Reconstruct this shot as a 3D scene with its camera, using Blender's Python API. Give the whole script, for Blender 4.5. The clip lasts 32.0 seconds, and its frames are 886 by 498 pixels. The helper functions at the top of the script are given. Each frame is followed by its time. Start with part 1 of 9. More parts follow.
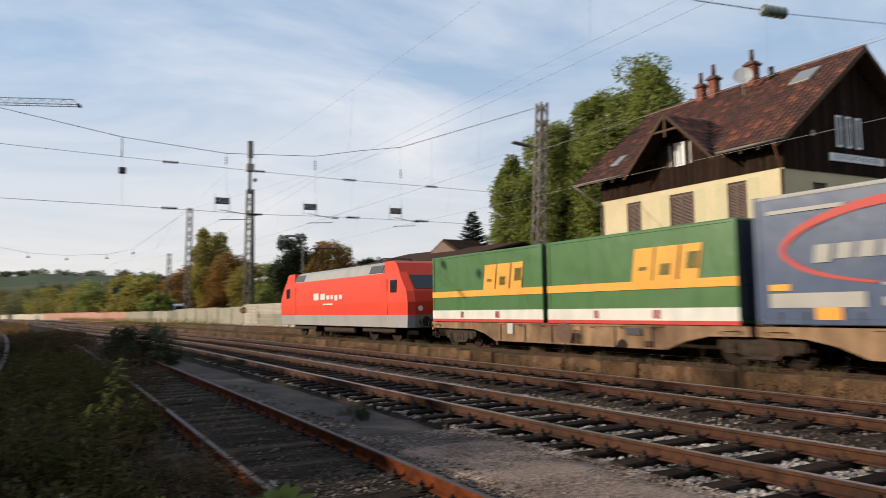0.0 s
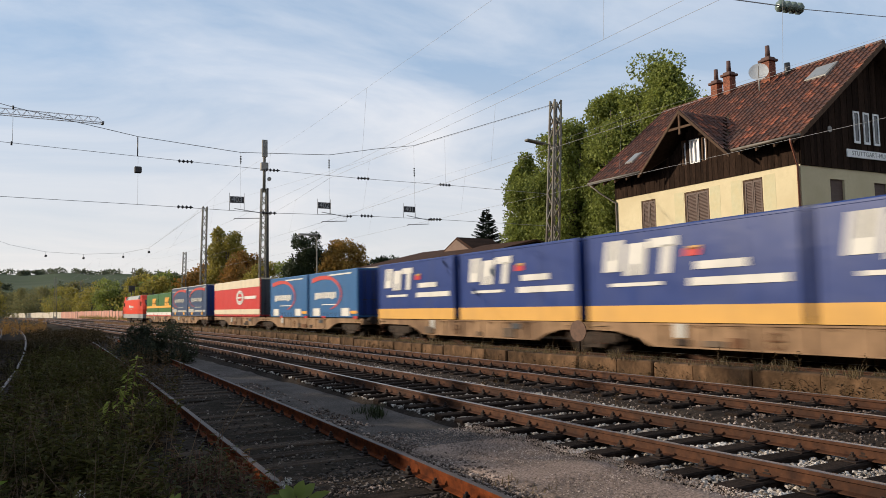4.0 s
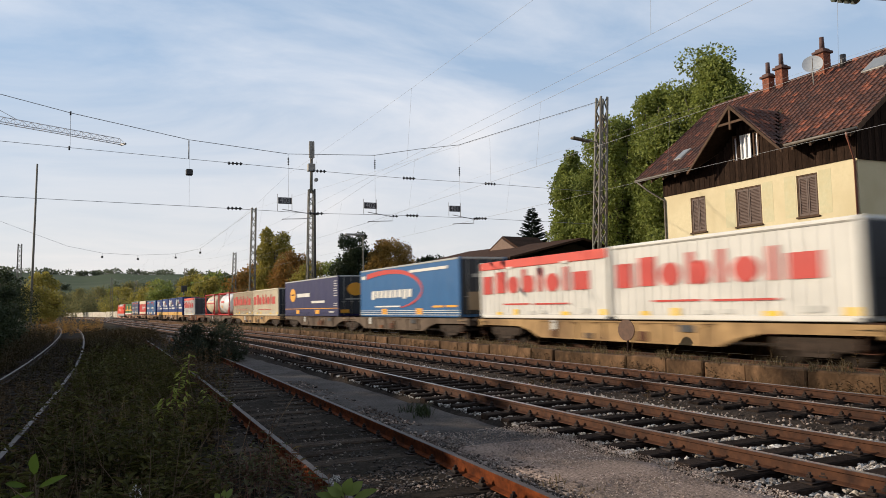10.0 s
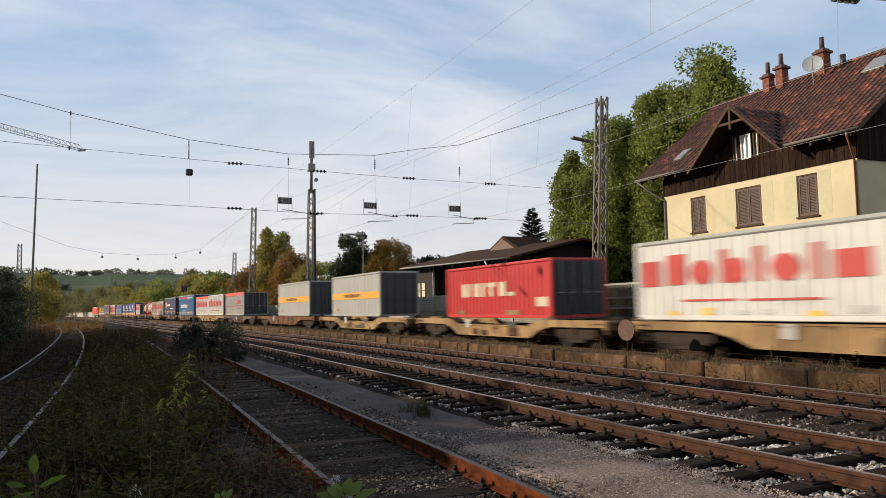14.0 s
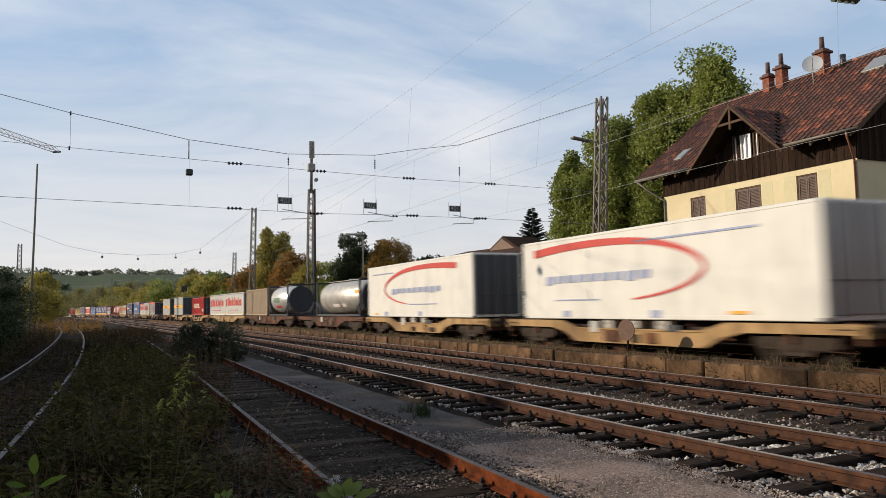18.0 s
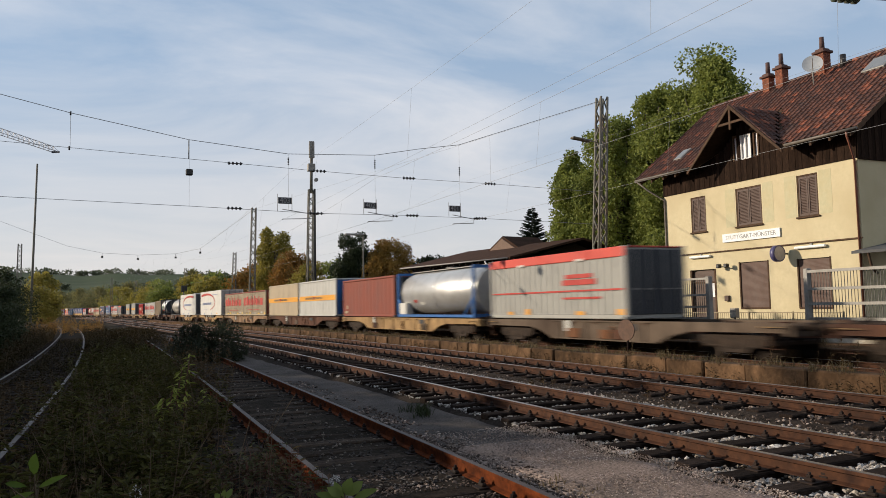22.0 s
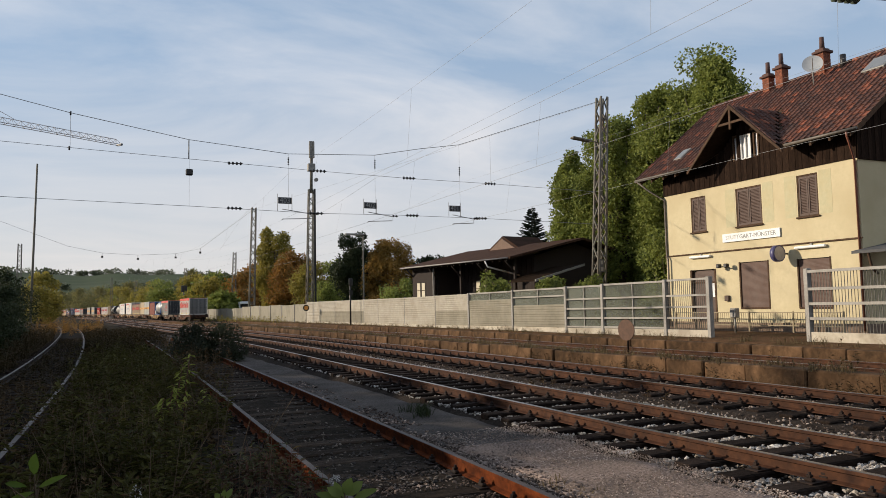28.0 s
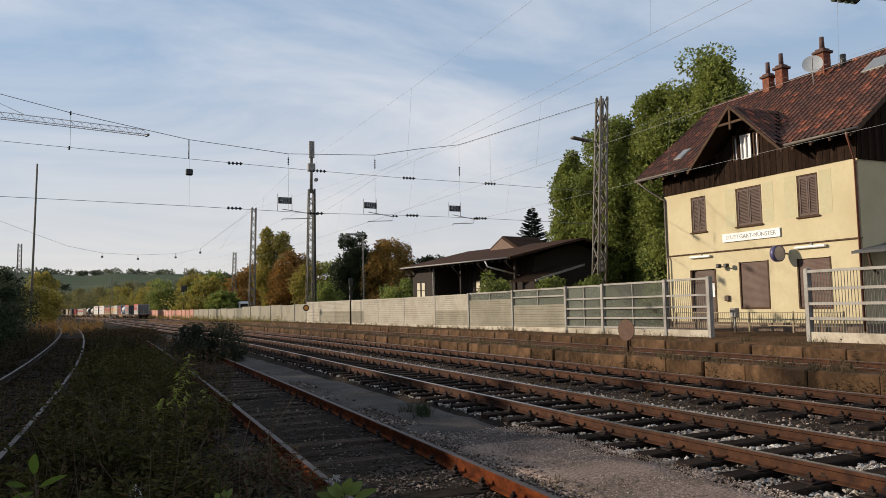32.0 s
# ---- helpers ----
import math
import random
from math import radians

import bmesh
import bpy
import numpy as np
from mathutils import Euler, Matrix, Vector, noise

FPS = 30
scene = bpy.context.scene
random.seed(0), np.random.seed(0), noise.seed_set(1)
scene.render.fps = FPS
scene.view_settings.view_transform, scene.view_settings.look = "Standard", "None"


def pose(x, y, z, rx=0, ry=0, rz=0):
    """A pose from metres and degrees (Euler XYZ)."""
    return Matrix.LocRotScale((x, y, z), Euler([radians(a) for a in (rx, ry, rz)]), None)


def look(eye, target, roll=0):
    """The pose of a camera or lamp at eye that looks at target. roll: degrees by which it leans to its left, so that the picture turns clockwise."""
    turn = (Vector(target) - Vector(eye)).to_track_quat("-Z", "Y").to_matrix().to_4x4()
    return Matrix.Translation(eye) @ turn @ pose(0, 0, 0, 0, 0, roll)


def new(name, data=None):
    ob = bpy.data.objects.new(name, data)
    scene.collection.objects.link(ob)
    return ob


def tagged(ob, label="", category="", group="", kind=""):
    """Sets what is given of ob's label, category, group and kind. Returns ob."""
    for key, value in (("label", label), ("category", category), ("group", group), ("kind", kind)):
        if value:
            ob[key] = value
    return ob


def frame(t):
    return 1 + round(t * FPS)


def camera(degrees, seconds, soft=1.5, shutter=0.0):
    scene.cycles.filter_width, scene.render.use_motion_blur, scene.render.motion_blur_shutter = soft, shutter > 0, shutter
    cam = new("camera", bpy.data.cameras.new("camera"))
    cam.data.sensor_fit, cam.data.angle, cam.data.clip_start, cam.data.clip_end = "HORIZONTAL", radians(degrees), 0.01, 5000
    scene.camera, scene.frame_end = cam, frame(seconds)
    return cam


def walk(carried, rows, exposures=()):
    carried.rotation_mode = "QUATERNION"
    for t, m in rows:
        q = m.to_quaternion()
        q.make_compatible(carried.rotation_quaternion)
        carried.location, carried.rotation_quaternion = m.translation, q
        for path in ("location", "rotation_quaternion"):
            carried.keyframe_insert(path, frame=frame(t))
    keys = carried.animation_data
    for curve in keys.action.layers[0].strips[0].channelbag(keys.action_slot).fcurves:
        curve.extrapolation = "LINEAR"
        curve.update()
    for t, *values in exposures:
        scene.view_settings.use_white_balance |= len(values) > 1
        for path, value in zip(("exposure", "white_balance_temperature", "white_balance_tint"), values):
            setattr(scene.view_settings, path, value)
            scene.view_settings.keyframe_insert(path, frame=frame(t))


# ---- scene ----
# ---- camera: a tripod beside the siding, one pan to the left, then still ----
EYE = (0.0, 0.0, 1.5725)
cam = camera(60.53, 32.0, soft=0.65, shutter=0.75)


def aim(yaw, pitch, roll):
    y, p = radians(yaw), radians(pitch)
    way = (-math.sin(y) * math.cos(p), math.cos(y) * math.cos(p), math.sin(p))
    return look(EYE, [e + w for e, w in zip(EYE, way)], roll)


PAN = [(0.0, -28.988, 4.366, -1.111), (0.1, -28.15, 4.27, -1.12), (0.2, -27.96, 4.235, -1.13), (0.5, -27.955, 4.234, -1.13),
       (2.0, -27.955, 4.232, -1.14), (3.5, -27.955, 4.235, -1.145), (4.5, -27.95, 4.27, -1.155), (5.5, -27.931, 4.311, -1.169),
       (6.0, -27.521, 4.332, -1.19), (6.5, -27.152, 4.327, -1.195), (7.0, -26.074, 4.318, -1.192), (7.5, -25.794, 4.314, -1.188),
       (8.0, -25.105, 4.301, -1.198), (8.5, -24.56, 4.31, -1.197), (9.0, -24.502, 4.262, -1.214), (9.5, -24.502, 4.26, -1.214), (32.0, -24.502, 4.25, -1.214)]
walk(cam, [(t, aim(a, b, c)) for t, a, b, c in PAN], [(0.0, 0.37), (16.8, 0.37), (18.0, 0.33), (19.2, 0.2), (32.0, 0.2)])

# ---- daylight: low evening sun from ahead on the left ----
SUN_AZ, SUN_EL = 55.0, 17.5          # degrees from +y towards -x, and above the horizon
world = bpy.data.worlds.new("sky")
scene.world = world
world.use_nodes = True
scene.view_settings.exposure = 0.2


def sky_nodes():
    nt = world.node_tree
    nt.nodes.clear()
    n = nt.nodes.new
    out, bg = n("ShaderNodeOutputWorld"), n("ShaderNodeBackground")
    sky = n("ShaderNodeTexSky")
    sky.sky_type, sky.sun_disc = "NISHITA", False
    sky.sun_elevation, sky.sun_rotation = radians(SUN_EL), radians(-SUN_AZ)
    sky.air_density, sky.dust_density, sky.ozone_density = 1.0, 0.3, 1.6
    # thin high cloud: streaks stretched along the horizon
    tc, mp = n("ShaderNodeTexCoord"), n("ShaderNodeMapping")
    sep, div = n("ShaderNodeSeparateXYZ"), n("ShaderNodeVectorMath")
    add = n("ShaderNodeMath")
    add.operation, add.inputs[1].default_value = "ADD", 0.18
    comb = n("ShaderNodeCombineXYZ")
    div.operation = "DIVIDE"
    nt.links.new(tc.outputs["Generated"], sep.inputs[0])
    nt.links.new(sep.outputs["Z"], add.inputs[0])
    for i in range(3):
        nt.links.new(add.outputs[0], comb.inputs[i])
    nt.links.new(tc.outputs["Generated"], div.inputs[0])
    nt.links.new(comb.outputs[0], div.inputs[1])
    mp.inputs["Rotation"].default_value = (0, 0, radians(35))
    mp.inputs["Scale"].default_value = (0.75, 1.0, 0.5)
    nt.links.new(div.outputs[0], mp.inputs[0])
    no = n("ShaderNodeTexNoise")
    no.inputs["Scale"].default_value, no.inputs["Detail"].default_value = 1.25, 9
    no.inputs["Roughness"].default_value, no.inputs["Distortion"].default_value = 0.58, 0.7
    nt.links.new(mp.outputs[0], no.inputs["Vector"])
    ramp = n("ShaderNodeValToRGB")
    ramp.color_ramp.elements[0].position, ramp.color_ramp.elements[1].position = 0.4, 0.76
    nt.links.new(no.outputs["Fac"], ramp.inputs[0])
    mul = n("ShaderNodeMath")
    mul.operation, mul.inputs[1].default_value = "MULTIPLY", 0.75
    nt.links.new(ramp.outputs[0], mul.inputs[0])
    veil, mix = n("ShaderNodeMix"), n("ShaderNodeMix")
    veil.data_type = mix.data_type = "RGBA"
    veil.inputs["Factor"].default_value = 0.68
    veil.inputs["B"].default_value = (4.45, 5.9, 7.95, 1)
    mix.inputs["B"].default_value = (8.7, 8.7, 9.0, 1)
    nt.links.new(sky.outputs[0], veil.inputs["A"])
    nt.links.new(veil.outputs["Result"], mix.inputs["A"])
    nt.links.new(mul.outputs[0], mix.inputs["Factor"])
    # warm haze along the horizon
    hz, hm = n("ShaderNodeMapRange"), n("ShaderNodeMix")
    hz.inputs["From Min"].default_value, hz.inputs["From Max"].default_value = 0.0, 0.3
    hz.inputs["To Min"].default_value, hz.inputs["To Max"].default_value = 0.8, 0.0
    hm.data_type = "RGBA"
    hm.inputs["B"].default_value = (8.3, 7.7, 7.25, 1)
    nt.links.new(sep.outputs["Z"], hz.inputs["Value"])
    nt.links.new(hz.outputs[0], hm.inputs["Factor"])
    nt.links.new(mix.outputs["Result"], hm.inputs["A"])
    nt.links.new(hm.outputs["Result"], bg.inputs["Color"])
    bg.inputs["Strength"].default_value = 0.084
    nt.links.new(bg.outputs[0], out.inputs["Surface"])


sky_nodes()
sun = new("sun", bpy.data.lights.new("sun", "SUN"))
sun.data.energy, sun.data.angle, sun.data.color = 4.5, radians(0.9), (1.0, 0.86, 0.68)
_a, _e = radians(SUN_AZ), radians(SUN_EL)
TO_SUN = Vector((-math.sin(_a) * math.cos(_e), math.cos(_a) * math.cos(_e), math.sin(_e)))
sun.matrix_world = look(TO_SUN * 60, (0, 0, 0))

# ---- materials ----


def surf(name, c1, c2=None, scale=6.0, rough=0.8, metal=0.0, bump=0.0, bscale=None, c3=None, s3=0.6, amt3=0.5, each=0.0, stretch=None, rvar=0.1, spec=0.5):
    """Two-scale mottled surface in object space: c1 to c2 by fine noise, c3 in larger stains, brightness varied from piece to piece by each."""
    m = bpy.data.materials.new(name)
    m.use_nodes = True
    nt = m.node_tree
    n, link = nt.nodes.new, nt.links.new
    b = nt.nodes["Principled BSDF"]
    b.inputs["Metallic"].default_value = metal
    b.inputs["Specular IOR Level"].default_value = spec
    tc = n("ShaderNodeTexCoord")
    mp = n("ShaderNodeMapping")
    link(tc.outputs["Object"], mp.inputs[0])
    if stretch:
        mp.inputs["Scale"].default_value = stretch
    n1 = n("ShaderNodeTexNoise")
    n1.inputs["Scale"].default_value, n1.inputs["Detail"].default_value, n1.inputs["Roughness"].default_value = scale, 6, 0.65
    link(mp.outputs[0], n1.inputs["Vector"])
    r1 = n("ShaderNodeValToRGB")
    r1.color_ramp.elements[0].position, r1.color_ramp.elements[1].position = 0.32, 0.68
    r1.color_ramp.elements[0].color = (*c1, 1)
    r1.color_ramp.elements[1].color = (*(c2 or [min(1, v * 1.25) for v in c1]), 1)
    link(n1.outputs["Fac"], r1.inputs[0])
    col = r1.outputs[0]
    if c3:
        n2 = n("ShaderNodeTexNoise")
        n2.inputs["Scale"].default_value, n2.inputs["Detail"].default_value, n2.inputs["Roughness"].default_value = s3, 5, 0.6
        link(mp.outputs[0], n2.inputs["Vector"])
        r2 = n("ShaderNodeValToRGB")
        r2.color_ramp.elements[0].position, r2.color_ramp.elements[1].position = 0.45, 0.7
        r2.color_ramp.elements[0].color, r2.color_ramp.elements[1].color = (0, 0, 0, 1), (amt3, amt3, amt3, 1)
        link(n2.outputs["Fac"], r2.inputs[0])
        mx = n("ShaderNodeMix")
        mx.data_type = "RGBA"
        mx.inputs["B"].default_value = (*c3, 1)
        link(r2.outputs[0], mx.inputs["Factor"])
        link(col, mx.inputs["A"])
        col = mx.outputs["Result"]
    if each:
        oi, mr, hs = n("ShaderNodeObjectInfo"), n("ShaderNodeMapRange"), n("ShaderNodeHueSaturation")
        mr.inputs["To Min"].default_value, mr.inputs["To Max"].default_value = 1 - each, 1 + each
        link(oi.outputs["Random"], mr.inputs["Value"])
        link(mr.outputs[0], hs.inputs["Value"])
        link(col, hs.inputs["Color"])
        col = hs.outputs[0]
    link(col, b.inputs["Base Color"])
    rr = n("ShaderNodeMapRange")
    rr.inputs["To Min"].default_value, rr.inputs["To Max"].default_value = max(0.02, rough - rvar), min(1, rough + rvar)
    link(n1.outputs["Fac"], rr.inputs["Value"])
    link(rr.outputs[0], b.inputs["Roughness"])
    if bump:
        bp = n("ShaderNodeBump")
        bp.inputs["Strength"].default_value, bp.inputs["Distance"].default_value = min(1, bump), 0.02
        src = n1
        if bscale:
            src = n("ShaderNodeTexNoise")
            src.inputs["Scale"].default_value, src.inputs["Detail"].default_value = bscale, 4
            link(mp.outputs[0], src.inputs["Vector"])
        link(src.outputs["Fac"], bp.inputs["Height"])
        link(bp.outputs[0], b.inputs["Normal"])
    return m


def leafy(name, c1, c2, c3=None, trans=0.35, spec=0.25):
    """Foliage whose colour varies from leaf to leaf and in larger clumps, with some light passing through."""
    m = bpy.data.materials.new(name)
    m.use_nodes = True
    nt = m.node_tree
    n, link = nt.nodes.new, nt.links.new
    b = nt.nodes["Principled BSDF"]
    g = n("ShaderNodeNewGeometry")
    r = n("ShaderNodeValToRGB")
    r.color_ramp.elements[0].color, r.color_ramp.elements[1].color = (*c1, 1), (*c2, 1)
    if c3:
        e = r.color_ramp.elements.new(0.85)
        e.color = (*c3, 1)
        r.color_ramp.elements[1].position = 0.6
        r.color_ramp.elements[2].position = 1.0
        r.color_ramp.elements[2].color = (*c3, 1)
    tc, no, ad = n("ShaderNodeTexCoord"), n("ShaderNodeTexNoise"), n("ShaderNodeMath")
    no.inputs["Scale"].default_value = 0.5
    link(tc.outputs["Object"], no.inputs["Vector"])
    ad.operation = "MULTIPLY_ADD"
    ad.inputs[1].default_value = 0.6
    ad2 = n("ShaderNodeMath")
    ad2.operation, ad2.inputs[1].default_value = "MULTIPLY_ADD", 0.9
    ad2.inputs[2].default_value = -0.22
    link(no.outputs["Fac"], ad2.inputs[0])
    link(g.outputs["Random Per Island"], ad.inputs[0])
    link(ad2.outputs[0], ad.inputs[2])
    link(ad.outputs[0], r.inputs[0])
    link(r.outputs[0], b.inputs["Base Color"])
    b.inputs["Roughness"].default_value = 0.65
    b.inputs["Specular IOR Level"].default_value = spec
    t, mx = n("ShaderNodeBsdfTranslucent"), n("ShaderNodeMixShader")
    link(r.outputs[0], t.inputs["Color"])
    mx.inputs[0].default_value = trans
    out = nt.nodes["Material Output"]
    link(b.outputs[0], mx.inputs[1])
    link(t.outputs[0], mx.inputs[2])
    link(mx.outputs[0], out.inputs["Surface"])
    return m


def plain(name, c, rough=0.5, metal=0.0, spec=0.5):
    return surf(name, c, [v * 0.9 for v in c], 9.0, rough, metal, spec=spec)


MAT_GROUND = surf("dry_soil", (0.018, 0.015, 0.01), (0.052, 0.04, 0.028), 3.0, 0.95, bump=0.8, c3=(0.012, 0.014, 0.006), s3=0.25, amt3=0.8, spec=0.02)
MAT_BALLAST = surf("ballast_bed", (0.015, 0.012, 0.01), (0.055, 0.043, 0.035), 16.0, 0.95, bump=1.0, bscale=28, c3=(0.014, 0.011, 0.01), s3=1.2, amt3=0.8, spec=0.02)
# darker copy of the ballast bed, with the sidings' shade in its colour
MAT_BED_SHADED = surf("shaded_bed", (0.012, 0.01, 0.008), (0.045, 0.035, 0.027), 16.0, 0.95, bump=1.0, bscale=28, c3=(0.008, 0.007, 0.005), s3=1.2, amt3=0.8, spec=0.02)
# tarmac darker and gravel paler: shade and sun partly put into their colours
MAT_TAR = surf("worn_tarmac", (0.039, 0.034, 0.032), (0.165, 0.143, 0.129), 42.0, 0.95, bump=1.0, bscale=60, c3=(0.016, 0.015, 0.014), s3=0.5, amt3=0.75, spec=0.02)
MAT_GRIT = surf("gravel_path", (0.066, 0.048, 0.039), (0.41, 0.305, 0.25), 38.0, 0.95, bump=1.0, bscale=50, c3=(0.055, 0.046, 0.038), s3=0.8, amt3=0.6, spec=0.03)
MAT_RAIL = surf("rusty_rail", (0.03, 0.012, 0.007), (0.09, 0.037, 0.018), 7.0, 0.75, bump=0.4, c3=(0.02, 0.01, 0.007), s3=0.7, amt3=0.85, spec=0.15)
MAT_RAIL_A = surf("orange_rusty_rail", (0.05, 0.013, 0.005), (0.19, 0.048, 0.014), 7.0, 0.85, bump=0.4, c3=(0.022, 0.01, 0.006), s3=0.7, amt3=0.8, spec=0.05)
MAT_RAILTOP = surf("worn_rail_head", (0.14, 0.11, 0.095), (0.42, 0.38, 0.36), 5.0, 0.3, metal=0.9, stretch=(4, 0.3, 1), c3=(0.07, 0.036, 0.022), s3=0.5, amt3=0.7)
MAT_RAILRUST = surf("dull_rail_head", (0.05, 0.035, 0.028), (0.12, 0.09, 0.078), 8.0, 0.6, metal=0.35, c3=(0.03, 0.019, 0.014), s3=0.8, amt3=0.85)
MAT_RAILBROWN = surf("brown_rail_head", (0.028, 0.018, 0.014), (0.075, 0.05, 0.04), 8.0, 0.62, metal=0.2, c3=(0.03, 0.018, 0.013), s3=0.8, amt3=0.6)
MAT_SLEEPER = surf("tarred_sleeper", (0.007, 0.005, 0.004), (0.034, 0.024, 0.019), 9.0, 0.9, bump=0.8, stretch=(1, 9, 4), each=0.4, spec=0.04)
MAT_SLEEPER_GREY = surf("weathered_sleeper", (0.016, 0.012, 0.009), (0.078, 0.056, 0.042), 9.0, 0.9, bump=0.9, stretch=(1, 9, 4), each=0.5, c3=(0.012, 0.01, 0.008), s3=1.5, amt3=0.6, spec=0.04)
MAT_IRON = surf("dark_rusted_iron", (0.01, 0.007, 0.006), (0.032, 0.018, 0.013), 14.0, 0.8, bump=0.4, spec=0.2)
MAT_KERB = surf("platform_stone", (0.06, 0.034, 0.018), (0.14, 0.081, 0.044), 4.0, 0.92, bump=0.9, bscale=14, c3=(0.018, 0.013, 0.008), s3=0.9, amt3=0.97, each=0.3, spec=0.1)
MAT_PLATFORM = surf("platform_surface", (0.07, 0.038, 0.02), (0.145, 0.082, 0.046), 5.0, 0.95, bump=0.8, c3=(0.03, 0.026, 0.012), s3=0.6, amt3=0.8, spec=0.02)
MAT_BARRIER = surf("noise_panel", (0.225, 0.205, 0.155), (0.275, 0.25, 0.195), 3.0, 0.8, c3=(0.135, 0.12, 0.088), s3=0.7, amt3=0.5, each=0.1, spec=0.2)
MAT_BARRIER_LIGHT = surf("pale_noise_panel", (0.33, 0.3, 0.245), (0.4, 0.365, 0.3), 3.0, 0.75, c3=(0.225, 0.19, 0.135), s3=0.7, amt3=0.5, each=0.07, spec=0.2)
MAT_BARRIER_RED = surf("red_noise_panel", (0.34, 0.13, 0.085), (0.42, 0.18, 0.115), 3.0, 0.8, c3=(0.4, 0.28, 0.22), s3=0.3, amt3=0.4, each=0.1)
MAT_PLINTH = surf("pale_concrete", (0.38, 0.335, 0.26), (0.5, 0.445, 0.355), 6.0, 0.85, bump=0.3, c3=(0.2, 0.155, 0.105), s3=1.2, amt3=0.7, each=0.08)
MAT_GALV = surf("galvanised_steel", (0.21, 0.198, 0.178), (0.3, 0.282, 0.255), 14.0, 0.6, metal=0.15, c3=(0.14, 0.12, 0.095), s3=1.4, amt3=0.6)
MAT_MAST = surf("mast_steel", (0.1, 0.095, 0.076), (0.19, 0.178, 0.145), 6.0, 0.75, metal=0.1, c3=(0.1, 0.055, 0.03), s3=1.0, amt3=0.6)
MAT_WIRE = plain("wire", (0.27, 0.265, 0.26), 0.6, 0.1)
MAT_BLACK = plain("black_insulator", (0.015, 0.013, 0.012), 0.45)
MAT_RENDER = surf("yellow_render", (0.5, 0.425, 0.262), (0.57, 0.487, 0.31), 4.0, 0.9, bump=0.25, bscale=60, c3=(0.42, 0.34, 0.195), s3=0.5, amt3=0.55)
MAT_BOARD = surf("dark_stained_boarding", (0.01, 0.0065, 0.005), (0.036, 0.021, 0.014), 6.0, 0.85, bump=0.5, stretch=(6, 6, 0.8), each=0.35, spec=0.04)
# near-black timber: the shade under roof slabs is put into the colour
MAT_SOFFIT = surf("shaded_soffit", (0.014, 0.009, 0.006), (0.03, 0.019, 0.013), 6.0, 0.9, spec=0.03)
MAT_TIMBER = surf("brown_timber", (0.05, 0.028, 0.017), (0.095, 0.056, 0.033), 7.0, 0.85, bump=0.4, each=0.15, spec=0.2)
MAT_TILE = surf("clay_roof_tile", (0.13, 0.05, 0.032), (0.22, 0.09, 0.055), 8.0, 0.85, bump=0.4, c3=(0.06, 0.036, 0.028), s3=0.9, amt3=0.7, each=0.3)
MAT_SHUTTER = surf("brown_shutter", (0.05, 0.028, 0.02), (0.1, 0.058, 0.042), 8.0, 0.7, stretch=(1, 1, 6), c3=(0.12, 0.085, 0.068), s3=1.2, amt3=0.4)
MAT_BRICK = surf("chimney_brick", (0.17, 0.052, 0.026), (0.27, 0.09, 0.045), 9.0, 0.9, bump=0.4, c3=(0.07, 0.033, 0.024), s3=1.5, amt3=0.7, each=0.25)
MAT_WHITE = surf("white_paint", (0.72, 0.72, 0.7), (0.8, 0.8, 0.78), 6.0, 0.6, c3=(0.6, 0.58, 0.53), s3=1.2, amt3=0.4)
MAT_GLASS_DARK = plain("dark_window_glass", (0.02, 0.022, 0.025), 0.08)
MAT_BARK = surf("bark", (0.06, 0.045, 0.032), (0.11, 0.085, 0.06), 12.0, 0.95, bump=0.8, stretch=(3, 3, 0.6))

# ---- mesh tools ----


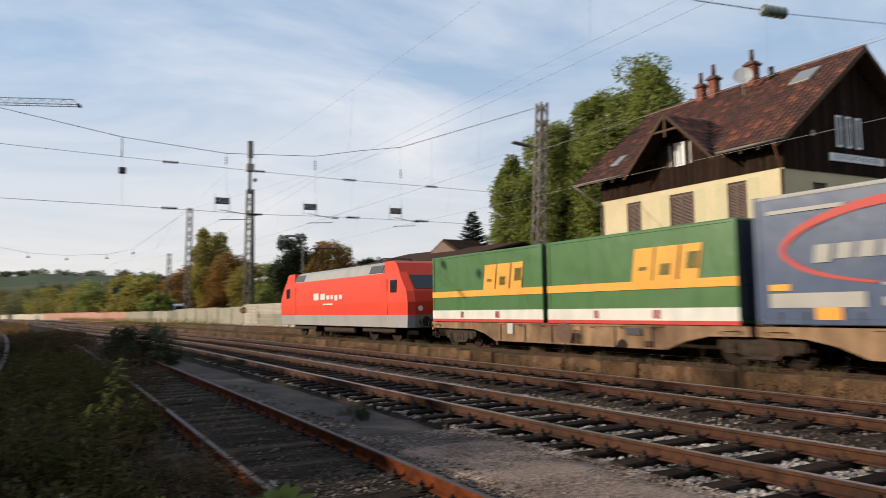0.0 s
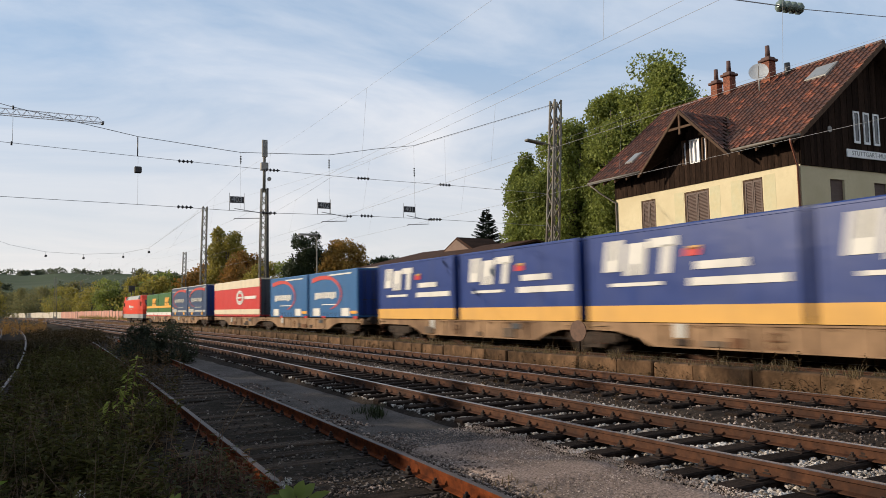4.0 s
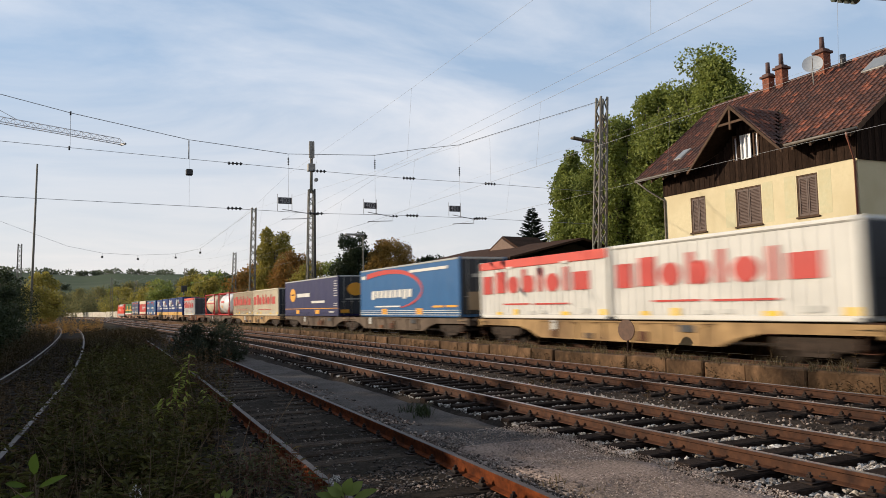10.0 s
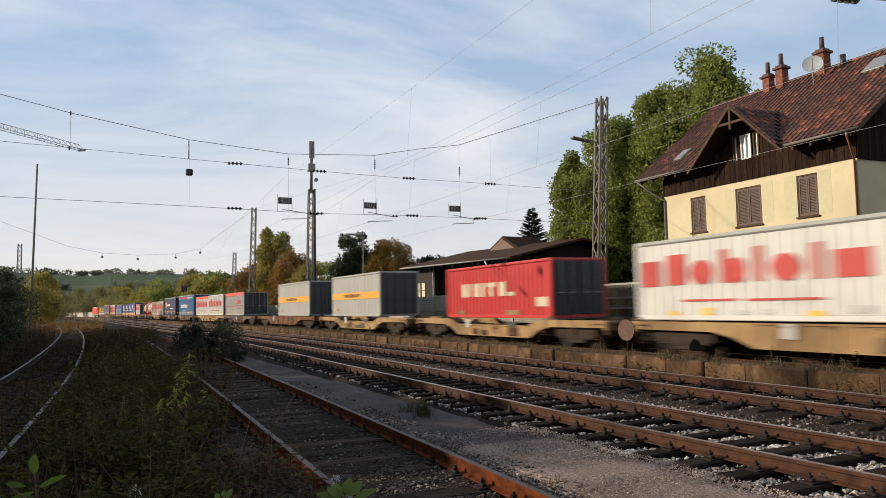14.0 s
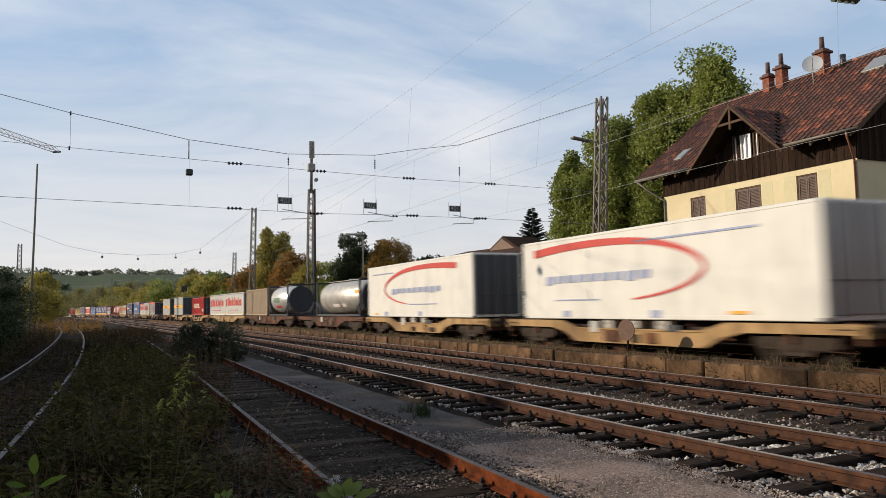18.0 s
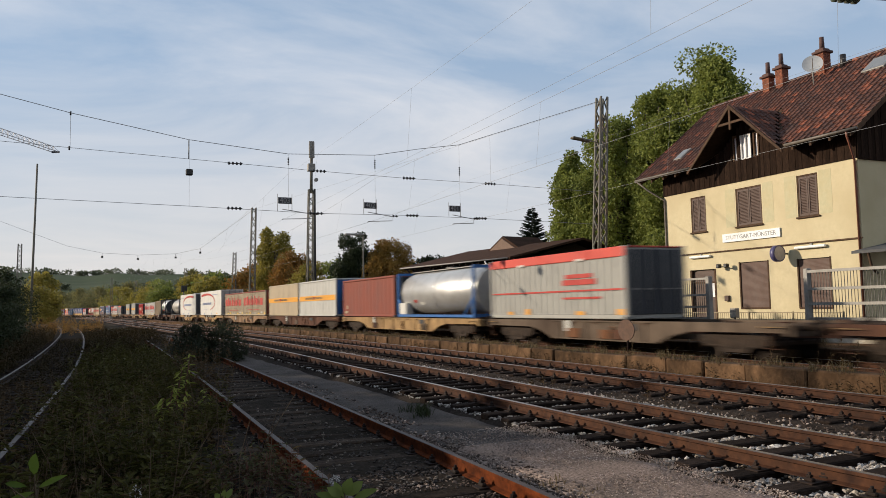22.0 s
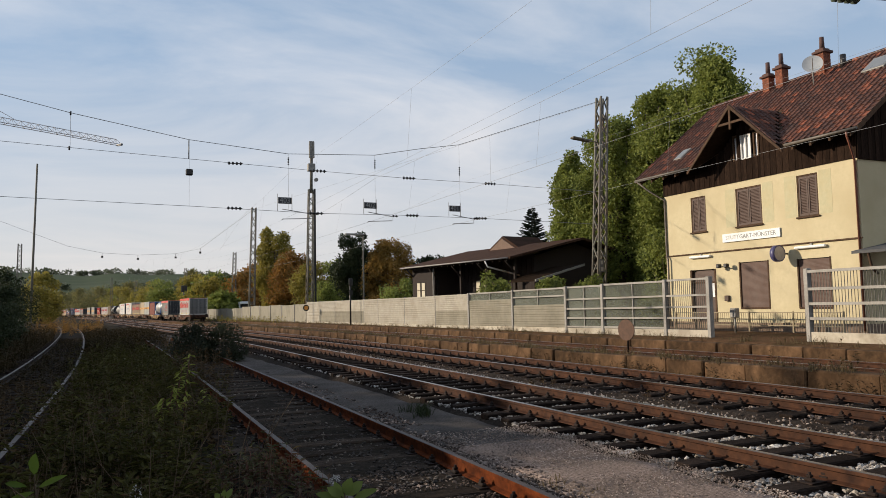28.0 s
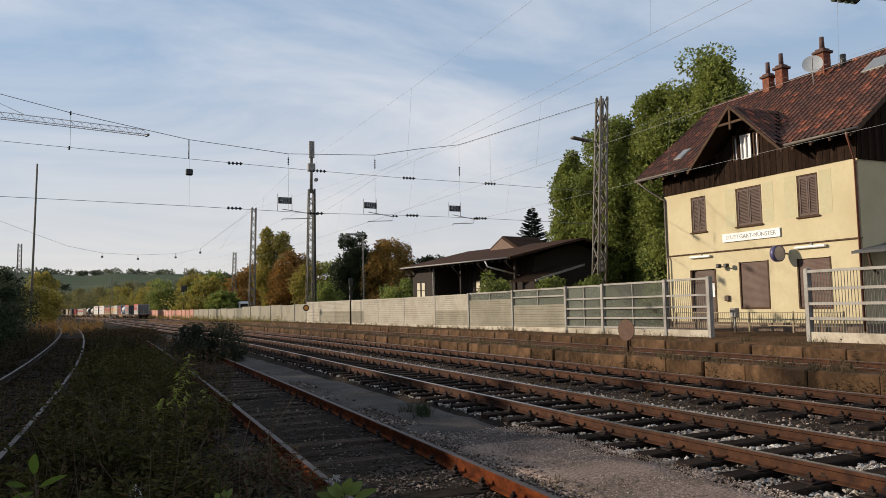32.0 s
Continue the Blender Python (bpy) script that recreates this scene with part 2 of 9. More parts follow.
class Shape:
    """Collects vertices and faces of one part."""

    def __init__(self):
        self.v, self.f, self.s = [], [], []

    def add(self, verts, faces, smooth=False):
        k = len(self.v)
        self.v += [tuple(p) for p in verts]
        self.f += [tuple(i + k for i in q) for q in faces]
        self.s += [smooth] * len(faces)
        return self

    def box(self, a, b, m=None, ch=0.0):
        """A box between the corners a and b, its edges chamfered by ch, moved by m."""
        (x0, y0, z0), (x1, y1, z1) = a, b
        if ch <= 0:
            vs = [(x, y, z) for x in (x0, x1) for y in (y0, y1) for z in (z0, z1)]
            fs = [(0, 1, 3, 2), (4, 6, 7, 5), (0, 4, 5, 1), (2, 3, 7, 6), (0, 2, 6, 4), (1, 5, 7, 3)]
        else:
            ch = min(ch, (x1 - x0) / 2.2, (y1 - y0) / 2.2, (z1 - z0) / 2.2)
            vs, fs, idx = [], [], {}
            for i, x in enumerate((x0, x1)):
                for j, y in enumerate((y0, y1)):
                    for k, z in enumerate((z0, z1)):
                        sx, sy, sz = (1 - 2 * i) * ch, (1 - 2 * j) * ch, (1 - 2 * k) * ch
                        for ax, p in enumerate(((x, y + sy, z + sz), (x + sx, y, z + sz), (x + sx, y + sy, z))):
                            idx[i, j, k, ax] = len(vs)
                            vs.append(p)
            for i in (0, 1):
                q = [idx[i, 0, 0, 0], idx[i, 0, 1, 0], idx[i, 1, 1, 0], idx[i, 1, 0, 0]]
                fs.append(q if i == 0 else q[::-1])
                q = [idx[0, i, 0, 1], idx[1, i, 0, 1], idx[1, i, 1, 1], idx[0, i, 1, 1]]
                fs.append(q if i == 0 else q[::-1])
                q = [idx[0, 0, i, 2], idx[0, 1, i, 2], idx[1, 1, i, 2], idx[1, 0, i, 2]]
                fs.append(q if i == 0 else q[::-1])
                for j in (0, 1):
                    flip = (i + j) % 2
                    q = [idx[i, j, 0, 0], idx[i, j, 1, 0], idx[i, j, 1, 1], idx[i, j, 0, 1]]
                    fs.append(q if not flip else q[::-1])
                    q = [idx[i, 0, j, 0], idx[i, 0, j, 2], idx[i, 1, j, 2], idx[i, 1, j, 0]]
                    fs.append(q if not flip else q[::-1])
                    q = [idx[0, i, j, 1], idx[1, i, j, 1], idx[1, i, j, 2], idx[0, i, j, 2]]
                    fs.append(q if not flip else q[::-1])
                    for k in (0, 1):
                        q = [idx[i, j, k, 0], idx[i, j, k, 1], idx[i, j, k, 2]]
                        fs.append(q if (i + j + k) % 2 == 0 else q[::-1])
        if m is not None:
            vs = [m @ Vector(p) for p in vs]
        return self.add(vs, fs)

    def tube(self, path, r, n=6, cap=True, smooth=True):
        """A round bar along points; r a radius or one for each point."""
        path = [Vector(p) for p in path]
        rs = r if isinstance(r, (list, tuple)) else [r] * len(path)
        vs, fs = [], []
        for i, p in enumerate(path):
            d = (path[min(i + 1, len(path) - 1)] - path[max(i - 1, 0)]).normalized()
            a = d.orthogonal().normalized() if abs(d.z) > 0.95 else d.cross(Vector((0, 0, 1))).normalized()
            b = d.cross(a)
            for j in range(n):
                w = 2 * math.pi * j / n
                vs.append(p + (a * math.cos(w) + b * math.sin(w)) * rs[i])
        for i in range(len(path) - 1):
            for j in range(n):
                k = (j + 1) % n
                fs.append((i * n + j, i * n + k, i * n + n + k, i * n + n + j))
        self.add(vs, fs, smooth)
        if cap:
            k = len(self.v) - len(vs)
            self.f += [tuple(range(k + n - 1, k - 1, -1)), tuple(range(k + len(vs) - n, k + len(vs)))]
            self.s += [False, False]
        return self

    def prism(self, outline, a, b, axis="y"):
        """A flat outline [(u, w)...] drawn out from a to b along an axis. x: (y, z); y: (x, z); z: (x, y)."""
        put = {"x": lambda u, w, t: (t, u, w), "y": lambda u, w, t: (u, t, w), "z": lambda u, w, t: (u, w, t)}[axis]
        n = len(outline)
        vs = [put(u, w, a) for u, w in outline] + [put(u, w, b) for u, w in outline]
        fs = [tuple(range(n)), tuple(range(2 * n - 1, n - 1, -1))]
        fs += [(i, n + i, n + (i + 1) % n, (i + 1) % n) for i in range(n)]
        return self.add(vs, fs)

    def sweep(self, outline, path, closed=True, smooth=False, cap=True):
        """An outline [(side, up)...] drawn along points of a nearly level path; side is to the right of the way."""
        path = [Vector(p) for p in path]
        vs, fs, n = [], [], len(outline)
        for i, p in enumerate(path):
            d = path[min(i + 1, len(path) - 1)] - path[max(i - 1, 0)]
            side = Vector((d.y, -d.x, 0)).normalized()
            vs += [p + side * u + Vector((0, 0, w)) for u, w in outline]
        for i in range(len(path) - 1):
            for j in range(n if closed else n - 1):
                k = (j + 1) % n
                fs.append((i * n + j, i * n + k, (i + 1) * n + k, (i + 1) * n + j))
        if closed and cap:
            fs += [tuple(range(n)), tuple(range(len(vs) - 1, len(vs) - n - 1, -1))]
        return self.add(vs, fs, smooth)

    def mesh(self, name):
        me = bpy.data.meshes.new(name)
        me.from_pydata(self.v, [], self.f)
        me.polygons.foreach_set("use_smooth", self.s)
        me.update()
        bm = bmesh.new()
        bm.from_mesh(me)
        bmesh.ops.recalc_face_normals(bm, faces=bm.faces)
        bm.to_mesh(me)
        bm.free()
        return me

    def raw(self, name):
        me = bpy.data.meshes.new(name)
        me.from_pydata(self.v, [], self.f)
        me.polygons.foreach_set("use_smooth", self.s)
        me.update()
        return me


def part(name, shape, material, parent=None, label="", at=None, fast=False):
    """Links a shape (or a ready mesh) as one mesh object under a thing or part."""
    me = shape if isinstance(shape, bpy.types.Mesh) else (shape.raw(name) if fast else shape.mesh(name))
    if material and not me.materials:
        me.materials.append(material)
    ob = new(name, me)
    ob.parent = parent
    if at is not None:
        ob.matrix_basis = at
    if label:
        ob["label"] = label
    return ob


def thing(name, label, category, at=None, group="", kind=""):
    ob = new(name)
    ob.empty_display_size = 0.2
    if at is not None:
        ob.matrix_basis = at
    return tagged(ob, label, category, group, kind)


def lettering(text, size, material, parent, at, depth=0.004, name="lettering", wide=1.0):
    """Raised characters in the built-in font, centred on the pose at, facing its +z."""
    cu = bpy.data.curves.new(name, "FONT")
    cu.body, cu.size, cu.extrude = text, size, depth
    cu.align_x, cu.align_y = "CENTER", "CENTER"
    cu.resolution_u = 3
    tmp = bpy.data.objects.new(name, cu)
    me = bpy.data.meshes.new_from_object(tmp)
    bpy.data.objects.remove(tmp)
    me.transform(Matrix.Diagonal((wide, 1, 1, 1)))
    me.materials.clear()
    return part(name, me, material, parent, at=at)


# ---- the line of the tracks: straight to 16 m, a slow left curve to 68 m, nearly straight to 180 m, then left again ----


def heading(s):
    return 0.000984 * min(max(s - 16.2, 0), 51.8) - 0.0000984 * min(max(s - 68.0, 0), 112.0) + 0.00052 * min(max(s - 180.0, 0), 180.0)


def _line_table():
    xs, ys, x, y, h = [0.0], [0.0], 0.0, 0.0, 0.5
    for i in range(1, 2401):
        a = heading((i - 0.5) * h)
        x, y = x - math.sin(a) * h, y + math.cos(a) * h
        xs.append(x)
        ys.append(y)
    return xs, ys


LX, LY = _line_table()


def along(s, u, z=0.0):
    """The point s metres along the line and u metres to its right."""
    if s <= 0:
        return Vector((u, s, z))
    a, i = heading(s), min(s / 0.5, 2399.0)
    k, w = int(i), i - int(i)
    return Vector((LX[k] * (1 - w) + LX[k + 1] * w + u * math.cos(a), LY[k] * (1 - w) + LY[k + 1] * w + u * math.sin(a), z))


def stations(a, b):
    """Steps along the line, fine near the camera."""
    out, s = [], a
    while s < b:
        out.append(s)
        s += 2.0 if 0 <= s < 90 else (4.0 if 0 <= s < 130 else 20.0)
    return out + [b]


U_C, U_D, Z_D = 10.6, 16.79, -0.06
# ---- ground, one sheet to the horizon ----


def ground_height(x, y):
    h = -0.34 + 0.05 * noise.noise((x * 0.25, y * 0.25, 0.0))
    if x > 24:
        h += min((x - 24) * 0.35, 0.42)
    if x < -6:
        h += 0.2 * min((-6 - x) / 6, 1)
    return h


def build_ground():
    def steps(lo, hi, near, fine):
        out, v = [], 0.0
        while v < hi:
            out.append(v)
            v += fine if v < near else max(fine, (v - near) * 0.28 + fine)
        out.append(hi)
        neg, v = [], -fine
        while v > lo:
            neg.append(v)
            v -= fine if -v < near else max(fine, (-v - near) * 0.28 + fine)
        return [lo] + neg[::-1] + out
    xs, ys = steps(-1500, 1500, 34, 0.8), steps(-700, 2400, 60, 1.0)
    sh = Shape()
    sh.v = [(x, y, ground_height(x, y)) for y in ys for x in xs]
    n = len(xs)
    sh.f = [(j * n + i, j * n + i + 1, j * n + n + i + 1, j * n + n + i) for j in range(len(ys) - 1) for i in range(n - 1)]
    sh.s = [True] * len(sh.f)
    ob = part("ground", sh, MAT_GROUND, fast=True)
    tagged(ob, "dark dry soil with sparse weeds beside railway tracks", "ground", kind="structure")


build_ground()


def strip(name, a, b, u0, u1, z0, z1, material, label, category, thick=0.3, path=None, wob=0.0):
    """A raised bed that follows the line between two offsets."""
    sh = Shape()
    n = 9
    rows = []
    for s in ([v * 0.5 for v in range(int(a * 2), int(min(b, 90) * 2) + 1)] + [v for v in stations(min(b, 90), b) if v > 90] if a > -20 else stations(a, b)):
        for k in range(n):
            w = k / (n - 1)
            u, z = u0 + (u1 - u0) * w, z0 + (z1 - z0) * w
            p = path(s, u) if path else along(s, u)
            zz = z + (wob * noise.noise((p.x * 1.3, p.y * 1.3, 3.0)) if 0 < k < n - 1 else 0)
            sh.v.append((p.x, p.y, zz - (thick if k in (0, n - 1) else 0)))
        rows.append(s)
    sh.f = [(j * n + i, j * n + i + 1, j * n + n + i + 1, j * n + n + i) for j in range(len(rows) - 1) for i in range(n - 1)]
    sh.s = [True] * len(sh.f)
    return tagged(part(name, sh, material, fast=True), label, category, kind="structure")


# siding A beside the camera, B and C beyond a strip of tarmac


def path_a(s, off):
    return Vector((2.5 + 0.03 * s - 0.0003 * s * s + off, s, 0))


def path_b(s, off):
    t = min(s, 46.0)
    x = 7.0157 - 0.0249 * t + 0.0018772 * t * t - 0.000030371 * t ** 3
    if s > 46:
        e = along(s, 0).x - along(46, 0).x
        x += e
    return Vector((x + off, s, 0))


def path_c(s, off):
    return along(s, U_C + off)


def path_d(s, off):
    return along(s, U_D + off)


def path_f(s, off):
    return Vector((-1.3 - (0.00095 if s < 31 else 0.00042) * (s - 31) ** 2 + off, s, 0))


# Vignole rail, 0.15 m high, head 67 mm wide
RAIL_SIDE = [(-0.0335, -0.004), (-0.0335, -0.038), (-0.009, -0.05), (-0.008, -0.125), (-0.0625, -0.14), (-0.0625, -0.15),
             (0.0625, -0.15), (0.0625, -0.14), (0.008, -0.125), (0.009, -0.05), (0.0335, -0.038), (0.0335, -0.004)]
RAIL_HEAD = [(-0.0335, -0.004), (-0.027, 0.0), (0.027, 0.0), (0.0335, -0.004)]


def sleeper_mesh(material, w=0.26):
    sh = Shape()
    sh.box((-1.3, -w / 2, -0.28), (1.3, w / 2, -0.152), ch=0.018)
    me = sh.mesh("sleeper")
    me.materials.append(material)
    return me


def fastening(sh, p, ang):
    """Ribbed plate, clips and bolts that hold a rail to a sleeper."""
    m = Matrix.Translation(p) @ Matrix.Rotation(ang, 4, "Z")
    sh.box((-0.17, -0.08, -0.152), (0.17, 0.08, -0.139), m)
    for sx in (-1, 1):
        sh.box((sx * 0.1 - 0.026, -0.05, -0.14), (sx * 0.1 + 0.026, 0.05, -0.105), m, ch=0.01)
        sh.tube([m @ Vector((sx * 0.1, 0, -0.11)), m @ Vector((sx * 0.1, 0, -0.055))], 0.016, 5)
        sh.box((sx * 0.1 - 0.022, -0.022, -0.1), (sx * 0.1 + 0.022, 0.022, -0.078), m)


def track(name, path, a, b, z, label, mat_sleeper, head, pitch=0.63, rail_mat=None, s0=0.0, s1=60.0, plates=32.0, step=None):
    tr = thing(name, label, "railway track", kind="structure")
    pts = [s for s in stations(a, b)] if step is None else [a + step * i for i in range(int((b - a) / step) + 1)]
    for off in (-0.75, 0.75):
        line = [path(s, off) + Vector((0, 0, z)) for s in pts]
        rail = part("rail", Shape().sweep(RAIL_SIDE, line, smooth=False), rail_mat or MAT_RAIL, tr)
        part("rail_head", Shape().sweep(RAIL_HEAD, line), head, rail, "worn running surface of the rail")
    me = sleeper_mesh(mat_sleeper)
    far, clips = Shape(), Shape()
    s, i, r = a if a > s0 else s0, 0, random.Random(len(name) + int(b))
    s = max(a, s0)
    while s < min(b, s1):
        p, q = path(s, 0), path(s + 0.5, 0)
        ang = math.atan2(q.y - p.y, q.x - p.x) - math.pi / 2 + r.uniform(-0.02, 0.02)
        m = Matrix.Translation((p.x + r.uniform(-0.05, 0.05), p.y, z + r.uniform(-0.008, 0.004))) @ Matrix.Rotation(ang, 4, "Z")
        part("sleeper", me, None, tr, at=m)
        if s < plates:
            for off in (-0.75, 0.75):
                w = path(s, off)
                fastening(clips, (w.x, w.y, z), ang)
        s += pitch
        i += 1
    if clips.v:
        tagged(part("rail_fastenings", clips, MAT_IRON, tr, "rusted rail clips and bolts", fast=True), kind="stuff")
    return tr


# beds first, then rails on them
strip("ballast_bed", -540, 700, U_D - 1.75, U_D + 1.75, Z_D - 0.2, Z_D - 0.2, MAT_BALLAST, "brown ballast bed under the train's track", "ballast")
strip("ballast_bed", -12, 300, U_C - 2.0, U_C + 1.72, -0.2, -0.2, MAT_BALLAST, "brown ballast bed under rusty main track", "ballast", wob=0.05)
strip("ballast_bed", -12, 300, -1.75, 1.9, -0.225, -0.215, MAT_BALLAST, "dark ballast bed under worn track", "ballast", path=path_b, wob=0.03)
strip("ballast_bed", -14, 60, -1.6, 1.3, -0.168, -0.165, MAT_BED_SHADED, "dark stony bed under overgrown siding", "ballast", path=path_a, wob=0.05)
strip("ballast_bed", -14, 110, -1.6, 1.6, -0.175, -0.175, MAT_BED_SHADED, "dark bed under overgrown siding", "ballast", path=path_f, wob=0.05)
strip("gravel_path", -12, 8.5, 3.75, 5.6, -0.14, -0.16, MAT_GRIT, "coarse pinkish-grey gravel between tracks", "path", path=lambda s, u: Vector((u + (0.0 if s < 6 else -0.008 * (s - 6)), s, 0)), wob=0.05)
strip("tarmac_path", 8.5, 60, 3.75, 5.45, -0.14, -0.16, MAT_TAR, "worn dark tarmac and gravel path between tracks", "path", path=lambda s, u: Vector((u + (0.0 if s < 6 else -0.008 * (s - 6)), s, 0)), wob=0.05)

track("rail_track", path_d, -540, 700, Z_D, "main track that the freight train runs on", MAT_SLEEPER, MAT_RAILTOP, s0=2, s1=60, plates=0)
track("rail_track", path_c, -12, 300, 0.0, "rusty railway track on dark wooden sleepers beside a low platform", MAT_SLEEPER, MAT_RAILTOP, s0=-3, s1=105, plates=45)
track("rail_track", path_b, -12, 300, 0.0, "worn railway track on black tarred sleepers in grey ballast", MAT_SLEEPER, MAT_RAILTOP, s0=-3, s1=100, plates=42)
track("rail_track", path_a, -14, 48, 0.0, "rusty siding track with weathered sleepers, overgrown at its far end", MAT_SLEEPER_GREY, MAT_RAILBROWN, rail_mat=MAT_RAIL_A, s0=-13, s1=46, plates=24)
track("rail_track", path_f, -14, 110, 0.0, "overgrown siding track curving away through weeds", MAT_SLEEPER, MAT_RAILRUST, rail_mat=MAT_IRON, s0=-13, s1=60, plates=0)

# ---- old island platform between C and D: kerb stones with an earth top ----
strip("platform_island", -60, 140, 12.55, 14.95, 0.15, -0.07, MAT_PLATFORM, "old low platform of brown earth and weeds", "platform", thick=0.45, wob=0.03)


def kerb(name, a, b, u, z0, z1, depth, lengths, material, label, side=1):
    k = thing(name, label, "kerb", kind="structure")
    r = random.Random(int(u * 10))
    s = a
    cache = []
    for L in lengths:
        sh = Shape()
        sh.box((0, 0.006, z0), (depth, L - 0.006, z1), ch=0.03)
        me = sh.mesh("kerb_stone")
        me.materials.append(material)
        cache.append((L, me))
    while s < b:
        L, me = r.choice(cache)
        p, q = along(s, u), along(s + L, u)
        ang = math.atan2(q.y - p.y, q.x - p.x) - math.pi / 2
        j = 1.0 if u < 18 else 0.3
        m = Matrix.Translation((p.x + j * r.uniform(-0.03, 0.03), p.y, j * r.uniform(-0.035, 0.02))) @ Matrix.Rotation(ang + j * r.uniform(-0.02, 0.02), 4, "Z")
        part("kerb_stone", me, None, k, at=m)
        s += L
    return k


kerb("platform_kerb", -10, 92, 12.25, -0.36, 0.215, 0.42, (0.8, 1.2, 1.5, 1.9), MAT_KERB, "row of worn brown sandstone kerb blocks")
# station platform beyond D
strip("platform_station", -60, 150, 18.6, 26.3, 0.13, 0.2, MAT_PLATFORM, "low earth and gravel station platform", "platform", thick=0.5, wob=0.02)
kerb("platform_edge", -10, 92, 18.4, -0.4, 0.165, 0.3, (1.4, 1.9, 2.4), MAT_KERB, "low stone platform edge")


# ---- noise barrier and railings along the station platform ----
def barrier_u(s):
    return 20.6 + 0.6 * min(max((30 - s) / 8.0, 0), 1)


def barrier_z(s):
    return 0.13 - 0.13 * min(max((s - 22) / 28.0, 0), 1)


def on_barrier(s, off=0.0, z=0.0):
    p = along(s, barrier_u(s) + off)
    return Vector((p.x, p.y, barrier_z(s) + z))


def pane_material():
    m = bpy.data.materials.new("clear_pane")
    m.use_nodes = True
    nt = m.node_tree
    n, link = nt.nodes.new, nt.links.new
    t, g, f, x = n("ShaderNodeBsdfTransparent"), n("ShaderNodeBsdfGlossy"), n("ShaderNodeFresnel"), n("ShaderNodeMixShader")
    t.inputs["Color"].default_value = (0.72, 0.76, 0.72, 1)
    g.inputs["Roughness"].default_value = 0.08
    f.inputs["IOR"].default_value = 1.3
    link(f.outputs[0], x.inputs[0])
    link(t.outputs[0], x.inputs[1])
    link(g.outputs[0], x.inputs[2])
    d, y = n("ShaderNodeBsdfDiffuse"), n("ShaderNodeMixShader")
    d.inputs["Color"].default_value = (0.3, 0.31, 0.27, 1)
    no, mr = n("ShaderNodeTexNoise"), n("ShaderNodeMapRange")
    no.inputs["Scale"].default_value, no.inputs["Detail"].default_value = 1.4, 6
    mr.inputs["To Min"].default_value, mr.inputs["To Max"].default_value = 0.04, 0.3
    link(no.outputs["Fac"], mr.inputs["Value"])
    link(mr.outputs[0], y.inputs[0])
    link(x.outputs[0], y.inputs[1])
    link(d.outputs[0], y.inputs[2])
    link(y.outputs[0], nt.nodes["Material Output"].inputs["Surface"])
    return m


MAT_PANE = pane_material()


def slab_between(sh, a, b, thick, z0, z1, ch=0.0):
    """An upright slab from a to b, between two heights above each end's own level."""
    d = Vector((b.x - a.x, b.y - a.y, 0))
    n = Vector((d.y, -d.x, 0)).normalized() * thick / 2
    vs = []
    for p in (a, b):
        for z in (z0, z1):
            for s in (-1, 1):
                vs.append((p.x + n.x * s, p.y + n.y * s, p.z + z))
    sh.add(vs, [(0, 1, 3, 2), (4, 6, 7, 5), (0, 4, 5, 1), (2, 3, 7, 6), (0, 2, 6, 4), (1, 5, 7, 3)])


def slatted(a, b, z0, z1, pitch=0.145, depth=0.1):
    """A panel of horizontal ribs."""
    sh = Shape()
    d = Vector((b.x - a.x, b.y - a.y, 0))
    n = Vector((d.y, -d.x, 0)).normalized()
    k = max(1, round((z1 - z0) / pitch))
    prof = [(-depth / 2, z0), (depth / 2, z0)]
    for i in range(k):
        y = z0 + (z1 - z0) * i / k
        h = (z1 - z0) / k
        prof += [(depth / 2, y + h * 0.08), (depth / 2 + 0.018, y + h * 0.2), (depth / 2 + 0.018, y + h * 0.8), (depth / 2, y + h * 0.92)]
    prof += [(depth / 2, z1), (-depth / 2, z1)]
    m = len(prof)
    vs = [(p.x - n.x * u, p.y - n.y * u, p.z + w) for p in (a, b) for u, w in prof]
    sh.add(vs, [tuple(range(m)), tuple(range(2 * m - 1, m - 1, -1))] + [(i, m + i, m + (i + 1) % m, (i + 1) % m) for i in range(m)])
    return sh


# bars darker than the galvanised rails: their backlit look is in the colour
MAT_BARS = surf("backlit_steel_bar", (0.085, 0.078, 0.066), (0.13, 0.12, 0.102), 10.0, 0.7, metal=0.2)
# cream taken darker, with the shadow on the fence in the colour
MAT_CREAM_FENCE = surf("cream_fence", (0.24, 0.195, 0.12), (0.3, 0.245, 0.155), 5.0, 0.8, c3=(0.2, 0.15, 0.09), s3=1.2, amt3=0.6)


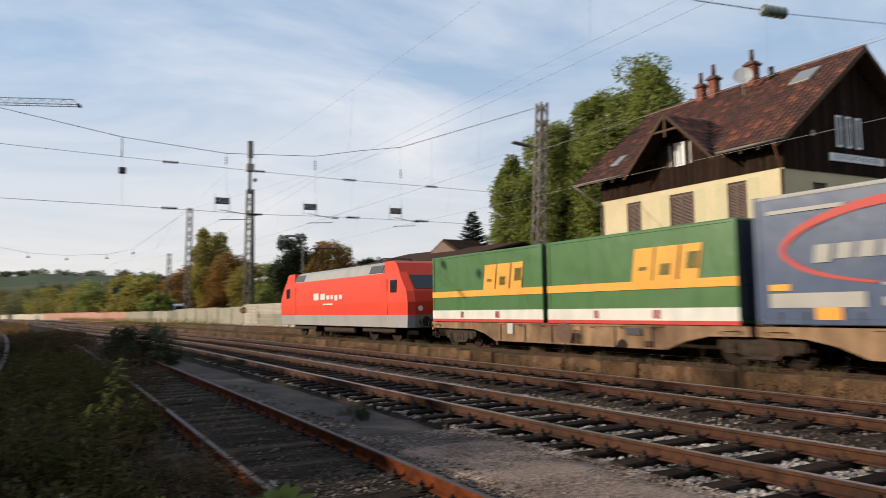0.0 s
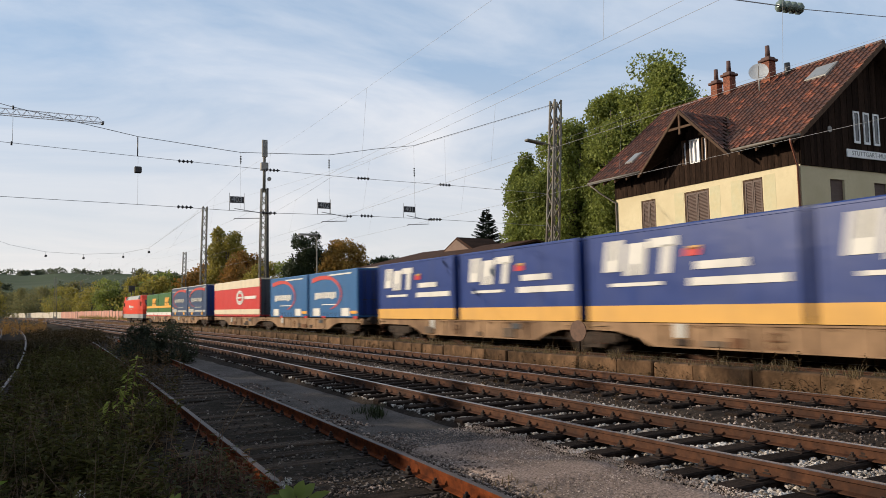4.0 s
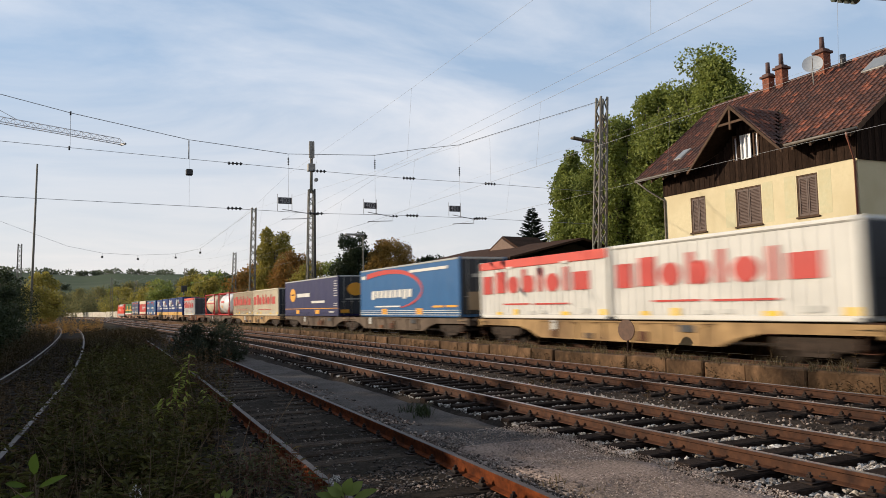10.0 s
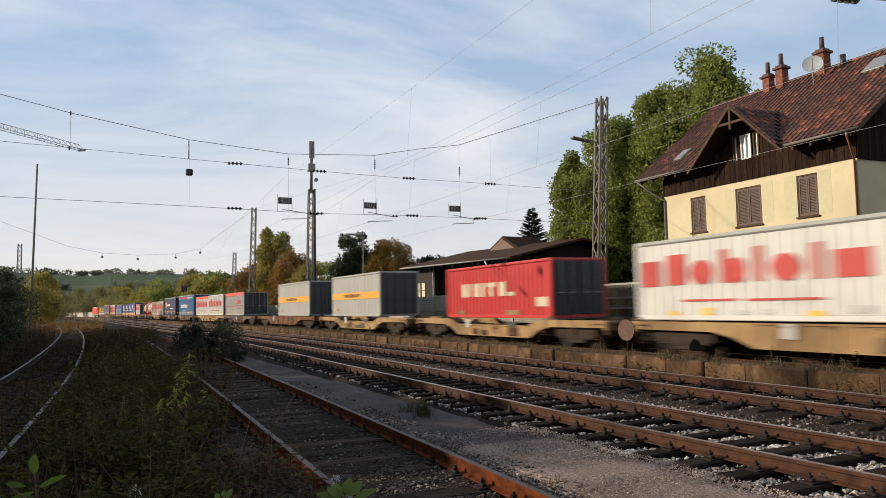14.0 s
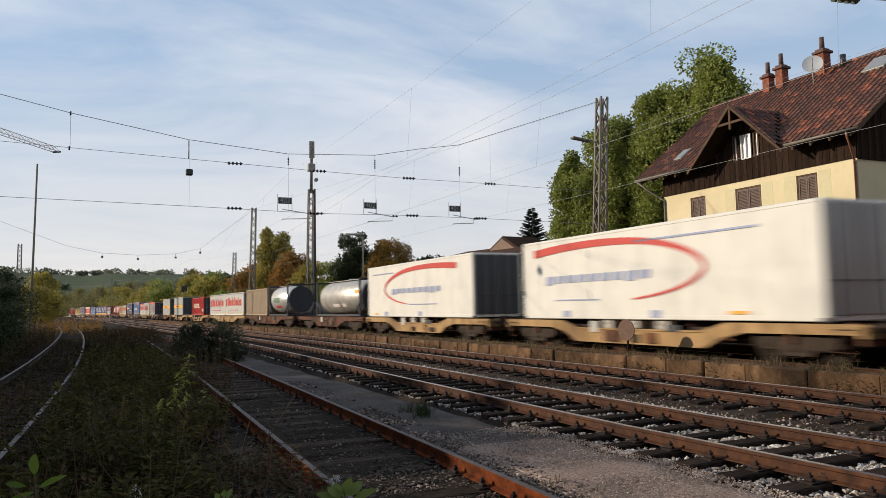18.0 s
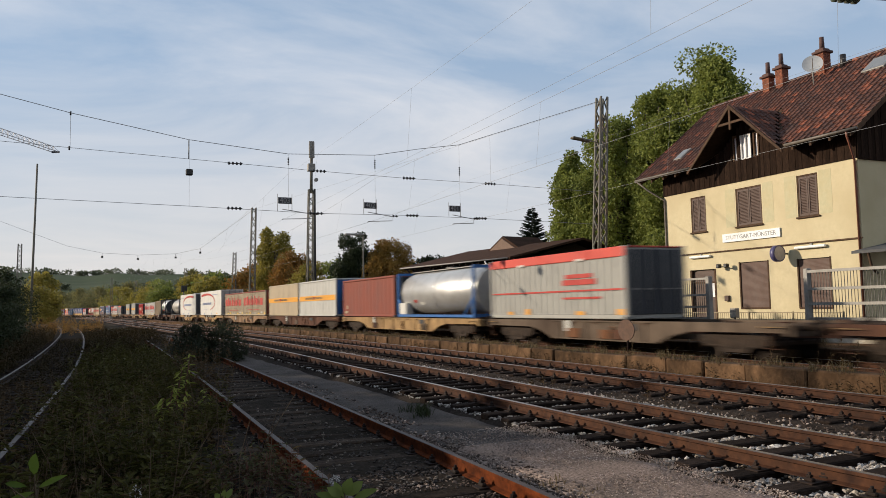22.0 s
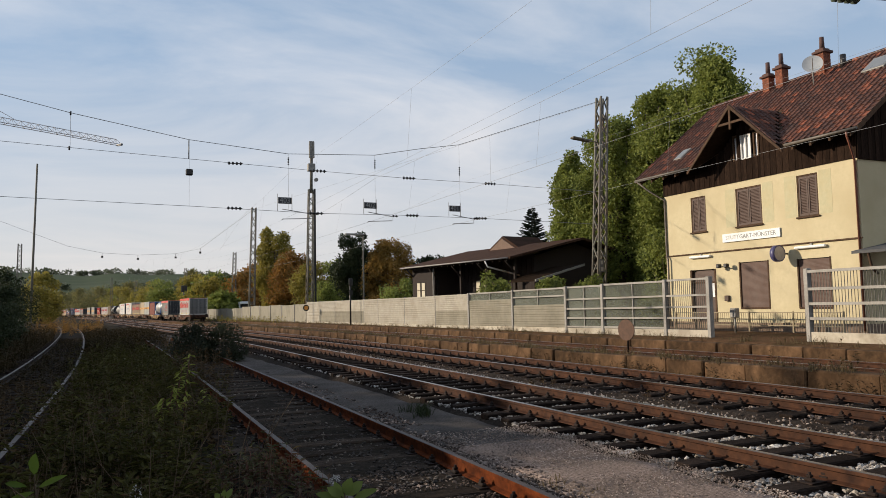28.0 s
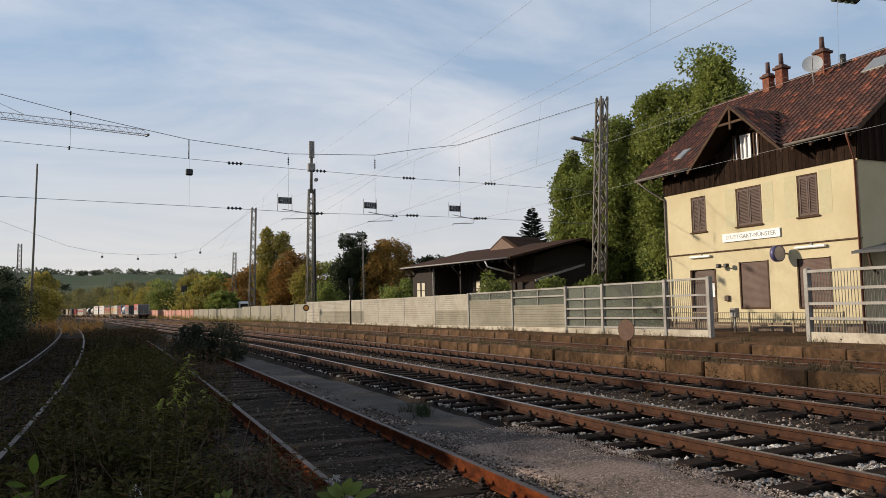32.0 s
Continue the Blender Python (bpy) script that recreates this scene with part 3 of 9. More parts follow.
def build_barrier():
    b = thing("noise_barrier", "pale slatted noise barrier with glazed panels and concrete plinth beside the platform", "noise barrier", kind="structure")
    posts = [22.0, 24.2, 27.9, 30.5, 35.4, 40.4, 45.0, 50.0, 55.0, 58.0, 61.0, 65.0, 69.5, 73.3]
    kinds = ["bars", "glass", "glass", "two", "one", "half", "pale", "pale", "pale", "lower", "lower", "lower", "ladder"]
    tops = [2.3, 2.28, 2.25, 2.24, 2.22, 2.21, 2.2, 2.2, 2.2, 2.2, 2.2, 2.2, 2.2, 2.2]
    for i, s in enumerate(posts):
        p = on_barrier(s)
        w = 0.085 if i < 6 else 0.05
        part("post", Shape().box((p.x - w - 0.03, p.y - w, p.z - 0.1), (p.x + 0.08, p.y + w, p.z + tops[i] + 0.03), ch=0.012), MAT_GALV, b)
    for i, kind in enumerate(kinds):
        a, c = on_barrier(posts[i]), on_barrier(posts[i + 1])
        top = tops[i] - 0.02
        sh = Shape()
        slab_between(sh, a, c, 0.16, -0.15, 0.3)
        part("plinth", sh, MAT_PLINTH, b)
        if kind in ("glass", "one", "two", "bars"):
            low = {"glass": 0.3, "bars": 0.3, "one": top - 0.42, "two": top - 0.8}[kind]
            rails = {"glass": (0.32, 0.72, 1.15, 1.6), "bars": (0.72, 1.15, 1.6), "one": (), "two": (top - 0.42,)}[kind]
            for z in rails:
                r = Shape()
                slab_between(r, on_barrier(posts[i], -0.07), on_barrier(posts[i + 1], -0.07), 0.05, z, z + 0.075)
                part("rail", r, MAT_GALV, b)
            r = Shape()
            slab_between(r, a, c, 0.1, top - 0.06, top + 0.02)
            part("top_rail", r, MAT_GALV, b)
            if kind == "bars":
                n = 22
                for k in range(1, n):
                    q = a.lerp(c, k / n)
                    part("bar", Shape().box((q.x + 0.02, q.y - 0.008, q.z + 0.3), (q.x + 0.036, q.y + 0.008, q.z + top - 0.05)), MAT_BARS, b)
            else:
                levels = sorted([low, *[z for z in rails if z > low + 0.1], top - 0.06])
                for z0, z1 in zip(levels, levels[1:]):
                    g = Shape()
                    slab_between(g, a, c, 0.02, z0, z1)
                    o = part("pane", g, MAT_PANE, b)
                    o.visible_shadow = False
                m = a.lerp(c, 0.5)
                part("mullion", Shape().box((m.x - 0.05, m.y - 0.02, m.z + low), (m.x + 0.03, m.y + 0.02, m.z + top - 0.06)), MAT_GALV, b)
            if low > 0.4:
                part("panel", slatted(a, c, 0.3, low, 0.12), MAT_BARRIER, b)
        elif kind == "half":
            part("panel", slatted(a, c, 0.3, 1.2, 0.12), MAT_BARRIER, b)
            part("panel", slatted(a, c, 1.2, top, 0.12), MAT_BARRIER_LIGHT, b)
        elif kind == "pale":
            part("panel", slatted(a, c, 0.3, top, 0.15), MAT_BARRIER_LIGHT, b)
        elif kind == "lower":
            part("panel", slatted(a, c, 0.3, 1.25, 0.12), MAT_BARRIER, b)
            part("panel", slatted(a, c, 1.25, top, 0.12), MAT_BARRIER_LIGHT, b)
        else:
            part("panel", slatted(a, c, 0.3, top, 0.28, 0.14), MAT_BARRIER_LIGHT, b)
    # railing with bars on the near side of the gap
    r = thing("platform_railing", "galvanised railing with upright bars on a white concrete plinth", "railing")
    pts = [17.7, 14.2, 10.7]
    for s in pts:
        p = on_barrier(s)
        part("post", Shape().box((p.x - 0.11, p.y - 0.08, p.z - 0.1), (p.x + 0.08, p.y + 0.08, p.z + 2.4), ch=0.012), MAT_GALV, r)
    for s0, s1 in zip(pts, pts[1:]):
        a, c = on_barrier(s0), on_barrier(s1)
        sh = Shape()
        slab_between(sh, a, c, 0.16, -0.15, 0.33)
        part("plinth", sh, MAT_PLINTH, r)
        for z in (0.72, 1.2, 1.68, 2.25):
            q = Shape()
            slab_between(q, on_barrier(s0, -0.07), on_barrier(s1, -0.07), 0.06, z, z + 0.09)
            part("rail", q, MAT_GALV, r)
        for k in range(1, 32):
            q = a.lerp(c, k / 32)
            part("bar", Shape().box((q.x + 0.02, q.y - 0.008, q.z + 0.33), (q.x + 0.036, q.y + 0.008, q.z + 2.28)), MAT_BARS, r)
    # lower concrete wall that carries the barrier on round the curve
    w = thing("boundary_wall", "long low panelled concrete wall, pale then red, along the curving tracks", "wall", kind="structure")
    s, k = 73.6, 0
    while s < 640:
        L = 5.0 if s < 300 else 20.0
        a, c = along(s, 20.9 if s < 200 else 20.9), along(s + L, 20.9)
        h = 1.95 if s < 100 else (1.75 if s < 180 else 1.9)
        sh = Shape()
        slab_between(sh, Vector((a.x, a.y, -0.2)), Vector((c.x, c.y, -0.2)), 0.16, 0, h + 0.2 + 0.05 * (k % 2 == 0))
        part("wall_panel", sh, MAT_BARRIER_RED if 142 < s < 290 else (MAT_BARRIER if s < 142 else MAT_PLINTH), w)
        part("post", Shape().box((a.x - 0.14, a.y - 0.1, -0.2), (a.x + 0.1, a.y + 0.1, h + 0.06)), MAT_GALV if s < 142 else MAT_BARRIER, w)
        s += L
        k += 1
    # railing between the platform and the house front
    f = thing("front_fence", "low cream-painted picket fence before the house", "fence")
    a, c = Vector((25.2, 19.6, 0.2)), Vector((25.2, 28.6, 0.2))
    for z in (0.25, 0.78):
        q = Shape()
        slab_between(q, a, c, 0.035, z, z + 0.04)
        part("rail", q, MAT_CREAM_FENCE, f)
    for k in range(0, 5):
        q = a.lerp(c, k / 4)
        part("post", Shape().box((q.x - 0.03, q.y - 0.03, q.z), (q.x + 0.03, q.y + 0.03, q.z + 0.84)), MAT_CREAM_FENCE, f)
    for k in range(1, 75):
        q = a.lerp(c, k / 75)
        part("bar", Shape().box((q.x - 0.008, q.y - 0.008, q.z + 0.25), (q.x + 0.008, q.y + 0.008, q.z + 0.8)), MAT_CREAM_FENCE, f)


build_barrier()

# ---- the station house ----
HX, HY0, HY1, HD = 26.0, 19.25, 30.0, 9.4
RIDGE_X, RIDGE_Z, EAVE_X, EAVE_Z = 30.7, 12.1, 25.2, 7.8


def wall_cells(sh, axis, at, thick, u0, u1, z0, z1, holes):
    """One wall with openings through it. axis x: it stands at x = at and runs along y; axis y: the other way."""
    us = sorted({u0, u1, *[h[0] for h in holes], *[h[1] for h in holes]})
    zs = sorted({z0, z1, *[h[2] for h in holes], *[h[3] for h in holes]})
    n, m = len(us), len(zs)

    def solid(i, j):
        if not (0 <= i < n - 1 and 0 <= j < m - 1):
            return False
        u, z = (us[i] + us[i + 1]) / 2, (zs[j] + zs[j + 1]) / 2
        return not any(h[0] < u < h[1] and h[2] < z < h[3] for h in holes)
    vs = [((at + d, u, z) if axis == "x" else (u, at + d, z)) for d in (0, thick) for u in us for z in zs]
    fs, back = [], n * m
    for i in range(n - 1):
        for j in range(m - 1):
            if not solid(i, j):
                continue
            a, b, c, d = i * m + j, (i + 1) * m + j, (i + 1) * m + j + 1, i * m + j + 1
            fs += [(a, b, c, d), (a + back, d + back, c + back, b + back)]
            for near, (p, q) in (((i, j - 1), (a, b)), ((i + 1, j), (b, c)), ((i, j + 1), (c, d)), ((i - 1, j), (d, a))):
                if not solid(*near):
                    fs.append((p, p + back, q + back, q))
    used = sorted({k for f in fs for k in f})
    at_new = {k: i for i, k in enumerate(used)}
    sh.add([vs[k] for k in used], [tuple(at_new[k] for k in f) for f in fs])


def window(parent, y0, y1, z0, z1, x=HX, folded=False):
    """A window in the front wall: stone sill, dark frame and closed shutters."""
    w = part("window", Shape().box((x + 0.2, y0, z0), (x + 0.24, y1, z1)), MAT_GLASS_DARK, parent)
    part("sill", Shape().box((x - 0.08, y0 - 0.06, z0 - 0.07), (x + 0.2, y1 + 0.06, z0), ch=0.015), MAT_TIMBER, w)
    fr = Shape()
    wall_cells(fr, "x", x + 0.02, 0.14, y0, y1, z0, z1, [(y0 + 0.06, y1 - 0.06, z0 + 0.04, z1 - 0.06)])
    part("frame", fr, MAT_TIMBER, w)
    m = (y0 + y1) / 2
    for a, b in ((y0 + 0.07, m - 0.01), (m + 0.01, y1 - 0.07)):
        s = Shape()
        wall_cells(s, "x", x + 0.03, 0.04, a, b, z0 + 0.02, z1 - 0.07, [(a + 0.06, b - 0.06, z0 + 0.11, z1 - 0.16)])
        n = int((z1 - z0 - 0.3) / 0.06)
        vs = []
        for i in range(n + 1):
            z = z0 + 0.1 + i * (z1 - z0 - 0.25) / n
            for q, e in ((0.04, 0.0), (0.062, 0.045)):
                vs += [(x + q, a + 0.05, z + e), (x + q, b - 0.05, z + e)]
        s.add(vs, [(2 * i, 2 * i + 1, 2 * i + 3, 2 * i + 2) for i in range(2 * n + 1)])
        part("shutter", s, MAT_SHUTTER, w, "weathered brown louvred shutter, closed")
    if folded:
        for a, b in ((y0 - 0.62, y0 - 0.06), (y1 + 0.06, y1 + 0.62)):
            part("shutter_trace", Shape().box((x - 0.004, a, z0 + 0.02), (x, b, z1 + 0.05)), surf("pale_patch", (0.43, 0.395, 0.245), (0.5, 0.45, 0.285), 5, 0.9, c3=(0.5, 0.4, 0.22), s3=1.5, amt3=0.5), w, "pale mark where an open shutter hung")
    return w


def tile_mesh():
    """One interlocking clay tile, 0.3 wide across the slope and 0.36 long, laid on the plane z = 0; +y runs up the slope."""
    prof = [(-0.15, 0.012), (-0.125, 0.06), (-0.085, 0.065), (-0.05, 0.022), (0.0, 0.012), (0.06, 0.012), (0.11, 0.018), (0.15, 0.024)]
    vs, n = [], len(prof)
    for y, dz in ((0.0, 0.03), (0.38, 0.0)):
        vs += [(u, y, w + dz) for u, w in prof]
    vs += [(u, 0.0, w + 0.004) for u, w in prof]
    fs = [(i, i + 1, n + i + 1, n + i) for i in range(n - 1)] + [(2 * n + i, 2 * n + i + 1, i + 1, i) for i in range(n - 1)]
    return vs, fs


def tile_material():
    m = surf("mixed_roof_tile", (0.062, 0.024, 0.015), (0.125, 0.046, 0.026), 8.0, 0.85, bump=0.4, c3=(0.055, 0.033, 0.026), s3=0.9, amt3=0.75)
    nt = m.node_tree
    n, link = nt.nodes.new, nt.links.new
    b = nt.nodes["Principled BSDF"]
    col = b.inputs["Base Color"].links[0].from_socket
    g, oi, ad, r, mx = n("ShaderNodeNewGeometry"), n("ShaderNodeObjectInfo"), n("ShaderNodeMath"), n("ShaderNodeValToRGB"), n("ShaderNodeMix")
    ad.operation = "ADD"
    fr = n("ShaderNodeMath")
    fr.operation = "FRACT"
    link(g.outputs["Random Per Island"], ad.inputs[0])
    link(oi.outputs["Random"], ad.inputs[1])
    link(ad.outputs[0], fr.inputs[0])
    link(fr.outputs[0], r.inputs[0])
    e = r.color_ramp.elements
    e[0].color, e[1].color = (0.62, 0.62, 0.64, 1), (2.9, 2.2, 1.7, 1)
    e[1].position = 1.0
    k = e.new(0.55)
    k.color = (1.0, 0.95, 0.95, 1)
    k = e.new(0.88)
    k.color = (1.35, 1.18, 1.05, 1)
    mx.data_type, mx.blend_type = "RGBA", "MULTIPLY"
    mx.inputs["Factor"].default_value = 1.0
    link(col, mx.inputs["A"])
    link(r.outputs[0], mx.inputs["B"])
    link(mx.outputs["Result"], b.inputs["Base Color"])
    return m


MAT_TILES = tile_material()


def tiled_slope(parent, origin, across, up, width, length, keep=lambda u, v: True, single=None):
    """Tiles on a slope: those in the stretch single=(u0, u1, v0, v1) are pieces of their own, the rest one mesh."""
    tv, tf = tile_mesh()
    across, up = Vector(across).normalized(), Vector(up).normalized()
    nrm = across.cross(up)
    if nrm.z < 0:
        nrm = -nrm
    rest, me = Shape(), None
    r = random.Random(7)
    rows, cols = int(length / 0.345), int(width / 0.285)
    for j in range(rows):
        for i in range(cols):
            u, v = (i + 0.5) * width / cols, j * length / rows
            if not keep(u, v):
                continue
            o = Vector(origin) + across * u + up * (v - 0.02) + nrm * r.uniform(-0.004, 0.006)
            if single and single[0] <= u <= single[1] and single[2] <= v <= single[3]:
                if me is None:
                    s = Shape()
                    s.add([across * p[0] + up * p[1] + nrm * p[2] for p in tv], tf)
                    me = s.raw("roof_tile")
                    me.materials.append(MAT_TILES)
                part("roof_tile", me, None, parent, at=Matrix.Translation(o))
            else:
                rest.add([o + across * p[0] + up * p[1] + nrm * p[2] for p in tv], tf)
    tagged(part("roof_tiles", rest, MAT_TILES, parent, "weathered red-brown clay tiles", fast=True), kind="stuff")


MAT_GUTTER = surf("zinc_gutter", (0.1, 0.085, 0.07), (0.17, 0.145, 0.12), 6.0, 0.6, metal=0.2)


def build_house():
    h = thing("station_house", "old station house, yellow render, dark boarding, red-brown tiled roof", "house")
    x0, x1 = HX, HX + HD
    front = [(27.15, 28.13, 4.8, 6.48), (23.85, 25.3, 4.8, 6.5), (21.03, 22.02, 4.85, 6.55), (26.76, 28.3, 0.3, 3.0), (23.67, 25.28, 1.18, 3.2), (20.64, 22.19, 1.17, 3.15)]
    w = Shape()
    wall_cells(w, "x", x0, 0.4, HY0, HY1, 0.1, 6.8, front)
    part("front_wall", w, MAT_RENDER, h)
    g = Shape()
    wall_cells(g, "y", HY0, 0.4, x0 + 0.4, x1, 0.1, 6.75, [(27.75, 28.65, 4.7, 6.3), (30.6, 31.5, 4.7, 6.3)])
    part("gable_wall", g, MAT_RENDER, h)
    part("gable_wall", Shape().box((x0 + 0.4, HY1 - 0.4, 0.1), (x1, HY1, 6.75)), MAT_RENDER, h)
    part("back_wall", Shape().box((x1 - 0.4, HY0 + 0.4, 0.1), (x1, HY1 - 0.4, 6.75)), MAT_RENDER, h)
    part("plinth", Shape().box((x0 - 0.05, HY0 - 0.05, 0.05), (x0, HY1 + 0.05, 0.55)).box((x0, HY0 - 0.05, 0.05), (x1, HY0, 0.55)), surf("house_plinth", (0.16, 0.11, 0.075), (0.24, 0.17, 0.12), 5, 0.9, bump=0.4), h, "brown stained plinth")
    part("string_course", Shape().box((x0 - 0.06, HY0 - 0.06, 3.74), (x0, HY1 + 0.06, 3.8), ch=0.01), MAT_TIMBER, h, "thin brown ledge between the storeys")
    for a, b, c, d in front[:3]:
        window(h, a, b, c, d, folded=(a != 27.15))
    for a, b, c, d in front[4:]:
        s = part("window", Shape().box((x0 + 0.2, a, c), (x0 + 0.24, b, d)), MAT_GLASS_DARK, h)
        q = Shape()
        k = 2 * int((d - c) / 0.05)
        vs = []
        for i in range(k + 1):
            z = c + 0.03 + (d - c - 0.06) * i / k
            vs += [(x0 + 0.03 + (0.004 if i % 2 else 0), a + 0.05, z), (x0 + 0.03 + (0.004 if i % 2 else 0), b - 0.05, z)]
        q.add(vs, [(2 * i, 2 * i + 1, 2 * i + 3, 2 * i + 2) for i in range(k)])
        part("roller_shutter", q, surf("roller_brown", (0.07, 0.036, 0.024), (0.1, 0.053, 0.037), 3, 0.7, c3=(0.14, 0.095, 0.073), s3=1.0, amt3=0.5), s, "closed brown roller shutter")
        part("frame", Shape().box((x0 - 0.015, a - 0.02, c), (x0 + 0.06, a + 0.05, d + 0.02)).box((x0 - 0.015, b - 0.05, c), (x0 + 0.06, b + 0.02, d + 0.02)).box((x0 - 0.02, a, c - 0.05), (x0 + 0.06, b, c + 0.03)), MAT_TIMBER, s)
    # arched door
    a, b, c, d = front[3]
    arch = [(a, c), (b, c)] + [((a + b) / 2 + (b - a) / 2 * math.cos(t), 2.78 + 0.22 * math.sin(t)) for t in [math.pi * i / 10 for i in range(11)]]
    dr = part("door", Shape().prism(arch, x0 + 0.12, x0 + 0.18, "x"), MAT_SHUTTER, h, "brown wooden double door, closed")
    part("door_jamb", Shape().box((x0 - 0.02, a - 0.06, c), (x0 + 0.12, a + 0.04, d)), MAT_TIMBER, dr)
    part("door_jamb", Shape().box((x0 - 0.02, b - 0.04, c), (x0 + 0.12, b + 0.06, d)), MAT_TIMBER, dr)
    part("notice", Shape().box((x0 + 0.11, a + 0.15, 1.7), (x0 + 0.118, a + 0.5, 2.4)), MAT_WHITE, dr, "white notice on the door")
    part("transom", Shape().box((x0 + 0.1, a + 0.04, 2.35), (x0 + 0.2, b - 0.04, 2.43)), MAT_TIMBER, dr)
    # boarding of the knee wall and gables, board by board
    brd = 0.16
    n = int((HY1 - HY0) / brd)
    dorm = (24.44, 10.0, 0.93)                                 # apex y, apex z, slope
    wins = [(24.33, 24.84), (25.05, 25.27), (23.88, 24.1)]
    for i in range(n):
        y = HY0 + i * (HY1 - HY0) / n
        top = 8.35
        if abs(y + brd / 2 - dorm[0]) < 2.5:
            top = max(top, dorm[1] - 0.28 - abs(y + brd / 2 - dorm[0]) * dorm[2])
        segs = [(6.8, top)]
        if any(p - 0.1 < y + brd / 2 < q + 0.1 for p, q in wins):
            segs = [(6.8, 7.74), (8.84, top)] if top > 9.2 else [(6.8, 7.74)]
        for z0, z1 in segs:
            off = 0.012 * (i % 2)
            part("board", Shape().box((x0 - 0.04 - off, y + 0.004, z0), (x0 + 0.1, y + brd - 0.002, z1)), MAT_BOARD, h)
    kw = Shape()
    wall_cells(kw, "x", x0 + 0.1, 0.2, HY0, HY1, 6.8, 8.3, [(23.6, 25.5, 7.74, 8.3)])
    part("knee_wall", kw, MAT_BOARD, h)
    for p, q in wins:
        wn = part("dormer_window", Shape().box((x0 + 0.06, p, 7.74), (x0 + 0.09, q, 8.84)), surf("net_curtain", (0.5, 0.5, 0.5), (0.65, 0.65, 0.66), 4, 0.4, stretch=(1, 6, 1)), h, "white-framed window with net curtain")
        fr = Shape().box((x0 - 0.02, p - 0.05, 7.69), (x0 + 0.05, p + 0.03, 8.9)).box((x0 - 0.02, q - 0.03, 7.69), (x0 + 0.05, q + 0.05, 8.9)).box((x0 - 0.02, p, 8.79), (x0 + 0.05, q, 8.9)).box((x0 - 0.02, p, 7.69), (x0 + 0.05, q, 7.78))
        if q - p > 0.5:
            fr.box((x0 - 0.02, (p + q) / 2 - 0.025, 7.74), (x0 + 0.05, (p + q) / 2 + 0.025, 8.83))
        part("frame", fr, MAT_WHITE if q - p > 0.5 else MAT_TIMBER, wn)
    for gy, sgn in ((HY0, -1), (HY1, 1)):
        k = int(HD / 0.2)
        for i in range(k):
            x = x0 + i * HD / k
            xc = x + HD / k / 2
            top = RIDGE_Z - 0.3 - abs(xc - RIDGE_X) * (RIDGE_Z - EAVE_Z) / (RIDGE_X - EAVE_X)
            ya, yb = sorted((gy, gy + sgn * (0.05 + 0.012 * (i % 2))))
            part("board", Shape().box((x + 0.004, ya, 6.75), (x + HD / k - 0.002, yb, top)), MAT_BOARD, h)
        gw = Shape()
        ya, yb = sorted((gy, gy - sgn * 0.25))
        gw.prism([(x0 + 0.1, 6.75), (x1, 6.75), (x1, 8.2), (RIDGE_X, RIDGE_Z - 0.35), (x0 + 0.1, 8.2)], ya, yb, "y")
        part("gable", gw, MAT_BOARD, h)
    for x in (29.35, 30.0, 30.65):
        wn = part("gable_window", Shape().box((x, HY0 - 0.075, 7.9), (x + 0.34, HY0 - 0.06, 9.15)), MAT_GLASS_DARK, h)
        fr = Shape()
        wall_cells(fr, "y", HY0 - 0.1, 0.03, x - 0.03, x + 0.37, 7.86, 9.2, [(x + 0.04, x + 0.3, 7.95, 9.12)])
        part("frame", fr, MAT_WHITE, wn)
    for x in (27.75, 30.6):
        wn = part("window", Shape().box((x, HY0 + 0.1, 4.7), (x + 0.9, HY0 + 0.14, 6.3)), MAT_SHUTTER, h, "closed dark shutters")
        part("sill", Shape().box((x - 0.05, HY0 - 0.06, 4.63), (x + 0.95, HY0 + 0.1, 4.7)), MAT_TIMBER, wn)
    part("round_vent", Shape().tube([(27.8, HY0 - 0.09, 8.3), (27.8, HY0 - 0.06, 8.3)], 0.13, 14), MAT_GALV, h)
    # roof: slabs, tiles, ridge, verges
    y0, y1 = HY0 - 0.7, HY1 + 1.1
    slope = (RIDGE_Z - EAVE_Z) / (RIDGE_X - EAVE_X)
    L = math.hypot(RIDGE_X - EAVE_X, RIDGE_Z - EAVE_Z)
    bx = 2 * RIDGE_X - EAVE_X
    rf = part("roof", Shape().prism([(RIDGE_X, RIDGE_Z - 0.16), (RIDGE_X, RIDGE_Z), (bx, EAVE_Z), (bx, EAVE_Z - 0.14)], y0, y1, "y"), MAT_TIMBER, h, "steep red-brown tiled roof")
    # the front slope is open under the dormer
    hw, xa = (dorm[1] - EAVE_Z) / dorm[2], EAVE_X + (dorm[1] - EAVE_Z) / slope
    for ye, sg in ((y0, -1), (y1, 1)):
        q = [(EAVE_X, ye, EAVE_Z), (EAVE_X, dorm[0] + sg * hw, EAVE_Z), (xa, dorm[0], dorm[1]), (RIDGE_X, dorm[0], RIDGE_Z), (RIDGE_X, ye, RIDGE_Z)]
        sl_ = Shape()
        sl_.add(q + [(x, y, z - 0.14) for x, y, z in q], [(0, 1, 2, 3, 4), (9, 8, 7, 6, 5)] + [(i, i + 5, (i + 1) % 5 + 5, (i + 1) % 5) for i in range(5)])
        part("front_slope", sl_, MAT_TIMBER, rf)

    def clear(u, v):
        y = y1 - u
        x = EAVE_X + v / L * (RIDGE_X - EAVE_X)
        z = EAVE_Z + v / L * (RIDGE_Z - EAVE_Z)
        return not (abs(y - dorm[0]) < (dorm[1] - z) / dorm[2] + 0.05)
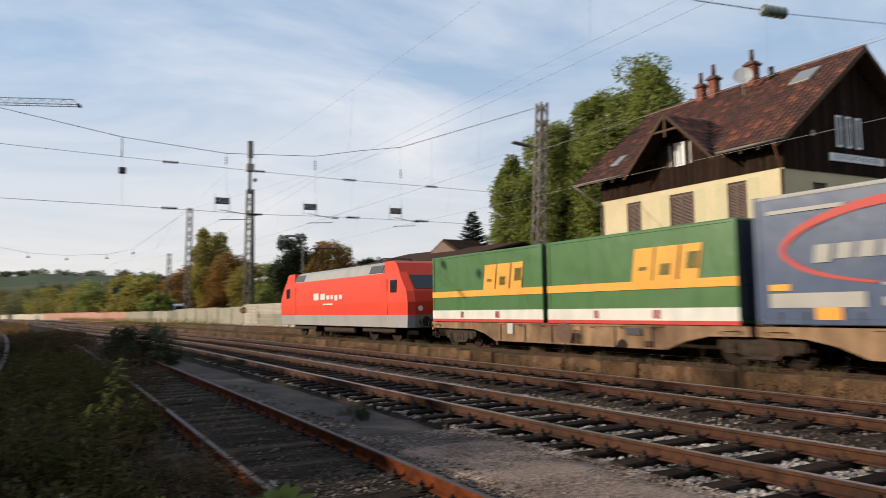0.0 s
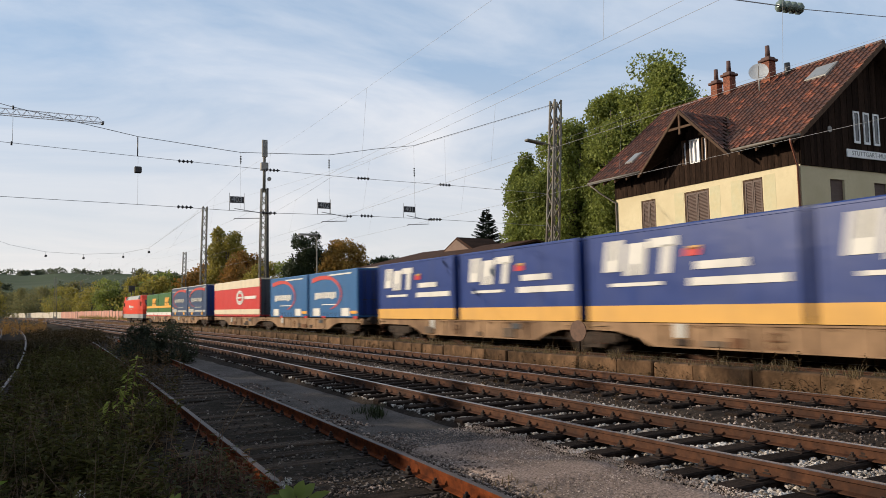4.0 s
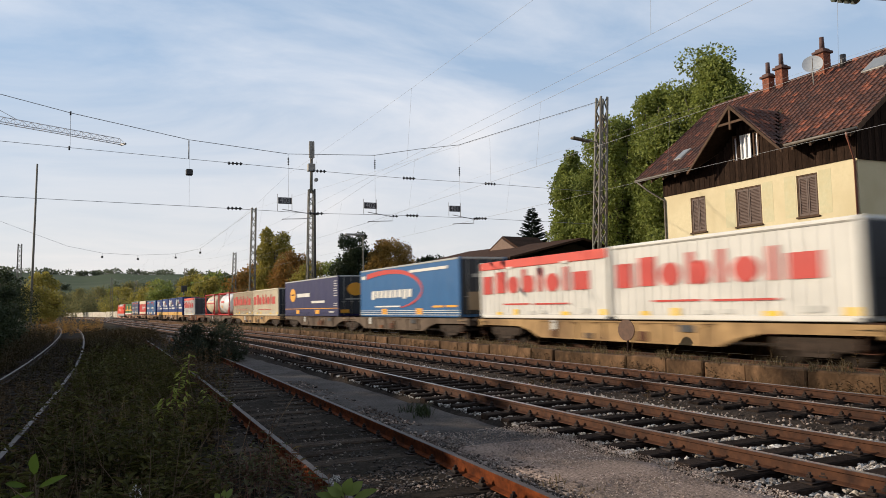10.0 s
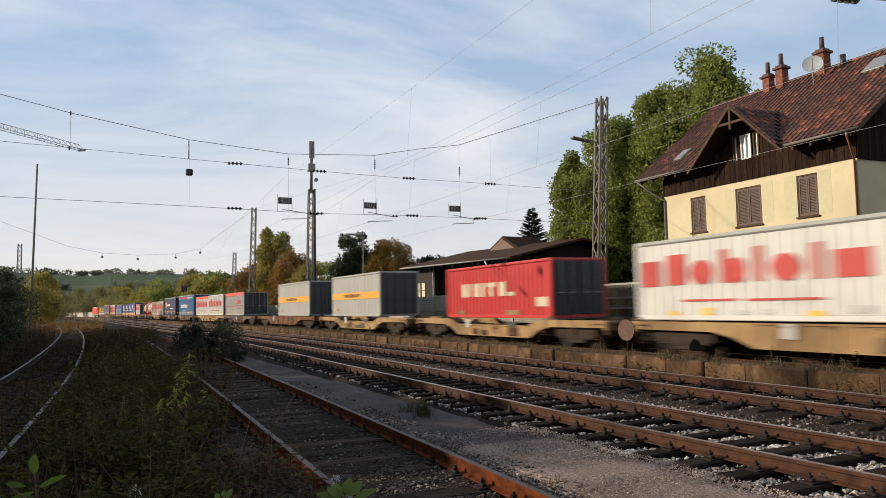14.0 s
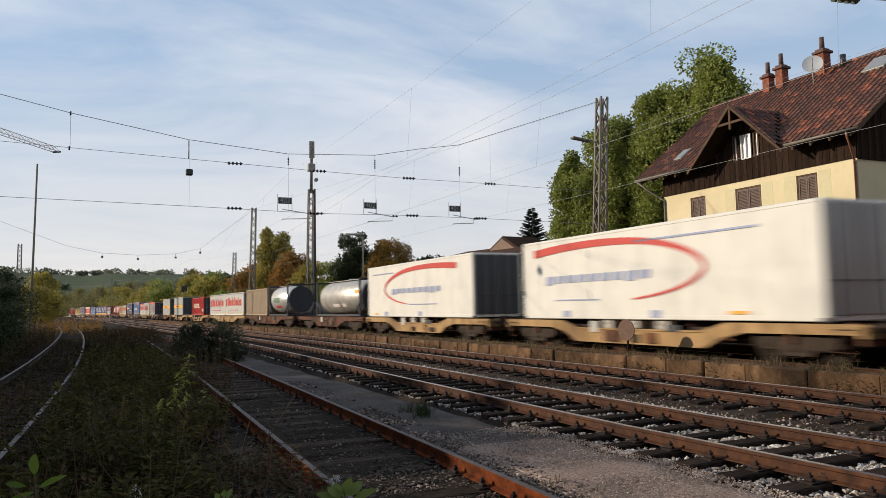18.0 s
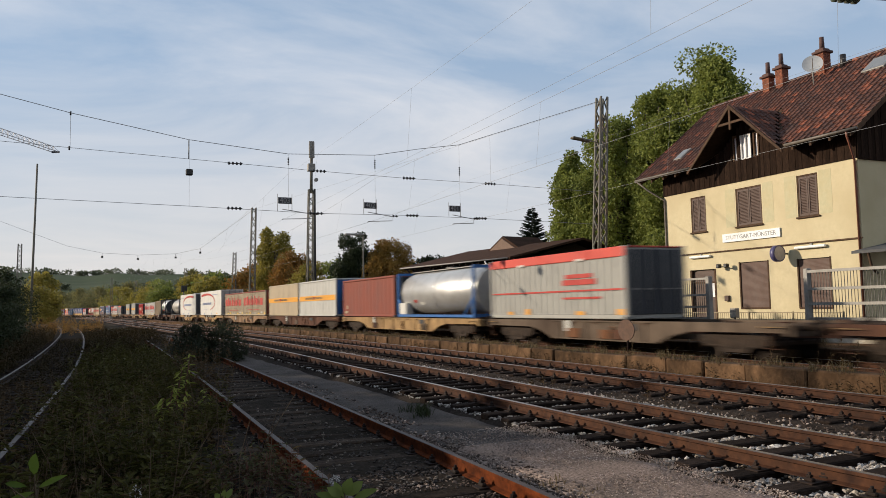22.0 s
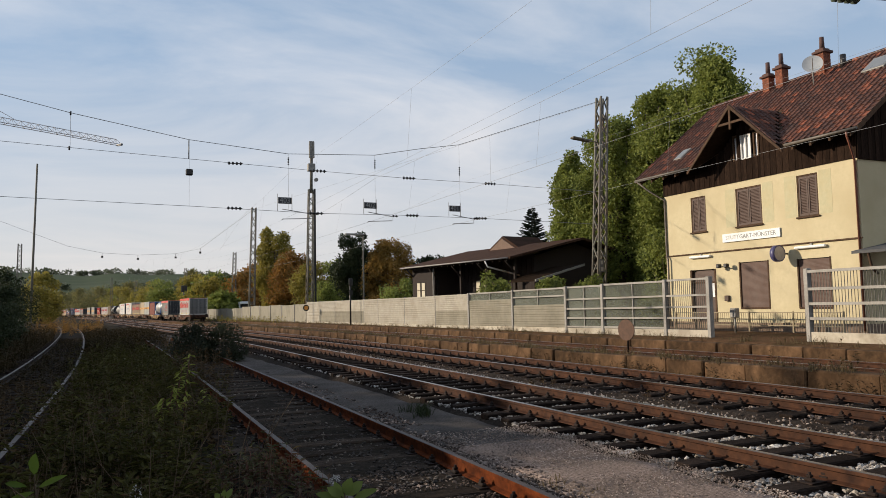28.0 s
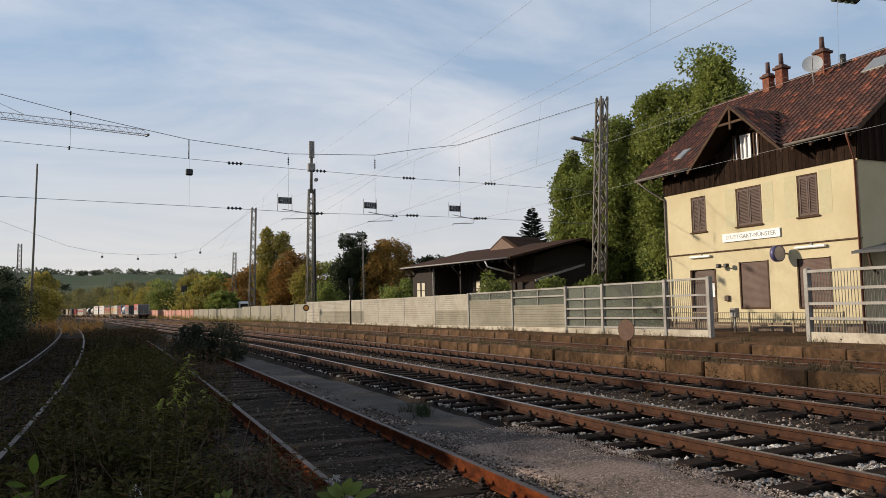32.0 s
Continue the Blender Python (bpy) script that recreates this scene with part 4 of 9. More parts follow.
    tiled_slope(rf, (EAVE_X, y1, EAVE_Z), (0, -1, 0), (RIDGE_X - EAVE_X, 0, RIDGE_Z - EAVE_Z), y1 - y0, L, clear, single=(9.0, 13.0, 0.0, 6.5))
    tiled_slope(rf, (bx, y0, EAVE_Z), (0, 1, 0), (RIDGE_X - bx, 0, RIDGE_Z - EAVE_Z), y1 - y0, L)
    k = int((y1 - y0) / 0.36)
    for i in range(k):
        y = y0 + i * (y1 - y0) / k
        part("ridge_tile", Shape().tube([(RIDGE_X, y, RIDGE_Z + 0.0), (RIDGE_X, y + 0.4, RIDGE_Z + 0.015)], [0.125, 0.11], 8), MAT_TILES, rf)
    for y in (y0, y1):
        part("verge_board", Shape().prism([(EAVE_X - 0.02, EAVE_Z - 0.2), (EAVE_X - 0.02, EAVE_Z + 0.02), (RIDGE_X, RIDGE_Z + 0.04), (bx, EAVE_Z + 0.02), (bx, EAVE_Z - 0.2), (RIDGE_X, RIDGE_Z - 0.2)], y - 0.025, y + 0.025, "y"), MAT_TIMBER, rf)
    y = y0 + 0.4
    while y < y1:
        if abs(y - dorm[0]) < hw:
            y += 0.85
            continue
        part("rafter_end", Shape().prism([(EAVE_X + 0.05, EAVE_Z - 0.3), (EAVE_X + 0.05, EAVE_Z - 0.14), (x0 + 0.1, EAVE_Z + 0.45), (x0 + 0.1, EAVE_Z + 0.2)], y - 0.05, y + 0.05, "y"), MAT_TIMBER, rf)
        y += 0.85
    for a, b in ((y0, 21.75), (27.15, y1)):
        gt = part("gutter", Shape().tube([(EAVE_X - 0.08, a, EAVE_Z - 0.08), (EAVE_X - 0.08, b, EAVE_Z - 0.08)], 0.06, 8), MAT_GUTTER, rf)
    # down pipes
    part("down_pipe", Shape().tube([(EAVE_X - 0.05, HY1 + 1.0, EAVE_Z - 0.12), (25.5, HY1 + 0.6, 7.2), (x0 - 0.06, HY1 - 0.1, 6.6), (x0 - 0.06, HY1 - 0.1, 3.9), (x0 - 0.12, HY1 - 0.25, 3.6), (x0 - 0.12, HY1 - 0.25, 0.3)], 0.045, 8), MAT_GUTTER, h)
    part("down_pipe", Shape().tube([(EAVE_X - 0.05, HY0 - 0.25, EAVE_Z - 0.1), (EAVE_X + 0.02, HY0 - 0.22, 7.5), (x0 - 0.07, HY0 + 0.06, 6.7), (x0 - 0.07, HY0 + 0.06, 0.3)], 0.045, 8), surf("copper_pipe", (0.13, 0.05, 0.03), (0.2, 0.075, 0.045), 8, 0.5), h, "red-brown rain pipe")
    # wall dormer: two small slopes with bargeboards and a king post
    ax, az, sl = dorm[0], dorm[1], dorm[2]
    ex = 25.0
    for sg in (-1, 1):
        half = (az - 7.6) / sl
        yb = ax + sg * half
        xa = EAVE_X + (az - EAVE_Z) / slope
        dl = Shape()
        dl.add([(ex, ax, az), (ex, yb, 7.6), (EAVE_X + (7.6 - EAVE_Z) / slope, yb, 7.6), (xa, ax, az),
                (ex, ax, az - 0.12), (ex, yb, 7.48), (EAVE_X + (7.6 - EAVE_Z) / slope, yb, 7.48), (xa, ax, az - 0.12)],
               [(0, 1, 2, 3), (4, 7, 6, 5), (0, 4, 5, 1), (1, 5, 6, 2), (2, 6, 7, 3)])
        d = part("dormer_roof", dl, MAT_SOFFIT, h, "small tiled dormer slope")
        w_, l_ = xa - ex, math.hypot(half, az - 7.6)
        tiled_slope(d, (ex if sg < 0 else ex, yb, 7.6), (1, 0, 0), (0, ax - yb, az - 7.6), w_, l_, keep=lambda u, v: u < (EAVE_X + (7.6 + v / l_ * (az - 7.6) - EAVE_Z) / slope) - ex + 0.1)
        part("bargeboard", Shape().prism([(ax, az + 0.05), (yb - sg * -0.1, 7.55), (yb - sg * -0.1, 7.42), (ax, az - 0.12)], ex - 0.05, ex + 0.02, "x"), MAT_TIMBER, h)
    part("king_post", Shape().box((ex - 0.03, ax - 0.05, az - 1.05), (ex + 0.05, ax + 0.05, az - 0.1)).box((ex - 0.02, ax - 0.8, az - 0.8), (ex + 0.04, ax + 0.8, az - 0.7)), MAT_TIMBER, h)
    # skylights
    for y, v, w_, l_ in ((20.6, 5.55, 1.05, 1.15), (28.9, 1.5, 0.55, 0.9)):
        up = Vector((RIDGE_X - EAVE_X, 0, RIDGE_Z - EAVE_Z)).normalized()
        o = Vector((EAVE_X, y, EAVE_Z)) + up * v + Vector((-up.z, 0, up.x)) * 0.09
        m = Matrix(((up.x, 0, -up.z, o.x), (0, 1, 0, o.y), (up.z, 0, up.x, o.z), (0, 0, 0, 1)))
        sk = part("skylight", Shape().box((-l_ / 2, -w_ / 2, -0.09), (l_ / 2, w_ / 2, 0.03), m, ch=0.02), MAT_GALV, rf)
        part("pane", Shape().box((-l_ / 2 + 0.07, -w_ / 2 + 0.07, 0.03), (l_ / 2 - 0.07, w_ / 2 - 0.07, 0.038), m), surf("sky_pane", (0.13, 0.135, 0.135), (0.16, 0.165, 0.165), 3, 0.3), sk)
    # chimneys with caps and pots
    for y, w_, top in ((24.05, 0.46, 13.35), (26.38, 0.42, 13.3), (27.2, 0.4, 13.1)):
        x = RIDGE_X - 0.15
        ch = part("chimney", Shape().box((x - w_ / 2, y - w_ / 2, 11.2), (x + w_ / 2, y + w_ / 2, top - 0.45)), MAT_BRICK, h, "red brick chimney")
        rows = int((top - 0.45 - 11.9) / 0.085)
        for j in range(rows):
            z = 11.9 + j * 0.085
            for face in range(2):
                for q in range(3):
                    a = -w_ / 2 + q * w_ / 3 + (0.05 if j % 2 else 0)
                    b = min(a + w_ / 3 - 0.012, w_ / 2)
                    if face == 0:
                        part("brick", Shape().box((x - w_ / 2 - 0.008, y + a, z), (x - w_ / 2 + 0.02, y + b, z + 0.072)), MAT_BRICK, ch)
                    else:
                        part("brick", Shape().box((x + a, y - w_ / 2 - 0.008, z), (x + b, y - w_ / 2 + 0.02, z + 0.072)), MAT_BRICK, ch)
        part("cap", Shape().box((x - w_ / 2 - 0.1, y - w_ / 2 - 0.1, top - 0.5), (x + w_ / 2 + 0.1, y + w_ / 2 + 0.1, top - 0.38), ch=0.02).box((x - w_ / 2, y - w_ / 2, top - 0.4), (x + w_ / 2, y + w_ / 2, top - 0.28), ch=0.02), surf("sooty_brick", (0.07, 0.035, 0.028), (0.12, 0.06, 0.045), 6, 0.9), ch)
        part("pot", Shape().tube([(x, y, top - 0.3), (x, y, top + 0.3)], [0.12, 0.1], 10), surf("dark_pot", (0.06, 0.032, 0.028), (0.1, 0.05, 0.04), 6, 0.8), ch)
    part("vent_pipe", Shape().tube([(RIDGE_X - 0.3, 22.9, 11.8), (RIDGE_X - 0.3, 22.9, 12.45)], 0.13, 10), MAT_BLACK, rf)
    return h


build_house()


def build_house_fittings():
    # satellite dish on the roof
    d = thing("satellite_dish", "pale grey satellite dish on a short pole on the roof", "satellite dish")
    c = Vector((29.5, 23.76, 12.19))
    nrm = Vector((-0.75, -0.6, 0.28)).normalized()
    m = nrm.to_track_quat("Z", "Y").to_matrix().to_4x4()
    sh, n = Shape(), 24
    vs = [(0, 0, -0.08)]
    for r in (0.22, 0.39, 0.44):
        vs += [(r * math.cos(2 * math.pi * i / n), r * math.sin(2 * math.pi * i / n), -0.08 + 0.32 * r * r) for i in range(n)]
    fs = [(0, 1 + i, 1 + (i + 1) % n) for i in range(n)]
    for k in range(2):
        fs += [(1 + k * n + i, 1 + k * n + (i + 1) % n, 1 + (k + 1) * n + (i + 1) % n, 1 + (k + 1) * n + i) for i in range(n)]
    vs = [Matrix.Translation(c) @ m @ Vector(v) for v in vs]
    part("dish", Shape().add(vs, fs, True), surf("dish_grey", (0.4, 0.41, 0.41), (0.46, 0.47, 0.47), 4, 0.5), d)
    part("arm", Shape().tube([c - nrm * 0.05 + Vector((0, 0, -0.42)), c + nrm * 0.45], 0.02, 6), MAT_GALV, d)
    part("pole", Shape().tube([c - nrm * 0.12, c - nrm * 0.12 + Vector((0, 0, -1.15))], 0.03, 8), MAT_GALV, d)
    # platform clock
    k = thing("platform_clock", "round double-faced clock with a blue rim on a wall bracket", "clock")
    c = Vector((25.45, 22.67, 3.41))
    part("case", Shape().tube([c + Vector((0, -0.1, 0)), c + Vector((0, 0.1, 0))], 0.34, 28), surf("clock_blue", (0.05, 0.05, 0.12), (0.08, 0.07, 0.16), 5, 0.4), k)
    for s in (-1, 1):
        part("dial", Shape().tube([c + Vector((0, s * 0.1, 0)), c + Vector((0, s * 0.112, 0))], 0.29, 28), surf("clock_dial", (0.4, 0.34, 0.28), (0.5, 0.43, 0.36), 5, 0.3), k)
    part("bracket", Shape().tube([c, (HX, 22.67, 3.41)], 0.035, 8), MAT_BLACK, k)
    # station name boards
    b = thing("station_sign", "white enamel station name board on the front wall", "sign")
    part("board", Shape().box((HX - 0.07, 22.92, 4.15), (HX - 0.02, 26.14, 4.53), ch=0.01), MAT_WHITE, b)
    turn = Matrix(((0, 0, -1, HX - 0.074), (-1, 0, 0, 24.53), (0, 1, 0, 4.34), (0, 0, 0, 1)))
    lettering("STUTTGART-MÜNSTER", 0.26, surf("sign_ink", (0.2, 0.2, 0.2), (0.27, 0.27, 0.26), 5, 0.6), b, turn, wide=1.05)
    b = thing("station_sign", "white station name board on the dark boarded gable", "sign")
    part("board", Shape().box((28.75, HY0 - 0.13, 7.25), (32.5, HY0 - 0.08, 7.58), ch=0.01), MAT_WHITE, b)
    turn = Matrix(((1, 0, 0, 30.6), (0, 0, -1, HY0 - 0.134), (0, 1, 0, 7.415), (0, 0, 0, 1)))
    lettering("STUTTGART-MÜNSTER", 0.26, bpy.data.materials["sign_ink"], b, turn, wide=1.15)
    # strip lamps under the ledge
    for y0, y1 in ((26.9, 28.25), (20.75, 22.2)):
        l = thing("wall_lamp", "white strip lamp under the ledge of the front wall", "lamp", group="wall lamps")
        part("housing", Shape().box((HX - 0.16, y0, 3.55), (HX - 0.02, y1, 3.66), ch=0.03), MAT_WHITE, l)
        part("bracket", Shape().box((HX - 0.05, (y0 + y1) / 2 - 0.05, 3.6), (HX, (y0 + y1) / 2 + 0.05, 3.74)), MAT_GALV, l)
    l = thing("floodlight", "pair of small black floodlights on a bracket", "lamp")
    for y in (25.75, 26.2):
        part("head", Shape().box((HX - 0.4, y - 0.1, 3.0), (HX - 0.2, y + 0.1, 3.18), ch=0.03), MAT_BLACK, l)
    part("bracket", Shape().tube([(HX, 25.98, 3.05), (HX - 0.25, 25.98, 3.05), (HX - 0.25, 25.7, 3.05), (HX - 0.25, 26.25, 3.05)], 0.025, 6), MAT_BLACK, l)
    # ticket post and wall box
    t = thing("ticket_validator", "small grey ticket validator on a post", "ticket machine")
    part("post", Shape().tube([(24.3, 24.0, 0.15), (24.3, 24.0, 0.85)], 0.04, 8), MAT_GALV, t)
    part("case", Shape().box((24.15, 23.82, 0.8), (24.4, 24.15, 1.2), ch=0.03), MAT_GALV, t)
    w = thing("wall_box", "small dark brown electric box on the wall", "box")
    part("case", Shape().box((HX - 0.12, 25.9, 1.5), (HX, 26.15, 1.75), ch=0.02), MAT_SHUTTER, w)
    # porch roof at the gable end
    p = thing("porch_canopy", "small dark canopy on curved brackets at the gable end", "canopy")
    part("roof", Shape().prism([(25.3, 3.15), (25.3, 3.25), (28.2, 3.75), (28.2, 3.6)], 17.4, 19.2, "y"), surf("canopy_felt", (0.05, 0.05, 0.052), (0.08, 0.08, 0.08), 5, 0.8), p)
    part("post", Shape().box((25.75, 17.7, 0.2), (25.9, 17.85, 3.2)), MAT_TIMBER, p)
    part("bracket", Shape().tube([(25.85, 18.6, 2.4), (25.55, 18.6, 2.6), (25.4, 18.6, 3.15)], 0.05, 6), MAT_TIMBER, p)


build_house_fittings()


# ---- masts, overhead line, signals ----
def lattice_mast(name, base, top, w0, w1, label, bays=None, parent=None):
    """A square lattice mast of angle legs with zigzag bracing."""
    base, top = Vector(base), Vector(top)
    t = thing(name, label, "mast", group="overhead line masts")
    H = (top - base).length
    bays = bays or max(6, int(H / 0.8))

    def corner(k, i):
        w = (w0 + (w1 - w0) * k) / 2
        c = base.lerp(top, k)
        return c + Vector(((-w, -w), (w, -w), (w, w), (-w, w))[i] + (0,))
    r = 0.066 * max(1.0, w0 / 0.6)
    for i in range(4):
        part("leg", Shape().tube([corner(0, i), corner(1, i)], r, 4), MAT_MAST, t)
    for i in range(4):
        br = Shape()
        br.tube([corner(k / bays, (i, (i + 1) % 4)[k % 2]) for k in range(bays + 1)], r * 0.8, 4, cap=False)
        part("bracing", br, MAT_MAST, t)
    part("footing", Shape().box((base.x - w0 * 0.8, base.y - w0 * 0.8, base.z - 0.3), (base.x + w0 * 0.8, base.y + w0 * 0.8, base.z + 0.35), ch=0.04), MAT_PLINTH, t)
    return t


def insulator_shape(sh, a, b, n=4, r=0.075):
    """A string of dished insulators between two points."""
    a, b = Vector(a), Vector(b)
    pts, rs = [], []
    for i in range(n):
        for f, q in ((0.1, 0.25), (0.3, 1.0), (0.55, 0.9), (0.75, 0.3)):
            pts.append(a.lerp(b, (i + f) / n))
            rs.append(r * q)
    sh.tube([a, *pts, b], [r * 0.25, *rs, r * 0.25], 8)


def poly(sh, pts, r):
    sh.tube(pts, r, 5, cap=False)


SPAN_Y = 33.5
SIG = (18.9, 60.0)


def build_overhead():
    m = lattice_mast("catenary_mast", (24.25, SPAN_Y, 0.1), (25.02, SPAN_Y, 12.75), 0.52, 0.42, "tall grey-brown steel lattice mast behind the barrier", 17)
    part("sign_plate", Shape().box((24.2, SPAN_Y - 0.35, 3.15), (24.52, SPAN_Y - 0.32, 3.85), ch=0.008), surf("mast_plate", (0.05, 0.05, 0.052), (0.08, 0.08, 0.08), 4, 0.6), m, "dark number plate")
    for z in (3.32, 3.67):
        part("plate_mark", Shape().box((24.28, SPAN_Y - 0.356, z - 0.1), (24.44, SPAN_Y - 0.35, z + 0.1)), MAT_GALV, m, "pale bar on the plate")
    l = thing("mast_lamp", "flat platform lamp on an arm of the mast", "lamp")
    part("arm", Shape().tube([(24.7, SPAN_Y, 10.2), (23.9, SPAN_Y - 0.2, 10.25)], 0.03, 6), MAT_MAST, l)
    part("head", Shape().box((22.8, SPAN_Y - 0.4, 10.2), (24.0, SPAN_Y - 0.05, 10.32), Matrix.Translation((23.3, 0, 10.2)) @ Matrix.Rotation(radians(6), 4, "Y") @ Matrix.Translation((-23.3, 0, -10.2)), ch=0.04), MAT_MAST, l)
    lattice_mast("catenary_mast", (-20.0, SPAN_Y, -0.3), (-20.4, SPAN_Y, 14.9), 0.55, 0.42, "tall steel lattice mast on the far side of the sidings", 17)
    # cross-span: carrying wire, two straight span wires, hangers
    c = thing("cross_span", "cross-span wires with insulators over all the tracks", "overhead line")
    top = [(-20.3, 14.5), (-3.55, 10.15), (-1.07, 9.62), (3.49, 8.85), (7.73, 8.51), (11.83, 8.71), (14.15, 9.17), (16.25, 9.51), (24.9, 12.55)]
    up = [(-20.2, 8.93), (-3.51, 8.3), (3.49, 8.02), (9.01, 7.81), (13.44, 7.69), (18.04, 7.64), (24.6, 7.5)]
    low = [(-20.1, 6.44), (-3.47, 6.13), (3.5, 6.0), (9.0, 5.86), (12.55, 5.9), (17.35, 5.87), (24.5, 5.75)]
    for pts, r in ((top, 0.014), (up, 0.01), (low, 0.01)):
        s = Shape()
        poly(s, [(x, SPAN_Y, z) for x, z in pts], r)
        part("span_wire", s, MAT_WIRE, c)
    for x, a, b, r in ((3.49, 8.85, 6.0, 0.005), (7.73, 8.5, 5.95, 0.005), (11.83, 8.71, 5.9, 0.005), (16.25, 9.5, 5.88, 0.005), (-1.07, 9.6, 8.2, 0.008), (18.0, 10.0, 7.65, 0.005)):
        s = Shape()
        poly(s, [(x, SPAN_Y, a), (x, SPAN_Y, b)], r)
        part("dropper", s, MAT_WIRE, c)
    part("rod", Shape().tube([(3.47, SPAN_Y, 8.82), (3.47, SPAN_Y, 8.02)], 0.022, 6), MAT_BLACK, c)
    for x, z0, z1 in ((7.73, 8.45, 8.0), (11.83, 8.6, 8.05), (16.25, 8.5, 7.95)):
        s = Shape()
        insulator_shape(s, (x, SPAN_Y, z0 - 0.1), (x, SPAN_Y, z1), 5, 0.045)
        part("insulator", s, MAT_BLACK, c)
    for x, z in ((5.4, 7.94), (5.37, 5.97), (13.55, 7.7), (17.97, 7.64), (13.7, 5.9), (17.4, 5.87), (9.15, 7.81), (9.0, 5.86)):
        s = Shape()
        insulator_shape(s, (x - 0.33, SPAN_Y, z), (x + 0.33, SPAN_Y, z), 4, 0.075)
        part("insulator", s, MAT_BLACK, c)
    part("weight", Shape().box((3.35, SPAN_Y - 0.12, 7.32), (3.63, SPAN_Y + 0.12, 7.58), ch=0.03), MAT_BLACK, c, "dark box hanging in the span")
    for x, z in ((-1.07, 9.62), (-1.1, 8.2)):
        part("clamp", Shape().tube([(x, SPAN_Y, z - 0.09), (x, SPAN_Y, z + 0.06)], 0.035, 6), MAT_BLACK, c)
    # number boards and steady arms
    for txt, x, z, xa in (("403", 7.55, 6.38, 8.8), ("402", 11.55, 6.3, 12.66), ("401", 15.92, 6.3, 16.97)):
        b = thing("track_number_board", "black track number board with grey figures hanging over a track", "sign", group="track number boards")
        part("board", Shape().box((x - 0.3, SPAN_Y - 0.09, z - 0.145), (x + 0.3, SPAN_Y - 0.06, z + 0.145), ch=0.008), surf("board_black", (0.02, 0.02, 0.022), (0.035, 0.035, 0.04), 5, 0.6), b)
        for sx in (-0.32, 0.32):
            part("hanger", Shape().tube([(x + sx, SPAN_Y - 0.05, 5.9), (x + sx, SPAN_Y - 0.05, z + 0.3)], 0.012, 5), MAT_WIRE, b)
        lettering(txt, 0.33, surf("figure_grey", (0.26, 0.26, 0.25), (0.34, 0.34, 0.33), 5, 0.6), b, Matrix(((1, 0, 0, x), (0, 0, -1, SPAN_Y - 0.093), (0, 1, 0, z), (0, 0, 0, 1))), wide=0.95)
        a = thing("steady_arm", "thin steady arm that holds a contact wire", "overhead line", group="steady arms")
        part("arm", Shape().tube([(x - 0.1, SPAN_Y, 6.0), (xa, SPAN_Y, 5.82), (xa, SPAN_Y, 5.62), (x - 0.1, SPAN_Y - 0.1, 5.55), (x - 0.15, SPAN_Y - 0.1, 5.5)], 0.018, 5), MAT_WIRE, a)
        s = Shape()
        insulator_shape(s, (xa, SPAN_Y, 5.85), (xa + 0.3, SPAN_Y, 5.84), 2, 0.06)
        part("insulator", s, MAT_BLACK, a)
    # catenaries along the tracks: carrying wire, contact wire and droppers
    for x0, x1, xs in ((7.72, 7.45, 7.2), (11.83, 11.47, 11.2), (16.25, 15.88, 16.6)):
        c = thing("catenary", "carrying wire and contact wire above a track", "overhead line", group="catenaries")
        supports = [-26.0, SPAN_Y, 93.0, 150.0, 215.0, 290.0]
        off = along(SPAN_Y, 0).x
        mess, cont, drops = [], [], []
        for a, b in zip(supports, supports[1:]):
            for i in range(13):
                k = i / 12
                s = a + (b - a) * k
                w = 0.0 if s > SPAN_Y else (SPAN_Y - s) / 60.0
                sway = along(s, 0).x - off
                xm = x0 + sway + (xs - x0) * min(1, w * 1.6)
                xc = x1 + sway + (xs - x1) * min(1, w * 1.6)
                zm = 7.6 - 1.2 * 4 * k * (1 - k) * ((b - a) / 60.0) ** 2 * (0.18 if b == SPAN_Y else 1.0)
                mess.append((xm, s, zm))
                cont.append((xc, s, 5.52))
                if i in (1, 3, 5, 7, 9, 11):
                    drops.append(((xm, s, zm), (xc, s, 5.52)))
        s = Shape()
        poly(s, mess, 0.0045 if x0 == 11.83 else 0.0025)
        part("carrying_wire", s, MAT_WIRE, c)
        s = Shape()
        poly(s, cont, 0.0045 if x0 != 7.72 else 0.0025)
        part("contact_wire", s, MAT_WIRE, c)
        for a, b in drops[:24]:
            s = Shape()
            poly(s, [a, b], 0.0025)
            part("dropper", s, MAT_WIRE, c)
    # feeder along the mast tops
    f = thing("feeder_line", "thin feeder wires beside the overhead line", "overhead line")
    for pts in ([(24.9, SPAN_Y, 12.5), (19.3, 110.0, 15.6), (20.5, 148, 12.2)],):
        s = Shape()
        poly(s, pts, 0.007)
        part("wire", s, MAT_WIRE, f)
    # second cross-span, nearer than the house
    lattice_mast("catenary_mast", (30.5, 10.0, 0.1), (31.0, 10.0, 12.5), 0.52, 0.42, "tall steel lattice mast by the platform end", 16)
    lattice_mast("catenary_mast", (-14.0, 10.0, -0.3), (-14.4, 10.0, 12.8), 0.55, 0.42, "tall steel lattice mast beyond the sidings", 16)
    c = thing("cross_span", "near cross-span wire with a large glass insulator", "overhead line")
    s = Shape()
    poly(s, [(-14.2, 10, 9.5), (4.0, 10, 7.2), (11.3, 10.0, 7.35), (13.1, 10, 7.49)], 0.012)
    poly(s, [(13.85, 10, 7.54), (16.45, 10, 7.82), (30.8, 10, 9.4)], 0.009)
    part("span_wire", s, MAT_WIRE, c)
    s = Shape()
    insulator_shape(s, (13.1, 10, 7.49), (13.85, 10, 7.54), 4, 0.13)
    part("insulator", s, surf("green_glass", (0.1, 0.13, 0.1), (0.16, 0.2, 0.16), 3, 0.12), c)
